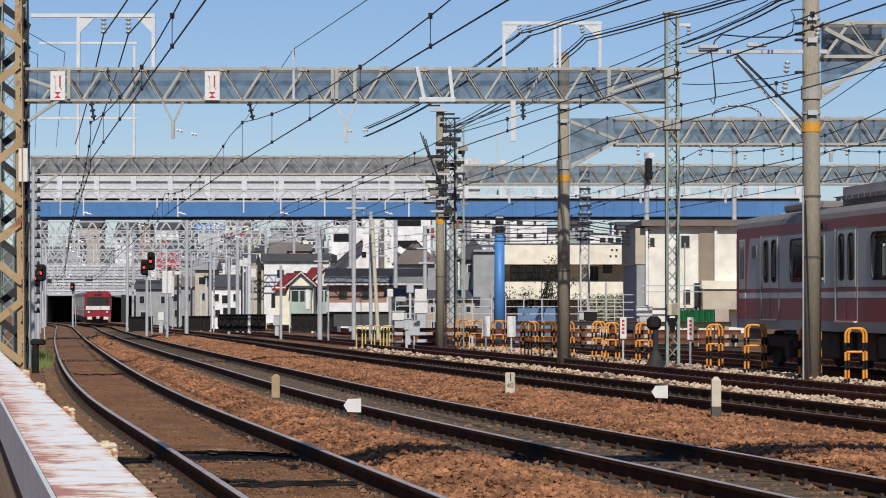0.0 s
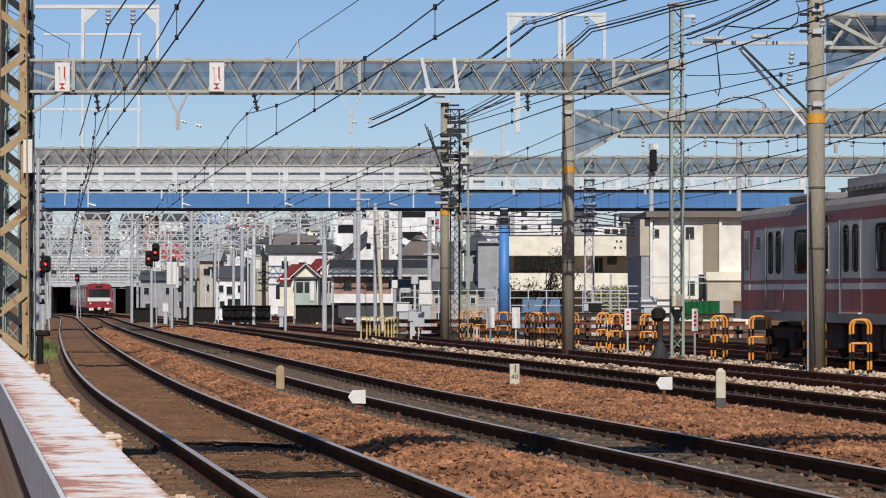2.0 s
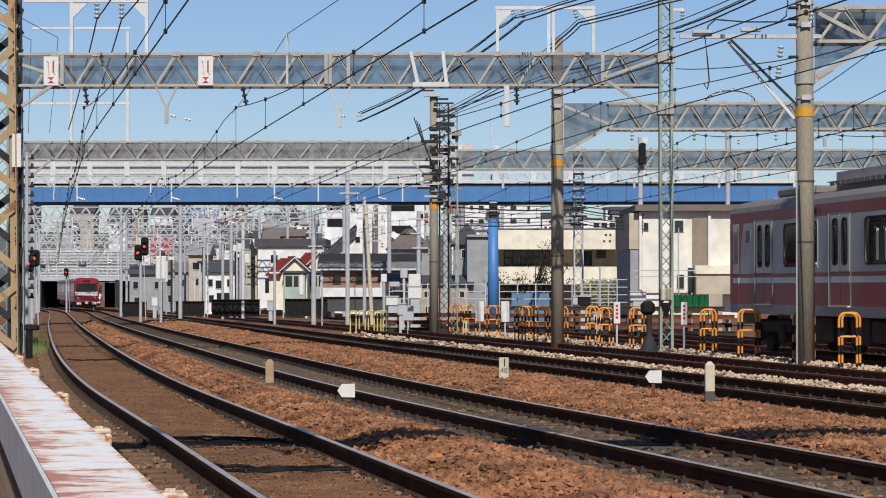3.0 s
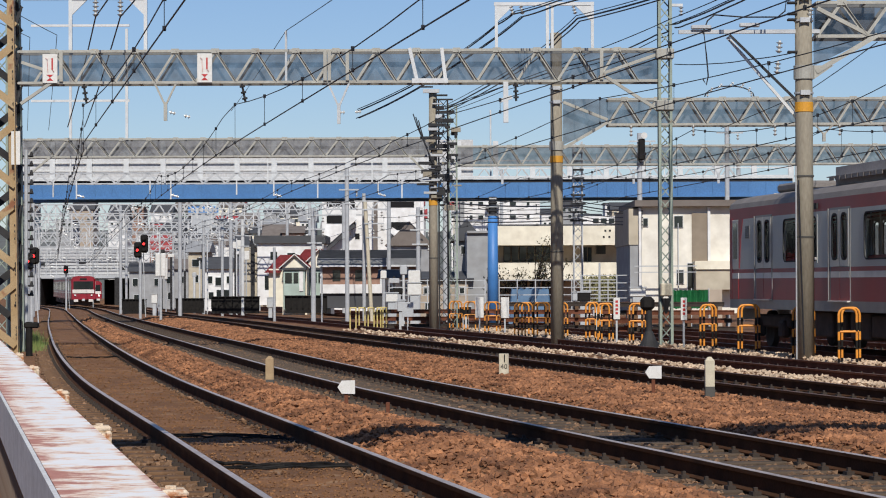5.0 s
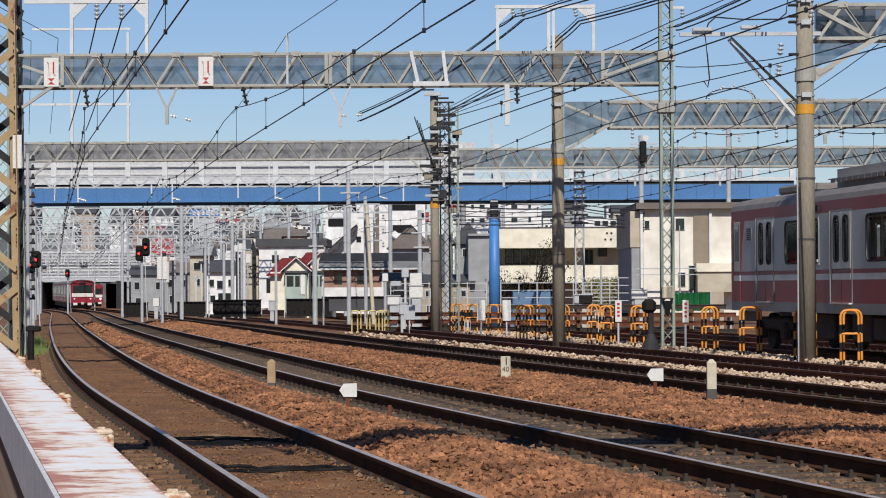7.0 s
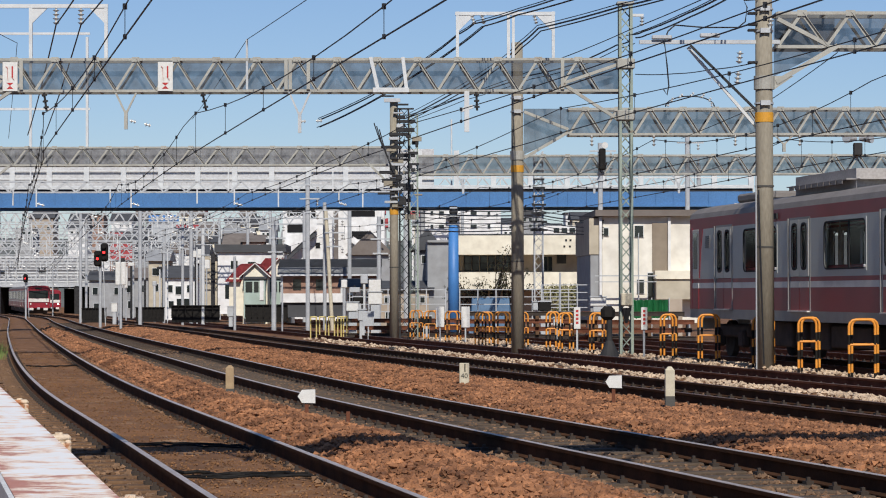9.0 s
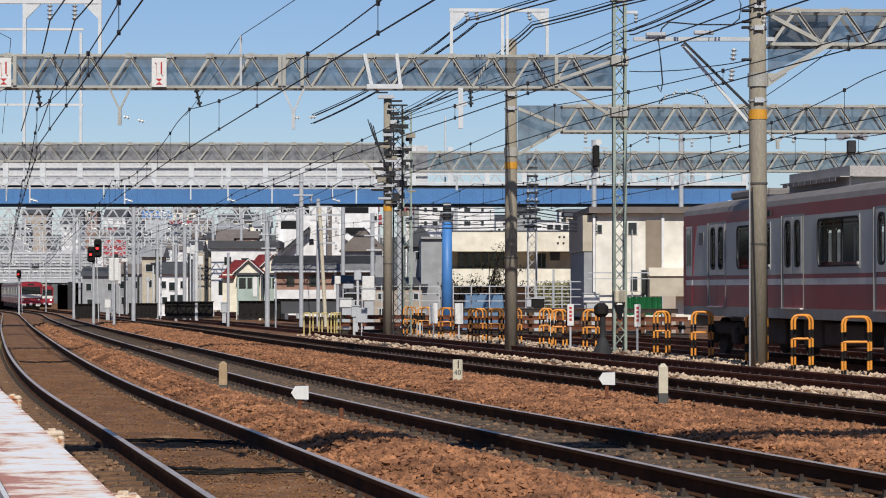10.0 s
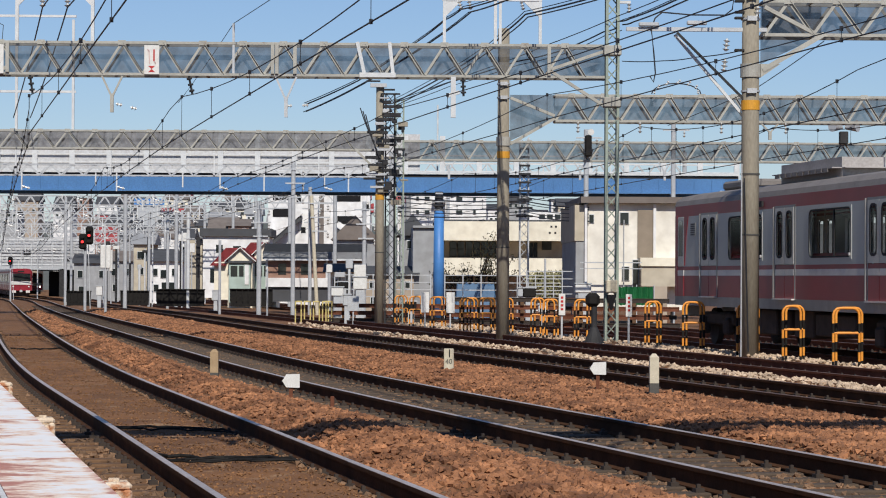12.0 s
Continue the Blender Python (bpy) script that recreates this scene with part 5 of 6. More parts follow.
# ---- signals far along the line ----
def signal(px, d, y, pole_foot, heads):
    x, z = (px - 784) * d / 4450, 1.5 + (535 - y) * d / 4450
    t = thing("colour_light_signal", "black colour-light signal heads showing red on a slim grey post", "signal", (x, d, fall(d)), "colour-light signals")
    part("post", rod(B(), (x, d + 0.2, fall(d) - 0.3), (x, d + 0.2, z + 0.2), 0.09, n=12), M["grey_steel"], t)
    part("ladder", beam(B(), (x + 0.3, d + 0.3, fall(d)), (x + 0.15, d + 0.3, z), 0.05), M["grey_steel"], t)
    for ox, oz, h in heads:
        bm = box(B(), (x + ox, d, z + oz), (0.46, 0.22, h), bevel=0.1)
        for k in (-0.3, 0.0, 0.3):
            rod(bm, (x + ox, d - 0.1, z + oz + k * h), (x + ox, d - 0.32, z + oz + k * h), 0.11, n=10)
        hd = part("head", bm, M["black"], t, "black signal head")
        part("lens", rod(B(), (x + ox, d - 0.30, z + oz - 0.02), (x + ox, d - 0.322, z + oz - 0.02), 0.075, n=14), LAMP_RED, hd, "lit red lens")


def white_tablet():
    d = 130.0
    x, z = -14.26, 2.52
    t = thing("white_tablet", "pair of tall white rounded tablets on a grey post", "sign", (x, d, fall(d)))
    for o in (-0.145, 0.145):
        part("tablet", box(B(), (x + o, d - 0.1, z), (0.25, 0.08, 1.2), bevel=0.035), M["white"], t)
    part("post", rod(B(), (x, d, fall(d) - 0.3), (x, d, z + 0.4), 0.07, n=10), M["grey_steel"], t)


def signals():
    white_tablet()
    signal(259, 150, 466, 580, ((-0.12, -0.25, 0.95), (0.27, 0.12, 1.1)))
    signal(66, 118, 485, 580, ((-0.1, -0.2, 0.8), (0.17, 0.05, 0.8)))
    signal(128, 250, 508, 515, ((0, 0, 0.8),))


# ---- blue bridge ----
def bridge():
    d = 133.0
    t = thing("road_bridge", "blue steel girder road bridge with grey panelled parapet over the tracks", "bridge", (-6, d, 6))
    x0, x1 = -22.24, 18.86
    zb, zt = 6.01, 6.82
    part("girder", box(B(), ((x0 + x1) / 2, d, (zb + zt) / 2), (x1 - x0, 0.4, zt - zb)), M["blue"], t, "blue plate girder")
    part("flange", box(B(), ((x0 + x1) / 2, d - 0.1, zb + 0.03), (x1 - x0, 0.8, 0.06)), M["blue"], t)
    part("deck", box(B(), ((x0 + x1) / 2, d + 2.4, zt + 0.08), (x1 - x0, 5.2, 0.16)), M["dark_steel"], t, "dark deck edge")
    part("far_girder", box(B(), ((x0 + x1) / 2, d + 4.8, (zb + zt) / 2), (x1 - x0, 0.4, zt - zb)), M["blue"], t)
    part("kerb", box(B(), ((x0 + x1) / 2, d - 0.25, zt + 0.22), (x1 - x0, 0.14, 0.10)), M["white_steel"], t)
    part("parapet_panel", box(B(), ((-22.24 + 1.97) / 2, d + 0.3, 8.05), (1.97 - -22.24, 0.08, 2.15)), M["panel"], t, "grey noise panels")
    for z in (7.99, 7.57, 7.15):
        part("rail", box(B(), ((x0 + x1) / 2, d + 0.1, z), (x1 - x0, 0.06, 0.07)), M["white_steel"], t)
    n = 21
    for i in range(n):
        x = x0 + (x1 - x0) * (i + 0.98) / n
        top = 9.03 if i < 13 else 7.78
        part("panel_post", box(B(), (x, d + 0.15, (top + zt) / 2), (0.28, 0.2, top - zt)), M["white_steel"], t, "white panel post")
    for i in range(44):
        x = x0 + (x1 - x0) * (i + 0.5) / 44
        part("stiffener", box(B(), (x, d - 0.22, (zb + zt) / 2), (0.04, 0.06, zt - zb - 0.06)), M["blue"], t)


# ---- buildings ----
def wall_mat(name, a, rough=0.85):
    return mat(name, a, tuple(v * 0.88 for v in a), rough, scale=0.5, fine=1.6, c=tuple(v * 0.6 for v in a), cover=0.78)


WALLS = dict(cream=wall_mat("cream_render", (0.92, 0.86, 0.70)), umber=wall_mat("umber_shutter", (0.30, 0.245, 0.185)), pale=wall_mat("pale_render", (0.88, 0.84, 0.74)), white=wall_mat("white_render", (0.87, 0.87, 0.86)), beige=wall_mat("beige_render", (0.55, 0.49, 0.38)), grey=wall_mat("grey_render", (0.36, 0.37, 0.38)),
             brown=wall_mat("brown_boarding", (0.34, 0.20, 0.145)), roof=wall_mat("dark_roof", (0.075, 0.078, 0.085)), red=wall_mat("red_roof", (0.40, 0.06, 0.06)), teal=wall_mat("pale_green_wall", (0.42, 0.52, 0.47)), tan=wall_mat("tan_render", (0.46, 0.38, 0.30)), shed=wall_mat("brown_grey_roof", (0.20, 0.17, 0.15)))


def house(px0, px1, y0, y1, d, deep, wall, roof="flat", roof_mat="roof", windows=(), label="", eave=0.35, rise=1.2, storeys=()):
    x0, x1 = (px0 - 784) * d / 4450, (px1 - 784) * d / 4450
    zt = 1.5 + (535 - y0) * d / 4450
    zb = min(1.5 + (535 - y1) * d / 4450, fall(d) - 0.4)
    t = thing("house", label, "building", ((x0 + x1) / 2, d, zb), "houses beyond the yard")
    body = part("wall", box(B(), ((x0 + x1) / 2, d + deep / 2, (zb + zt) / 2), (x1 - x0, deep, zt - zb)), WALLS[wall], t)
    bm = B()
    if roof == "flat":
        box(bm, ((x0 + x1) / 2, d + deep / 2, zt + 0.12), (x1 - x0 + 2 * eave, deep + 2 * eave, 0.24))
    else:
        xm, ym = (x0 + x1) / 2, d + deep / 2
        if roof == "side":
            a = [(x0 - eave, d - eave, zt), (x1 + eave, d - eave, zt), (x1 + eave, d + deep + eave, zt), (x0 - eave, d + deep + eave, zt), (x0 - eave, ym, zt + rise), (x1 + eave, ym, zt + rise)]
            fs = ((0, 1, 5, 4), (2, 3, 4, 5), (0, 4, 3), (1, 2, 5), (0, 3, 2, 1))
        else:
            a = [(x0 - eave, d - eave, zt), (x1 + eave, d - eave, zt), (x1 + eave, d + deep + eave, zt), (x0 - eave, d + deep + eave, zt), (xm, d - eave, zt + rise), (xm, d + deep + eave, zt + rise)]
            fs = ((0, 1, 4), (1, 2, 5, 4), (2, 3, 5), (3, 0, 4, 5), (0, 3, 2, 1))
        v = [bm.verts.new(p) for p in a]
        for f in fs:
            bm.faces.new([v[i] for i in f])
        bmesh.ops.recalc_face_normals(bm, faces=bm.faces)
    part("roof", bm, WALLS[roof_mat], t)
    for wx0, wx1, wy0, wy1 in windows:
        a, b = (wx0 - 784) * d / 4450, (wx1 - 784) * d / 4450
        zl, zh = 1.5 + (535 - wy1) * d / 4450, 1.5 + (535 - wy0) * d / 4450
        w = part("window", box(B(), ((a + b) / 2, d - 0.02, (zl + zh) / 2), (b - a, 0.08, zh - zl)), M["white_steel"], t)
        k = max(1, round((b - a) / 1.1))
        for i in range(k):
            part("pane", box(B(), (a + (b - a) * (i + 0.5) / k, d - 0.05, (zl + zh) / 2), ((b - a) / k - 0.08, 0.06, zh - zl - 0.1)), M["glass"], w)
    return t


def box_px(t, name, material, px0, px1, y0, y1, d, deep, label="", bevel=0.0, out=0.0):
    """A block between two bearings and two heights as seen from the eye, its face at d ahead."""
    x0, x1 = (px0 - 784) * d / 4450, (px1 - 784) * d / 4450
    z1, z0 = 1.5 + (535 - y0) * d / 4450, 1.5 + (535 - y1) * d / 4450
    return part(name, box(B(), ((x0 + x1) / 2, d + deep / 2 - out, (z0 + z1) / 2), (x1 - x0, deep, z1 - z0), bevel=bevel), material, t, label)


def cream_building():
    d = 150.0
    t = thing("school_building", "cream two-storey building with deep dark window bands", "building", (7.28, d, -1))
    box_px(t, "core", WALLS["tan"], 880, 1140, 440, 590, d + 2.0, 12)
    box_px(t, "upper_parapet", WALLS["cream"], 893, 1126, 434, 468, d, 2.2, "smooth cream parapet band")
    box_px(t, "lower_parapet", WALLS["cream"], 893, 1108, 499, 529, d, 2.2, "smooth cream parapet band")
    box_px(t, "side_wing", WALLS["grey"], 838, 893, 446, 585, d + 0.3, 10, "pale grey plain wing")
    box_px(t, "eave", WALLS["grey"], 838, 893, 442, 446, d + 0.1, 10.4)
    box_px(t, "roof", WALLS["roof"], 880, 1140, 431, 434, d + 1, 12)
    for i in range(6):
        a = 903 + i * 14
        w = box_px(t, "window", M["dark_steel"], a, a + 12.6, 470, 497, d + 1.96, 0.1)
        for j in range(2):
            box_px(w, "pane", M["glass"], a + 1 + 0.4, a + 12, 471 + j * 13, 482 + j * 13, d + 1.93, 0.05)
    for a in (1044, 1052, 1118, 1128):
        box_px(t, "window", M["glass"], a, a + 7, 472, 497, d + 1.95, 0.1)
    f = box_px(t, "fan_box", M["dark_steel"], 1068, 1084, 469, 484, d + 1.4, 0.5, "dark ventilator box")
    for i in range(4):
        box_px(t, "ground_window", M["glass"], 905 + i * 22, 923 + i * 22, 532, 552, d + 1.95, 0.1)
    # dark squares on the parapet, coloured as the shade inside vent holes
    for px, y in ((1082, 441), (1090, 441), (1079, 452), (1089, 452)):
        box_px(t, "vent_hole_shade", M["dark_steel"], px, px + 3.5, y, y + 3.5, d - 0.02, 0.05)
    # a row of small windows on the block behind
    t = thing("rear_block", "white block with a row of small dark windows", "building", (13.07, 190, -1), "houses beyond the yard")
    box_px(t, "wall", WALLS["white"], 1040, 1180, 417, 600, 190, 10)
    for i in range(5):
        box_px(t, "window", M["glass"], 1062 + i * 14, 1072 + i * 14, 421, 429, 189.95, 0.1)


def white_block():
    """A white mid-rise beyond the cream building, and the cables slung before it."""
    d = 205.0
    t = thing("apartment_block", "white mid-rise block with dark windows behind the cream building", "building", (4.2, d, -1), "houses beyond the yard")
    box_px(t, "wall", WALLS["white"], 834, 968, 379, 590, d, 9)
    box_px(t, "side_wing", WALLS["grey"], 826, 834, 372, 590, d + 0.5, 8)
    box_px(t, "parapet", WALLS["white"], 832, 970, 375, 379, d - 0.2, 9.4)
    for y in (390, 414):
        for a, b in ((843, 849), (858, 868), (914, 926), (944, 950)):
            w = box_px(t, "window", M["white_steel"], a, b, y, y + 8, d - 0.05, 0.1)
            box_px(w, "pane", M["glass"], a + 0.8, b - 0.8, y + 0.8, y + 7.2, d - 0.09, 0.08)
    box_px(t, "balcony", WALLS["grey"], 872, 896, 398, 402, d - 0.8, 0.8)
    s = thing("satellite_dish", "white satellite dish on a short mast above the cream roof", "dish", (6.06, 151, 5))
    part("dish", rod(B(), (6.06, 151, 5.25), (6.0, 150.8, 5.3), 0.08, 0.24, n=16), M["white"], s)
    part("mast", rod(B(), (6.06, 151.05, 4.86), (6.06, 151.05, 5.3), 0.03, n=8), M["grey_steel"], s)
    for ya, yb, yc, r in ((384, 390, 400, 0.022), (393, 397, 408, 0.03), (401, 402, 412, 0.018), (410, 409, 420, 0.022), (417, 416, 427, 0.018), (425, 421, 433, 0.026)):
        a, b, c = [((px - 784) * q / 4450, q, 1.5 + (535 - y) * q / 4450) for px, q, y in ((812, 95.7, ya), (1035, 124.6, yb), (1150, 111.8, yc))]
        wire("yard_cable", "black cable slung low between the lattice masts", [a, b, c], r, 0.10)


def beige_building():
    d = 112.0
    t = thing("workshop_house", "stained beige two-storey building under a brown eave", "building", (10.97, d, -1))
    box_px(t, "wall", WALLS["pale"], 1148, 1330, 400, 590, d, 9)
    box_px(t, "side_bay", WALLS["beige"], 1125, 1142.5, 404, 468, d + 0.05, 8.6, "tan stained side bay")
    box_px(t, "side_base", WALLS["grey"], 1127, 1142.5, 468, 590, d + 0.1, 8.4, "pale grey side base")
    box_px(t, "pilaster", WALLS["white"], 1143, 1147.5, 402, 588, d - 0.15, 0.3)
    box_px(t, "roof", WALLS["shed"], 1136, 1345, 389, 400, d - 0.4, 9.8, "brown overhanging roof")
    box_px(t, "pilaster", WALLS["white"], 1265, 1270, 402, 588, d - 0.15, 0.2)
    box_px(t, "panel", WALLS["umber"], 1237, 1264, 412, 498, d - 0.06, 0.1, "brown stained panel")
    box_px(t, "canopy", WALLS["cream"], 1242, 1330, 497, 512, d - 1.0, 1.0)
    box_px(t, "balcony", WALLS["beige"], 1244, 1330, 512, 548, d - 0.9, 0.9, "tan balcony front")
    for a, b, y0, y1 in ((1205, 1222, 416, 438), (1150, 1160, 420, 436), (1209, 1223, 512, 538), (1228, 1240, 500, 560)):
        w = box_px(t, "window", M["white_steel"], a, b, y0, y1, d - 0.05, 0.1)
        box_px(w, "pane", M["glass"], a + 1.2, b - 1.2, y0 + 1.5, y1 - 1.5, d - 0.09, 0.06)
    for px in (1180, 1196, 1212):
        box_px(t, "pipe", M["grey_steel"], px, px + 1.5, 430, 560, d - 0.12, 0.06)
    box_px(t, "handrail", M["grey_steel"], 1135, 1245, 505, 507, d - 1.2, 0.06)
    box_px(t, "handrail", M["grey_steel"], 1135, 1245, 516, 517.5, d - 1.2, 0.06)
    s = thing("green_sheet", "bright green plastic sheeting hung on a low fence", "sheeting", (10.54, 104, 0))
    bm = B()
    strip = []
    for i in range(31):
        x = (1202 + 2.1 * i - 784) * 104 / 4450
        y = 104 + 0.05 * math.sin(i * 1.3)
        sag = 0.05 * noise.noise((i * 0.5, 0, 0))
        strip.append([bm.verts.new((x, y + 0.03 * k, 0.42 + 0.75 * k + sag)) for k in (0, 0.5, 1)])
    for a, b in zip(strip, strip[1:]):
        for k in range(2):
            bm.faces.new((a[k], b[k], b[k + 1], a[k + 1]))
    bmesh.ops.solidify(bm, geom=list(bm.faces), thickness=0.02)
    part("sheet", bm, mat("green_sheet", (0.03, 0.28, 0.09), (0.02, 0.18, 0.06), 0.5, scale=2.0), s)
    box_px(s, "pallet", WALLS["tan"], 1267, 1290, 548, 615, 104.2, 0.6, "weathered grey-brown boards")
    for px in (1202, 1235, 1266):
        box_px(s, "stake", M["grey_steel"], px, px + 1.5, 545, 622, 104.1, 0.05)


def left_houses():
    # white house with a dark slab roof
    d = 190.0
    t = thing("house", "white house under a deep dark slab roof", "house", (-11.27, d, -1), "houses beyond the yard")
    box_px(t, "wall", WALLS["white"], 467, 582, 462, 572, d, 8)
    box_px(t, "roof", WALLS["roof"], 461, 588, 449, 463, d - 0.25, 8.6, "dark slab roof")
    box_px(t, "side_strip", WALLS["beige"], 440, 466, 470, 572, d + 0.5, 6)
    box_px(t, "pipe", M["dark_steel"], 455, 462, 465, 560, d - 0.2, 0.2)
    for a, b, y0, y1 in ((490, 502, 478, 492), (520, 534, 480, 490), (480, 496, 520, 545), (545, 558, 500, 520)):
        box_px(t, "window", M["glass"], a, b, y0, y1, d - 0.03, 0.08)
    # small gabled house with a red roof
    for c, half, yb, yt, d, words in ((533, 24, 502, 482, 172.0, "small cream house with a red gabled roof and white bargeboards"), (577, 22, 492, 472, 176.0, "narrow house with a steep red roof and white bargeboards")):
        x = (c - 784) * d / 4450
        w = half * d / 4450
        zb, zt = 1.5 + (535 - yb) * d / 4450, 1.5 + (535 - yt) * d / 4450
        t = thing("house", words, "house", (x, d, -1), "houses beyond the yard")
        bm = B()
        v = [bm.verts.new((x + u, d, z)) for u, z in ((-w * 0.9, -1.3), (w * 0.9, -1.3), (w * 0.9, zb), (0, zt - 0.1), (-w * 0.9, zb))]
        f = bm.faces.new(v)
        r = bmesh.ops.extrude_face_region(bm, geom=[f])
        bmesh.ops.translate(bm, verts=[g for g in r["geom"] if isinstance(g, bmesh.types.BMVert)], vec=(0, 6, 0))
        bmesh.ops.recalc_face_normals(bm, faces=bm.faces)
        part("wall", bm, WALLS["cream"], t)
        for s in (-1, 1):
            bm = B()
            v = [bm.verts.new(p) for p in ((x + s * w * 1.15, d - 0.2, zb - 0.15), (x, d - 0.2, zt), (x, d + 6.3, zt), (x + s * w * 1.15, d + 6.3, zb - 0.15))]
            bm.faces.new(v)
            r = bmesh.ops.solidify(bm, geom=list(bm.faces), thickness=0.14)
            part("roof_slope", bm, WALLS["red"], t, "red roof slope")
            part("bargeboard", beam(B(), (x + s * w * 1.15, d - 0.25, zb - 0.2), (x, d - 0.25, zt - 0.02), 0.14, 0.06), M["white"], t, "white bargeboard")
        side = B()
        e = 26 * d / 4450
        v = [side.verts.new(p) for p in ((x - w * 1.15 - e, d - 0.3, zb - 0.5), (x - w * 1.1, d - 0.3, zb - 0.5), (x - w * 0.15, d + 2.6, zt - 0.02), (x - w * 0.15 - e, d + 2.6, zt - 0.02))]
        side.faces.new(v)
        bmesh.ops.solidify(side, geom=list(side.faces), thickness=0.12)
        part("wing_roof", side, WALLS["red"], t, "red wing roof")
        box_px(t, "wing_wall", WALLS["cream"], c - 46, c - 20, yb + 6, 575, d + 0.1, 2.3)
        for a, b, y0, y1, m in ((c - 17, c - 5, 515, 533, M["glass"]), (c - 2, c + 6, 515, 533, M["glass"]), (c + 8, c + 15, 513, 548, WALLS["white"])):
            box_px(t, "window", m, a, b, y0, y1, d - 0.86, 0.08)
        box_px(t, "lean_to", WALLS["teal"], c - 20, c + 18, 510, 580, d - 0.8, 0.7)
        box_px(t, "lean_to_roof", WALLS["roof"], c - 22, c + 20, 506, 510, d - 0.95, 0.95)
    # long house with brown boarding
    d = 165.0
    t = thing("house", "long house with brown boarding, white base and dark roof", "house", (-4.41, d, -1), "houses beyond the yard")
    box_px(t, "upper_wall", WALLS["brown"], 578, 752, 503, 536, d, 8, "brown boarded wall")
    box_px(t, "base_wall", WALLS["white"], 578, 740, 536, 552, d - 0.2, 8)
    box_px(t, "plinth", WALLS["roof"], 578, 752, 552, 578, d, 8)
    for k, (y0, y1, o, m) in enumerate(((474, 490, -1.8, "roof"), (490, 503, -0.4, "grey"))):
        z0, z1 = 1.5 + (535 - y1) * d / 4450, 1.5 + (535 - y0) * d / 4450
        xa, xb = (573 - 784) * d / 4450, (757 - 784) * d / 4450
        bm = B()
        f0, f1 = d - 0.45 - (0.0 if k else -0.4), d - 0.1 + (3.6 if k == 0 else 0.0)
        v = [bm.verts.new(p) for p in ((xa, f0, z0), (xb, f0, z0), (xb, f1, z1), (xa, f1, z1))]
        bm.faces.new(v)
        bmesh.ops.solidify(bm, geom=list(bm.faces), thickness=0.12)
        part("roof_slope", bm, WALLS[m], t)
    box_px(t, "gutter", M["white_steel"], 575, 755, 502, 505, d - 0.5, 0.1)
    for a in (578, 684):
        box_px(t, "downpipe", M["white_steel"], a, a + 4, 505, 536, d - 0.1, 0.1)
    for a in (600, 640, 700):
        box_px(t, "window", M["glass"], a, a + 14, 511, 530, d - 0.04, 0.1)
    # white apartment block with an outside stair
    d = 235.0
    t = thing("apartment_block", "white apartment block with dark galleries and an outside stair", "building", (-6.02, d, -1))
    box_px(t, "wall", WALLS["white"], 582, 762, 378, 600, d, 12)
    box_px(t, "parapet", WALLS["white"], 580, 764, 369, 378, d - 0.3, 12.6)
    for a, b, y0, y1 in ((590, 625, 386, 398), (590, 622, 412, 428), (632, 640, 388, 402), (632, 640, 420, 434), (700, 745, 383, 400), (704, 738, 426, 440), (640, 648, 446, 456), (750, 760, 405, 416)):
        # flat on the wall: the gallery's shade is only this black colour
        box_px(t, "gallery_shade", M["ink_and_shade"], a, b, y0, y1, d - 0.05, 0.1, "flat black block painting in a gallery's shade")
    for a, b in (((586, 466), (640, 418)), ((704, 440), (745, 468))):
        pa, pb = [((p - 784) * d / 4450, d - 0.8, 1.5 + (535 - y) * d / 4450) for p, y in (a, b)]
        part("stair_flight", beam(B(), pa, pb, 0.9, 0.55), WALLS["white"], t, "white stair flight")
        part("stair_soffit", beam(B(), Vector(pa) - Vector((0, -0.1, 0.65)), Vector(pb) - Vector((0, -0.1, 0.65)), 0.8, 0.35), WALLS["roof"], t)
    box_px(t, "chimney", WALLS["shed"], 672, 680, 375, 482, d - 2.2, 0.6, "tall dark flue")
    # gabled grey houses behind the brown one
    for px0, px1, y0, d, rise, m, words in ((700, 772, 468, 205, 2.0, "shed", "dark grey gabled house behind the poles"), (815, 860, 460, 160, 1.4, "roof", "grey house with an arched attic window")):
        house(px0, px1, y0, 575, d, 8, "grey", "front", m, ((px0 + 12, px0 + 26, y0 + 8, y0 + 24),), words, rise=rise)
    # terraces further left along the line
    rng = random.Random(11)
    for px0, px1, y0, d, m, r, words in ((372, 428, 508, 215, "white", "roof", "low house with a blue-black roof and white wall"), (300, 345, 508, 260, "grey", "shed", "grey house with a brown roof beside the line"), (345, 376, 478, 240, "beige", "grey", "beige house behind the line posts"), (425, 445, 470, 222, "white", "roof", "narrow cream house beside the line"), (240, 300, 512, 290, "grey", "roof", "grey house near the far bridge"), (755, 840, 528, 150, "tan", "roof", "low tan shed behind the cable pole"), (690, 745, 525, 140, "cream", "roof", "small cream lean-to shed")):
        house(px0, px1, y0, 578, d, 7, m, "side", r, ((px0 + 6, px0 + 16, y0 + 12, y0 + 26), (px1 - 16, px1 - 6, y0 + 12, y0 + 26), (px0 + 8, px0 + 18, y0 + 40, y0 + 54)) + (((px0 + 20, px0 + 34, y0 + 14, y0 + 30), (px0 + 22, px0 + 46, y0 + 36, y0 + 58)) if d == 215 else ()), words, rise=0.5 if d < 160 else 1.1)


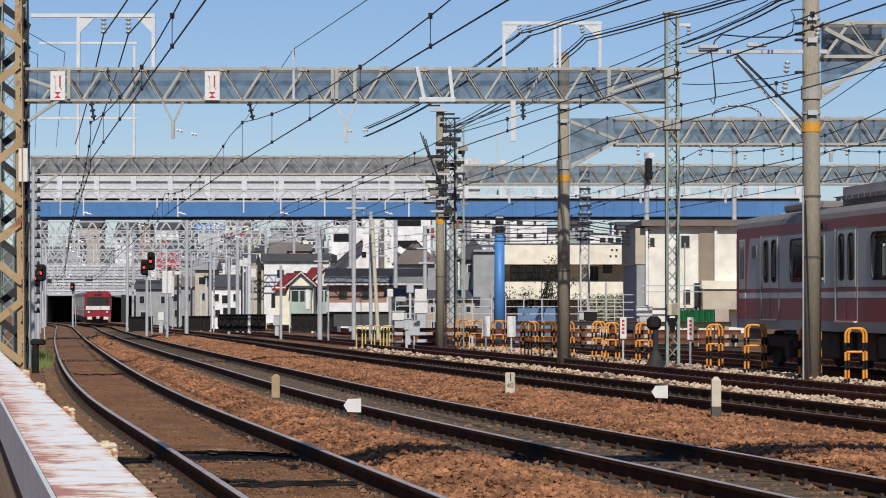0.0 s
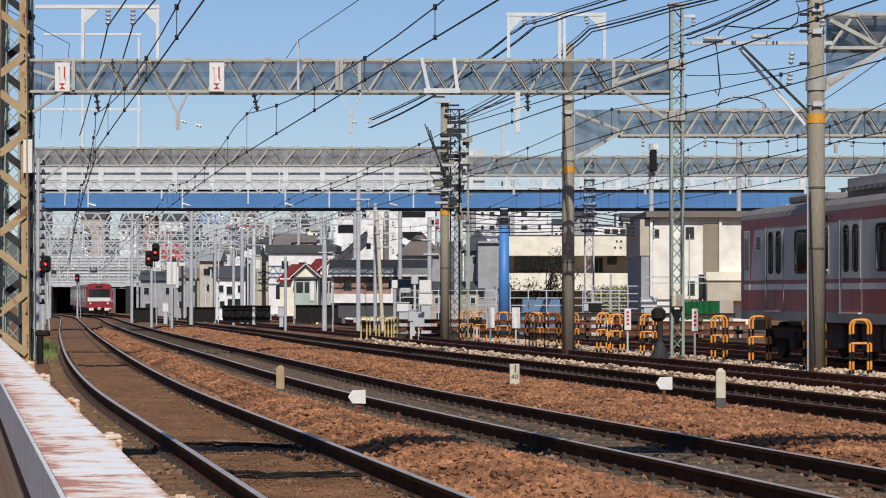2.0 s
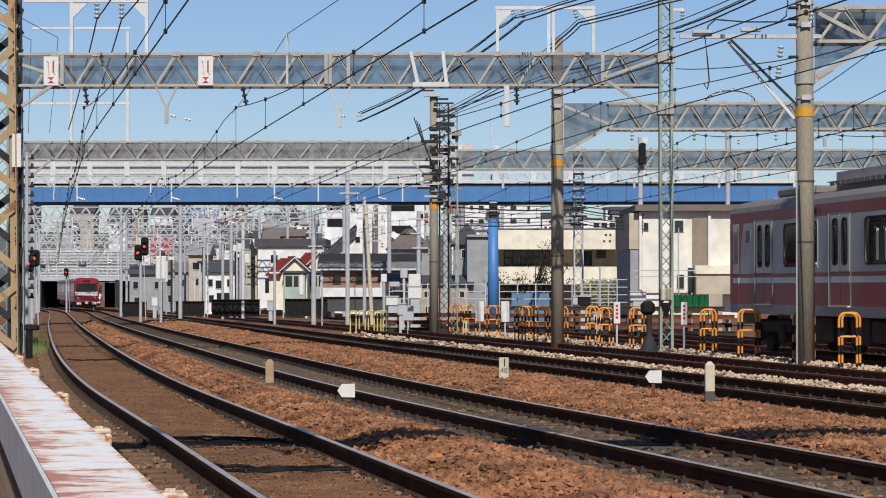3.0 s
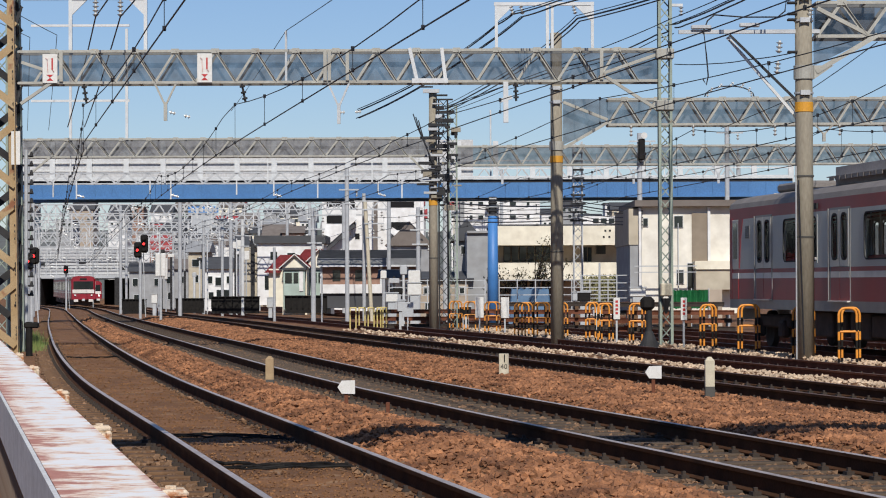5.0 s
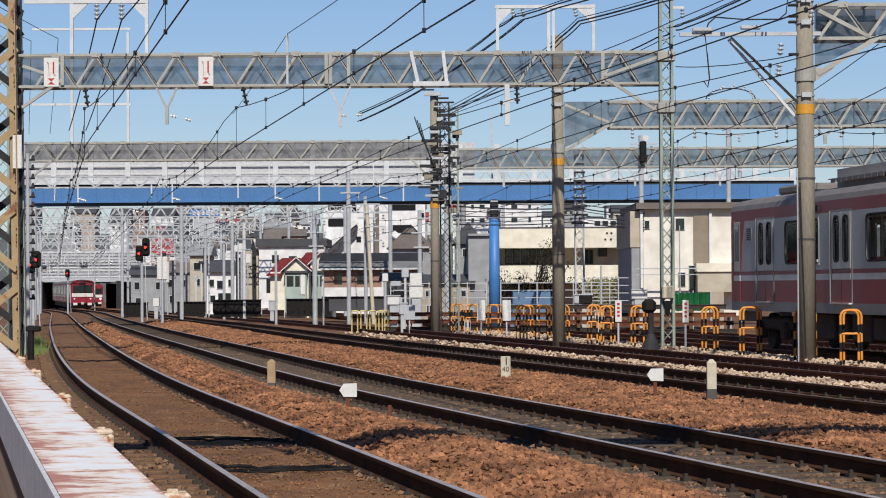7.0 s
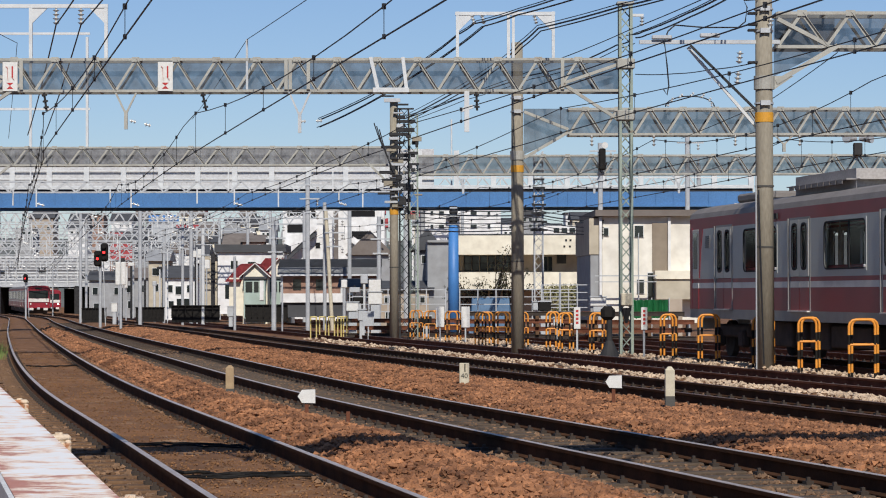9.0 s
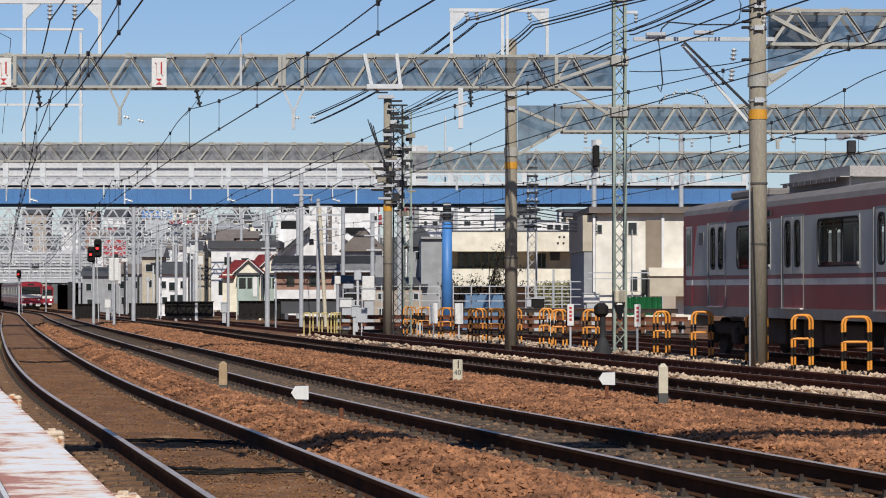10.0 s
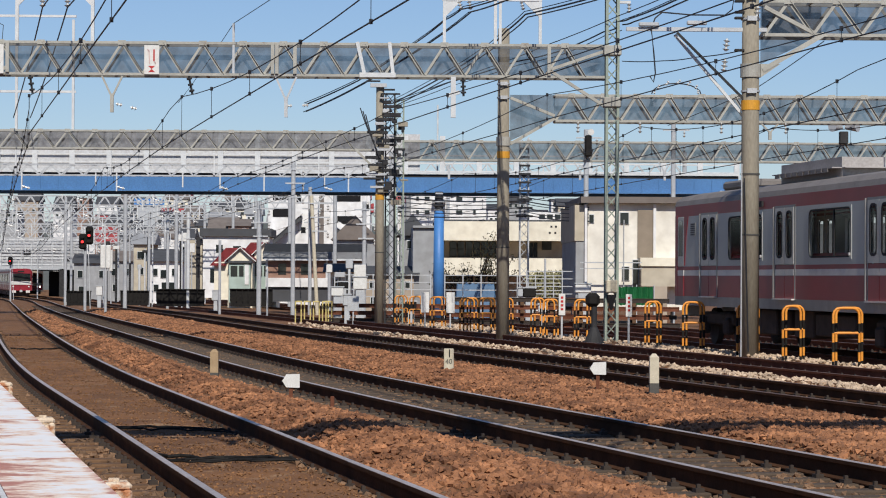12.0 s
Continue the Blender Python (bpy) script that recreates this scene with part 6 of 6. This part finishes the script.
def hillside():
    """The town that climbs the rise beyond the yard."""
    rng = random.Random(21)
    tones = ["white", "white", "white", "cream", "grey", "tan", "beige", "brown", "teal"]
    roofs = ["roof", "roof", "roof", "shed", "shed", "red", "grey"]
    words = {"white": "white town house on the rise", "cream": "cream town house on the rise", "grey": "grey town block on the rise", "tan": "tan town house on the rise", "beige": "beige town house on the rise", "brown": "brown-boarded town house on the rise", "teal": "pale green town house on the rise"}
    rows = ((345, 470, 18), (385, 452, 17), (430, 432, 16), (480, 415, 15), (540, 402, 13), (620, 393, 12))
    for d, y, n in rows:
        for i in range(n):
            px0 = 40 + (620 if d < 480 else 1150) * (i + rng.uniform(-0.15, 0.15)) / n
            if d < 440 and px0 < 250:
                px0 += 240
            w = rng.uniform(26, 52) * (345 / d) ** 0.5
            y0 = y + rng.uniform(-8, 10)
            tone = rng.choice(tones)
            wins = []
            for r in range(2):
                for c in range(3):
                    a = px0 + w * (0.12 + 0.29 * c)
                    if rng.random() < 0.75:
                        wins.append((a, a + w * 0.17, y0 + 4 + 11 * r, y0 + 10 + 11 * r))
            house(px0, px0 + w, y0, 560, d + rng.uniform(-8, 8), 9, tone, rng.choice(["flat", "side", "side", "side", "front"]), rng.choice(roofs), wins, words[tone], rise=rng.uniform(1.0, 2.4))
    t = thing("blue_sign", "long blue roof sign with pale unreadable marks", "sign", (-37.21, 400, 12))
    box_px(t, "board", M["blue_post"], 345, 398, 397, 409, 400, 0.3)
    box_px(t, "frame", M["grey_steel"], 350, 393, 409, 600, 400.4, 0.3)
    for i in range(6):
        box_px(t, "mark", M["white"], 350 + i * 8, 355 + i * 8, 400, 406, 399.9, 0.1)
    # wooded rise that closes the view
    bm = B()
    cols = 60
    top = []
    low = []
    for i in range(cols + 1):
        x = -400 + 900 * i / cols
        top.append(bm.verts.new((x, 760, 18 + 4 * noise.noise((i * 0.4, 0, 0)))))
        low.append(bm.verts.new((x, 640, -3)))
    for i in range(cols):
        bm.faces.new((low[i], low[i + 1], top[i + 1], top[i]))
    tagged(part("far_rise", bm, mat("rise", (0.10, 0.115, 0.10), (0.16, 0.165, 0.16), 0.9, scale=0.05, fine=0.4)), "distant grey-green rise closing the view", "hill", kind="structure")


def far_crossing():
    """A low overbridge with a ribbed pale building on it: the tracks run into its shade."""
    d = 390.0
    t = thing("overbridge_station", "low dark overbridge carrying a pale ribbed station building", "building", (-51.2, d, 2))
    x0, x1 = -65.2, -27.5
    part("deck", box(B(), ((x0 + x1) / 2, d + 12.5, 2.81), (x1 - x0, 25, 0.6)), M["grey_steel"], t, "pale deck edge")
    part("upper_wall", box(B(), ((x0 + x1) / 2, d + 10, 5.18), (x1 - x0 - 2, 18, 4.2)), M["panel"], t, "pale ribbed cladding")
    for i in range(9):
        z = 3.25 + i * 0.475
        part("cladding_rib", box(B(), ((x0 + x1) / 2, d + 0.9, z), (x1 - x0 - 2, 0.3, 0.08)), M["station"] if i % 3 == 1 else M["white_steel"], t)
    for i in range(23):
        x = x0 + 1.4 + (x1 - x0 - 2.8) * i / 22
        part("wall_post", box(B(), (x, d + 0.6, 5.0), (0.14, 0.12, 3.75)), M["grey_steel"] if i % 3 else M["white_steel"], t)
        if i % 4 == 1:
            # no real recess: the dark colour gives the opening's shade
            part("opening", box(B(), (x + 0.8, d + 0.85, 4.1 + 0.5 * (i % 3)), (1.1, 0.2, 0.6)), M["dark_steel"], t, "flat dark block painting in the shade of an opening")
    for px0, px1 in ((62, 84), (214, 222), (268, 274), (330, 336), (392, 398)):
        box_px(t, "pier", M["dark_steel"], px0, px1, 522, 590, d, 25, "dark pier")
    # black blocks put the shade under the deck into their colour
    box_px(t, "underpass_shade", M["ink_and_shade"], 84, 122, 524, 590, d + 9, 16.0, "black block painting in the shade under the deck")
    box_px(t, "underpass_shade", M["ink_and_shade"], 196, 214, 526, 590, d + 6, 18)
    part("soffit", box(B(), ((x0 + x1) / 2, d + 12.5, 2.44), (x1 - x0 - 0.5, 24.6, 0.12)), M["dark_steel"], t)


def plate_girders():
    for px0, px1, y0, y1, d in ((228, 270, 561, 580, 190), (323, 372, 560, 578, 178), (386, 470, 557, 579, 168), (516, 590, 556, 578, 158)):
        x0, x1 = (px0 - 784) * d / 4450, (px1 - 784) * d / 4450
        z0, z1 = 1.5 + (535 - y1) * d / 4450, 1.5 + (535 - y0) * d / 4450
        t = thing("plate_girder", "low black steel plate girder beside the tracks", "girder", ((x0 + x1) / 2, d, z0), "black plate girders")
        part("web", box(B(), ((x0 + x1) / 2, d, (z0 + z1) / 2 - 0.15), (x1 - x0, 0.12, z1 - z0 + 0.3)), M["black"], t)
        part("flange", box(B(), ((x0 + x1) / 2, d, z1), (x1 - x0 + 0.1, 0.4, 0.05)), M["black"], t)
        n = 7
        for i in range(n + 1):
            part("stiffener", box(B(), (x0 + (x1 - x0) * i / n, d - 0.12, (z0 + z1) / 2), (0.05, 0.14, z1 - z0)), M["black"], t)


def line_posts():
    """Steel posts of the overhead line, far along."""
    for px, d, y0, w, lean, m in ((225, 200, 395, 0.3, 0, "grey_steel"), (235, 205, 400, 0.26, 0, "grey_steel"), (372, 185, 420, 0.26, 0, "grey_steel"), (405, 175, 410, 0.26, 0, "grey_steel"), (419, 172, 430, 0.2, 0, "grey_steel"), (441, 168, 420, 0.3, 0, "white_steel"), (497, 129, 470, 0.18, 0, "grey_steel"), (566, 128, 400, 0.32, 0, "grey_steel"), (581, 128, 520, 0.12, 0, "grey_steel"), (626, 127, 330, 0.28, 0, "grey_steel"), (656, 128, 375, 0.24, 0, "grey_steel"), (670, 127, 390, 0.24, -12, "cream"), (752, 122, 400, 0.26, 0, "grey_steel"), (296, 215, 485, 0.5, 0, "white"), (305, 216, 488, 0.4, 0, "white"), (318, 235, 440, 0.24, 0, "grey_steel"), (338, 228, 450, 0.22, 0, "grey_steel"), (1145, 120, 270, 0.3, 0, "grey_steel"), (1300, 118, 255, 0.28, 0, "grey_steel"), (1073, 100, 500, 0.1, 0, "grey_steel"), (881, 135, 228, 0.12, 0, "white_steel"), (176, 308, 470, 0.2, 0, "grey_steel")):
        x, z1 = (px - 784) * d / 4450, 1.5 + (535 - y0) * d / 4450
        z0 = fall(d) - 0.3
        w *= 0.8
        if px == 881:
            z0 = 6.85
        if px in (296, 305):
            z0 = 1.5 + (535 - 525) * d / 4450
        t = thing("line_post", "slim pale steel post of the overhead line", "post", (x, d, fall(d)), "overhead line posts")
        part("shaft", rod(B(), (x, d, z0), (x + lean * d / 4450, d, z1), w / 2, n=10), M[m], t)
        if px in (296, 305):
            part("stem", rod(B(), (x, d + 0.1, fall(d) - 0.3), (x, d + 0.1, z0 + 0.3), 0.06, n=8), M["grey_steel"], t)
        elif w > 0.19:
            for k in range(3):
                zz = z1 - 0.4 - 0.7 * k
                if zz > 2:
                    part("arm", beam(B(), (x - 0.5 + 0.1 * k, d - 0.1, zz), (x + 0.75 - 0.15 * k, d - 0.1, zz), 0.07), M["grey_steel"], t)
                    insulator(t, (x + 0.5, d - 0.1, zz - 0.05), (x + 0.5, d - 0.1, zz - 0.35), 0.08, 2)


def thin_posts():
    """A thicket of slim posts and poles along the far yard."""
    rng = random.Random(77)
    for i in range(26):
        px, d = rng.uniform(262, 480), rng.uniform(175, 250)
        if i > 18:
            px, d = rng.uniform(690, 760), rng.uniform(112, 128)
        y0 = rng.uniform(440, 525)
        x, z1 = (px - 784) * d / 4450, 1.5 + (535 - y0) * d / 4450
        t = thing("slim_post", "slim pale post in the far yard", "post", (x, d, fall(d)), "slim yard posts")
        w = rng.uniform(0.05, 0.10)
        m = M[rng.choice(["grey_steel", "white_steel", "white_steel", "dark_steel"])]
        part("shaft", rod(B(), (x, d, fall(d) - 0.3), (x, d, z1), w, n=8), m, t)
        if rng.random() < 0.6:
            part("head", box(B(), (x, d, z1 - 0.2), (rng.uniform(0.25, 0.6), 0.2, rng.uniform(0.2, 0.7)), bevel=0.03), M[rng.choice(["white", "grey_steel", "dark_steel"])], t)


def blue_column():
    d = 125.0
    x = 2.81
    t = thing("blue_column", "bright blue steel column with a dark cable head", "column", (x, d, -0.5))
    part("shaft", rod(B(), (x, d, -0.6), (x, d, 4.84), 0.29, 0.24, n=20), M["blue_post"], t, smooth=True)
    part("head", rod(B(), (x, d, 4.84), (x, d, 5.80), 0.20, n=16), M["dark_steel"], t, "dark cable head")
    for i in range(5):
        z = 4.90 + i * 0.2
        part("cable_clamp", box(B(), (x, d - 0.16, z), (0.62 - 0.06 * i, 0.14, 0.09), bevel=0.02), M["dark_steel"] if i % 2 else M["grey_steel"], t)


def yard_clutter():
    # mesh fences and parked odds and ends beyond the barriers
    rng = random.Random(17)
    for px0, px1, y0, y1, d in ((700, 870, 528, 572, 118), (895, 1120, 528, 574, 116), (1040, 1135, 520, 560, 113)):
        x0, x1 = (px0 - 784) * d / 4450, (px1 - 784) * d / 4450
        z0, z1 = fall(d) - 0.3, 1.5 + (535 - y0) * d / 4450
        t = thing("yard_fence", "grey steel rail fence at the edge of the yard", "fence", (x0, d, z0), "yard fences")
        n = max(3, round((x1 - x0) / 0.9))
        for i in range(n + 1):
            x = x0 + (x1 - x0) * i / n
            part("post", beam(B(), (x, d, z0), (x, d, z1), 0.05), M["grey_steel"], t)
        for k in range(4):
            z = z1 - 0.05 - 0.34 * k
            part("rail", beam(B(), (x0, d, z), (x1, d, z), 0.04), M["grey_steel"], t)
    tarp = mat("blue_sheet", (0.10, 0.20, 0.34), (0.06, 0.14, 0.26), 0.5, scale=2.0)
    t = thing("covered_stack", "low stack under crumpled blue sheeting behind the fence", "stack", (4.48, 120, -0.5))
    bm = B()
    r = bmesh.ops.create_grid(bm, x_segments=24, y_segments=8, size=1.0)
    for v in bm.verts:
        e = 1 - max(abs(v.co.x), abs(v.co.y)) ** 4
        v.co = Vector((4.48 + v.co.x * 1.05, 120.6 + v.co.y * 0.8, -0.5 + 1.7 * min(1, 2.0 * e) + 0.12 * noise.noise(v.co * 4)))
    part("sheet", bm, tarp, t)
    for px, y, w, h, d, m, words in ((705, 560, 0.7, 0.5, 106, "white", "white equipment cabinet"), (722, 575, 0.45, 0.6, 102, "grey_steel", "grey relay cabinet"), (745, 545, 0.8, 0.7, 108, "white", "white equipment cabinet"), (715, 548, 0.6, 0.35, 108.5, "black", "black equipment box"), (1045, 560, 0.7, 0.5, 104, "black", "black equipment box"), (1140, 552, 0.9, 0.5, 106, "white", "white sheeted box"), (1068, 588, 0.4, 0.4, 92, "white", "white equipment cabinet"), (835, 585, 0.6, 0.5, 100, "black", "black equipment box"), (490, 568, 0.5, 0.8, 150, "grey_steel", "grey relay cabinet"), (285, 560, 0.6, 0.9, 185, "white", "white equipment cabinet"), (1030, 560, 0.4, 0.5, 108, "grey_steel", "grey relay cabinet")):
        w, h = w * 0.75, h * 0.75
        x, z = (px - 784) * d / 4450, 1.5 + (535 - y) * d / 4450
        z = max(z, fall(d) + h / 2 - 0.25)
        t = thing("equipment_cabinet", words + " beside the tracks", "cabinet", (x, d, fall(d) - 0.2), "track-side cabinets")
        body = part("body", box(B(), (x, d, z), (w, 0.4, h), bevel=0.03), M[m], t)
        part("lid", box(B(), (x, d, z + h / 2 + 0.02), (w + 0.06, 0.46, 0.05)), M["grey_steel"], body)
        part("stand", box(B(), (x, d, (z - h / 2 + fall(d) - 0.3) / 2), (w * 0.6, 0.3, max(0.06, z - h / 2 - fall(d) + 0.3))), M["grey_steel"], t)


def rail_stacks():
    """Spare rails laid up on bearers behind the barriers."""
    rng = random.Random(9)
    for px0, px1, d, rows in ((690, 900, 104, 3), (900, 1110, 98, 4), (1112, 1300, 92, 4)):
        x0, x1 = (px0 - 784) * d / 4450, (px1 - 784) * d / 4450
        z0 = fall(d) - 0.25
        t = thing("rail_stack", "stack of rusty spare rails on timber bearers", "rail stack", ((x0 + x1) / 2, d, z0), "spare rail stacks")
        for i in range(rows):
            for k in range(3):
                e = rng.uniform(-0.4, 0.4)
                pts = [(x0 + e, d + 0.22 * k, z0 + 0.31 + 0.30 * i), (x1 + e, d + 0.22 * k - 0.5, z0 + 0.31 + 0.30 * i)]
                part("rail", sweep(B(), RAIL, pts), M["old_rail"] if (i + k) % 3 else M["clip"], t)
            for k in range(4):
                x = x0 + (x1 - x0) * (k + 0.5) / 4
                part("bearer", box(B(), (x, d + 0.1, z0 + 0.07 + 0.30 * i), (0.14, 1.1, 0.13)), M["sleeper"], t, "grey timber bearer")


def leaves(bm, centre, radius, count, rng, size):
    for i in range(count):
        v = Vector((rng.gauss(0, 1), rng.gauss(0, 1), rng.gauss(0, 1))).normalized() * radius * rng.random() ** 0.4
        p = Vector(centre) + Vector((v.x, v.y, v.z * 0.75))
        q = Euler((rng.uniform(0, 6.3), rng.uniform(0, 6.3), rng.uniform(0, 6.3))).to_matrix()
        s = size * rng.uniform(0.6, 1.3)
        vs = [bm.verts.new(p + q @ Vector(c)) for c in ((-s, 0, 0), (0, -s * 0.45, s * 0.1), (s, 0, 0), (0, s * 0.45, s * 0.1))]
        bm.faces.new(vs)


def tree(px, d, top, wide, bare, label, seed):
    rng = random.Random(seed)
    x, z0 = (px - 784) * d / 4450, fall(d) - 0.3
    zt = 1.5 + (535 - top) * d / 4450
    t = thing("tree", label, "tree", (x, d, z0), "trees in the yard")
    trunk = B()
    rod(trunk, (x, d, z0), (x, d, z0 + (zt - z0) * 0.55), 0.12, 0.07, n=8)
    crown = B()
    for i in range(9):
        a = rng.uniform(0, 6.3)
        s = Vector((x, d, z0 + (zt - z0) * rng.uniform(0.25, 0.55)))
        e = Vector((x + wide * math.cos(a) * rng.uniform(0.4, 1), d + wide * math.sin(a) * rng.uniform(0.4, 1), z0 + (zt - z0) * rng.uniform(0.6, 1.0)))
        rod(trunk, s, e, 0.045, 0.015, n=6)
        leaves(crown, e, wide * 0.42, bare // 3, rng, 0.08)
        leaves(crown, s.lerp(e, 0.6), wide * 0.35, bare // 6, rng, 0.08)
    part("trunk", trunk, mat("bark", (0.13, 0.10, 0.075), None, 0.9, scale=6), t)
    part("crown", crown, LEAF, t)


LEAF = mat("leaf", (0.20, 0.20, 0.085), (0.28, 0.25, 0.13), 0.7, scale=1.5, fine=20, spread=0.5)


def planting():
    tree(958, 138, 462, 1.5, 90, "thin young tree with sparse olive leaves before the cream building", 2)
    tree(915, 140, 500, 1.3, 110, "low spreading shrub tree before the cream building", 5)
    tree(985, 139, 490, 1.0, 70, "thin shrub tree beside the concrete pole", 6)
    for px, d, w, top, words in ((1088, 128, 1.6, 515, "rounded green hedge behind the yard fence"), (1075, 127, 1.1, 520, "rounded green hedge behind the yard fence")):
        rng = random.Random(px)
        x, z = (px - 784) * d / 4450, 1.5 + (535 - top) * d / 4450
        t = thing("hedge", words, "hedge", (x, d, fall(d)), "hedges")
        bm = B()
        for i in range(7):
            leaves(bm, (x + w * (i / 6 - 0.5) * 1.2, d, z - 0.5), 0.5, 130, rng, 0.08)
        leaves(bm, (x, d, z - 1.0), 0.9, 500, rng, 0.09)
        rod(bm, (x, d, fall(d) - 0.3), (x, d, z - 0.6), 0.05, n=6)
        part("foliage", bm, LEAF, t)
    # weeds beside the first track
    rng = random.Random(31)
    bm = B()
    for i in range(700):
        a, dd = rng.gauss(0, 0.30), rng.uniform(66, 86)
        x = track_x(1, dd) - 1.35 + a * 0.6
        h = rng.uniform(0.08, 0.42)
        z = ground_z(x, dd) - 0.02
        l = rng.uniform(-0.08, 0.08)
        v = [bm.verts.new(p) for p in ((x - 0.012, dd, z), (x + 0.012, dd, z), (x + l, dd + l, z + h))]
        bm.faces.new(v)
    tagged(part("weeds", bm, mat("weed", (0.12, 0.20, 0.04), (0.20, 0.22, 0.07), 0.8, scale=2)), "tuft of fresh green weeds beside the rail", "weeds", kind="stuff")


def unseen_houses():
    """Unseen plain houses added beyond the fence side; they darken the train windows' reflections and close the place.
    """
    for i, (d, h, m) in enumerate(((-6, 7.5, "grey"), (9, 6.5, "tan"), (24, 8, "beige"), (40, 7, "grey"), (57, 8.5, "white"), (75, 7, "tan"), (94, 8, "grey"), (114, 7.5, "beige"))):
        x = -26 - 0.19 * d
        t = thing("unseen_house", "unseen plain house added beyond the fence for the train windows to reflect", "house", (x, d, -0.4), "terrace beyond the fence")
        part("wall", box(B(), (x - 5, d + 7, h / 2 - 0.4), (9, 13.5, h)), WALLS[m], t)
        part("roof", box(B(), (x - 5, d + 7, h - 0.3), (9.7, 14.2, 0.3)), WALLS["roof"], t)
        for k in range(3):
            for z in (1.6, 4.4):
                part("window", box(B(), (x - 0.48, d + 3 + 4 * k, z), (0.08, 1.6, 1.3)), M["glass"], t)


# ---- build ----
build_ground()
for number, steel, reach, words in ((1, "rail", 416, "curving main track on sand-clogged sleepers"), (2, "rail", 416, "curving main track on dark sleepers"), (3, "rail", 416, "main track with black oily rails"), (4, "old_rail", 380, "track with reddish rusty rails"), (5, "old_rail", 300, "storage track under the standing train"), (6, "old_rail", 300, "storage track beyond the standing train")):
    build_track(number, steel, reach, words)
build_stones()
fence()
tower_left()
gantry_front()
gantry_overhead()
poles_and_masts()
wires()
sloping_cables()
bridge()
signals()
standing_train()
trackside()
TRAIN_GOING = far_train("bright red commuter train with a white band, drawing away", 4)
TRAIN_BEYOND = far_train("bright red commuter train with white band under the overbridge", 3)
for side in (-0.95, 0.95):
    part("lit_lamp", rod(B(), (side, -0.31, 1.42), (side, -0.36, 1.42), 0.12, n=12), LAMP_WHITE, TRAIN_BEYOND, "lit white head lamp")
cream_building()
white_block()
beige_building()
left_houses()
hillside()
far_crossing()
plate_girders()
line_posts()
thin_posts()
blue_column()
yard_clutter()
rail_stacks()
planting()
unseen_houses()
motions()
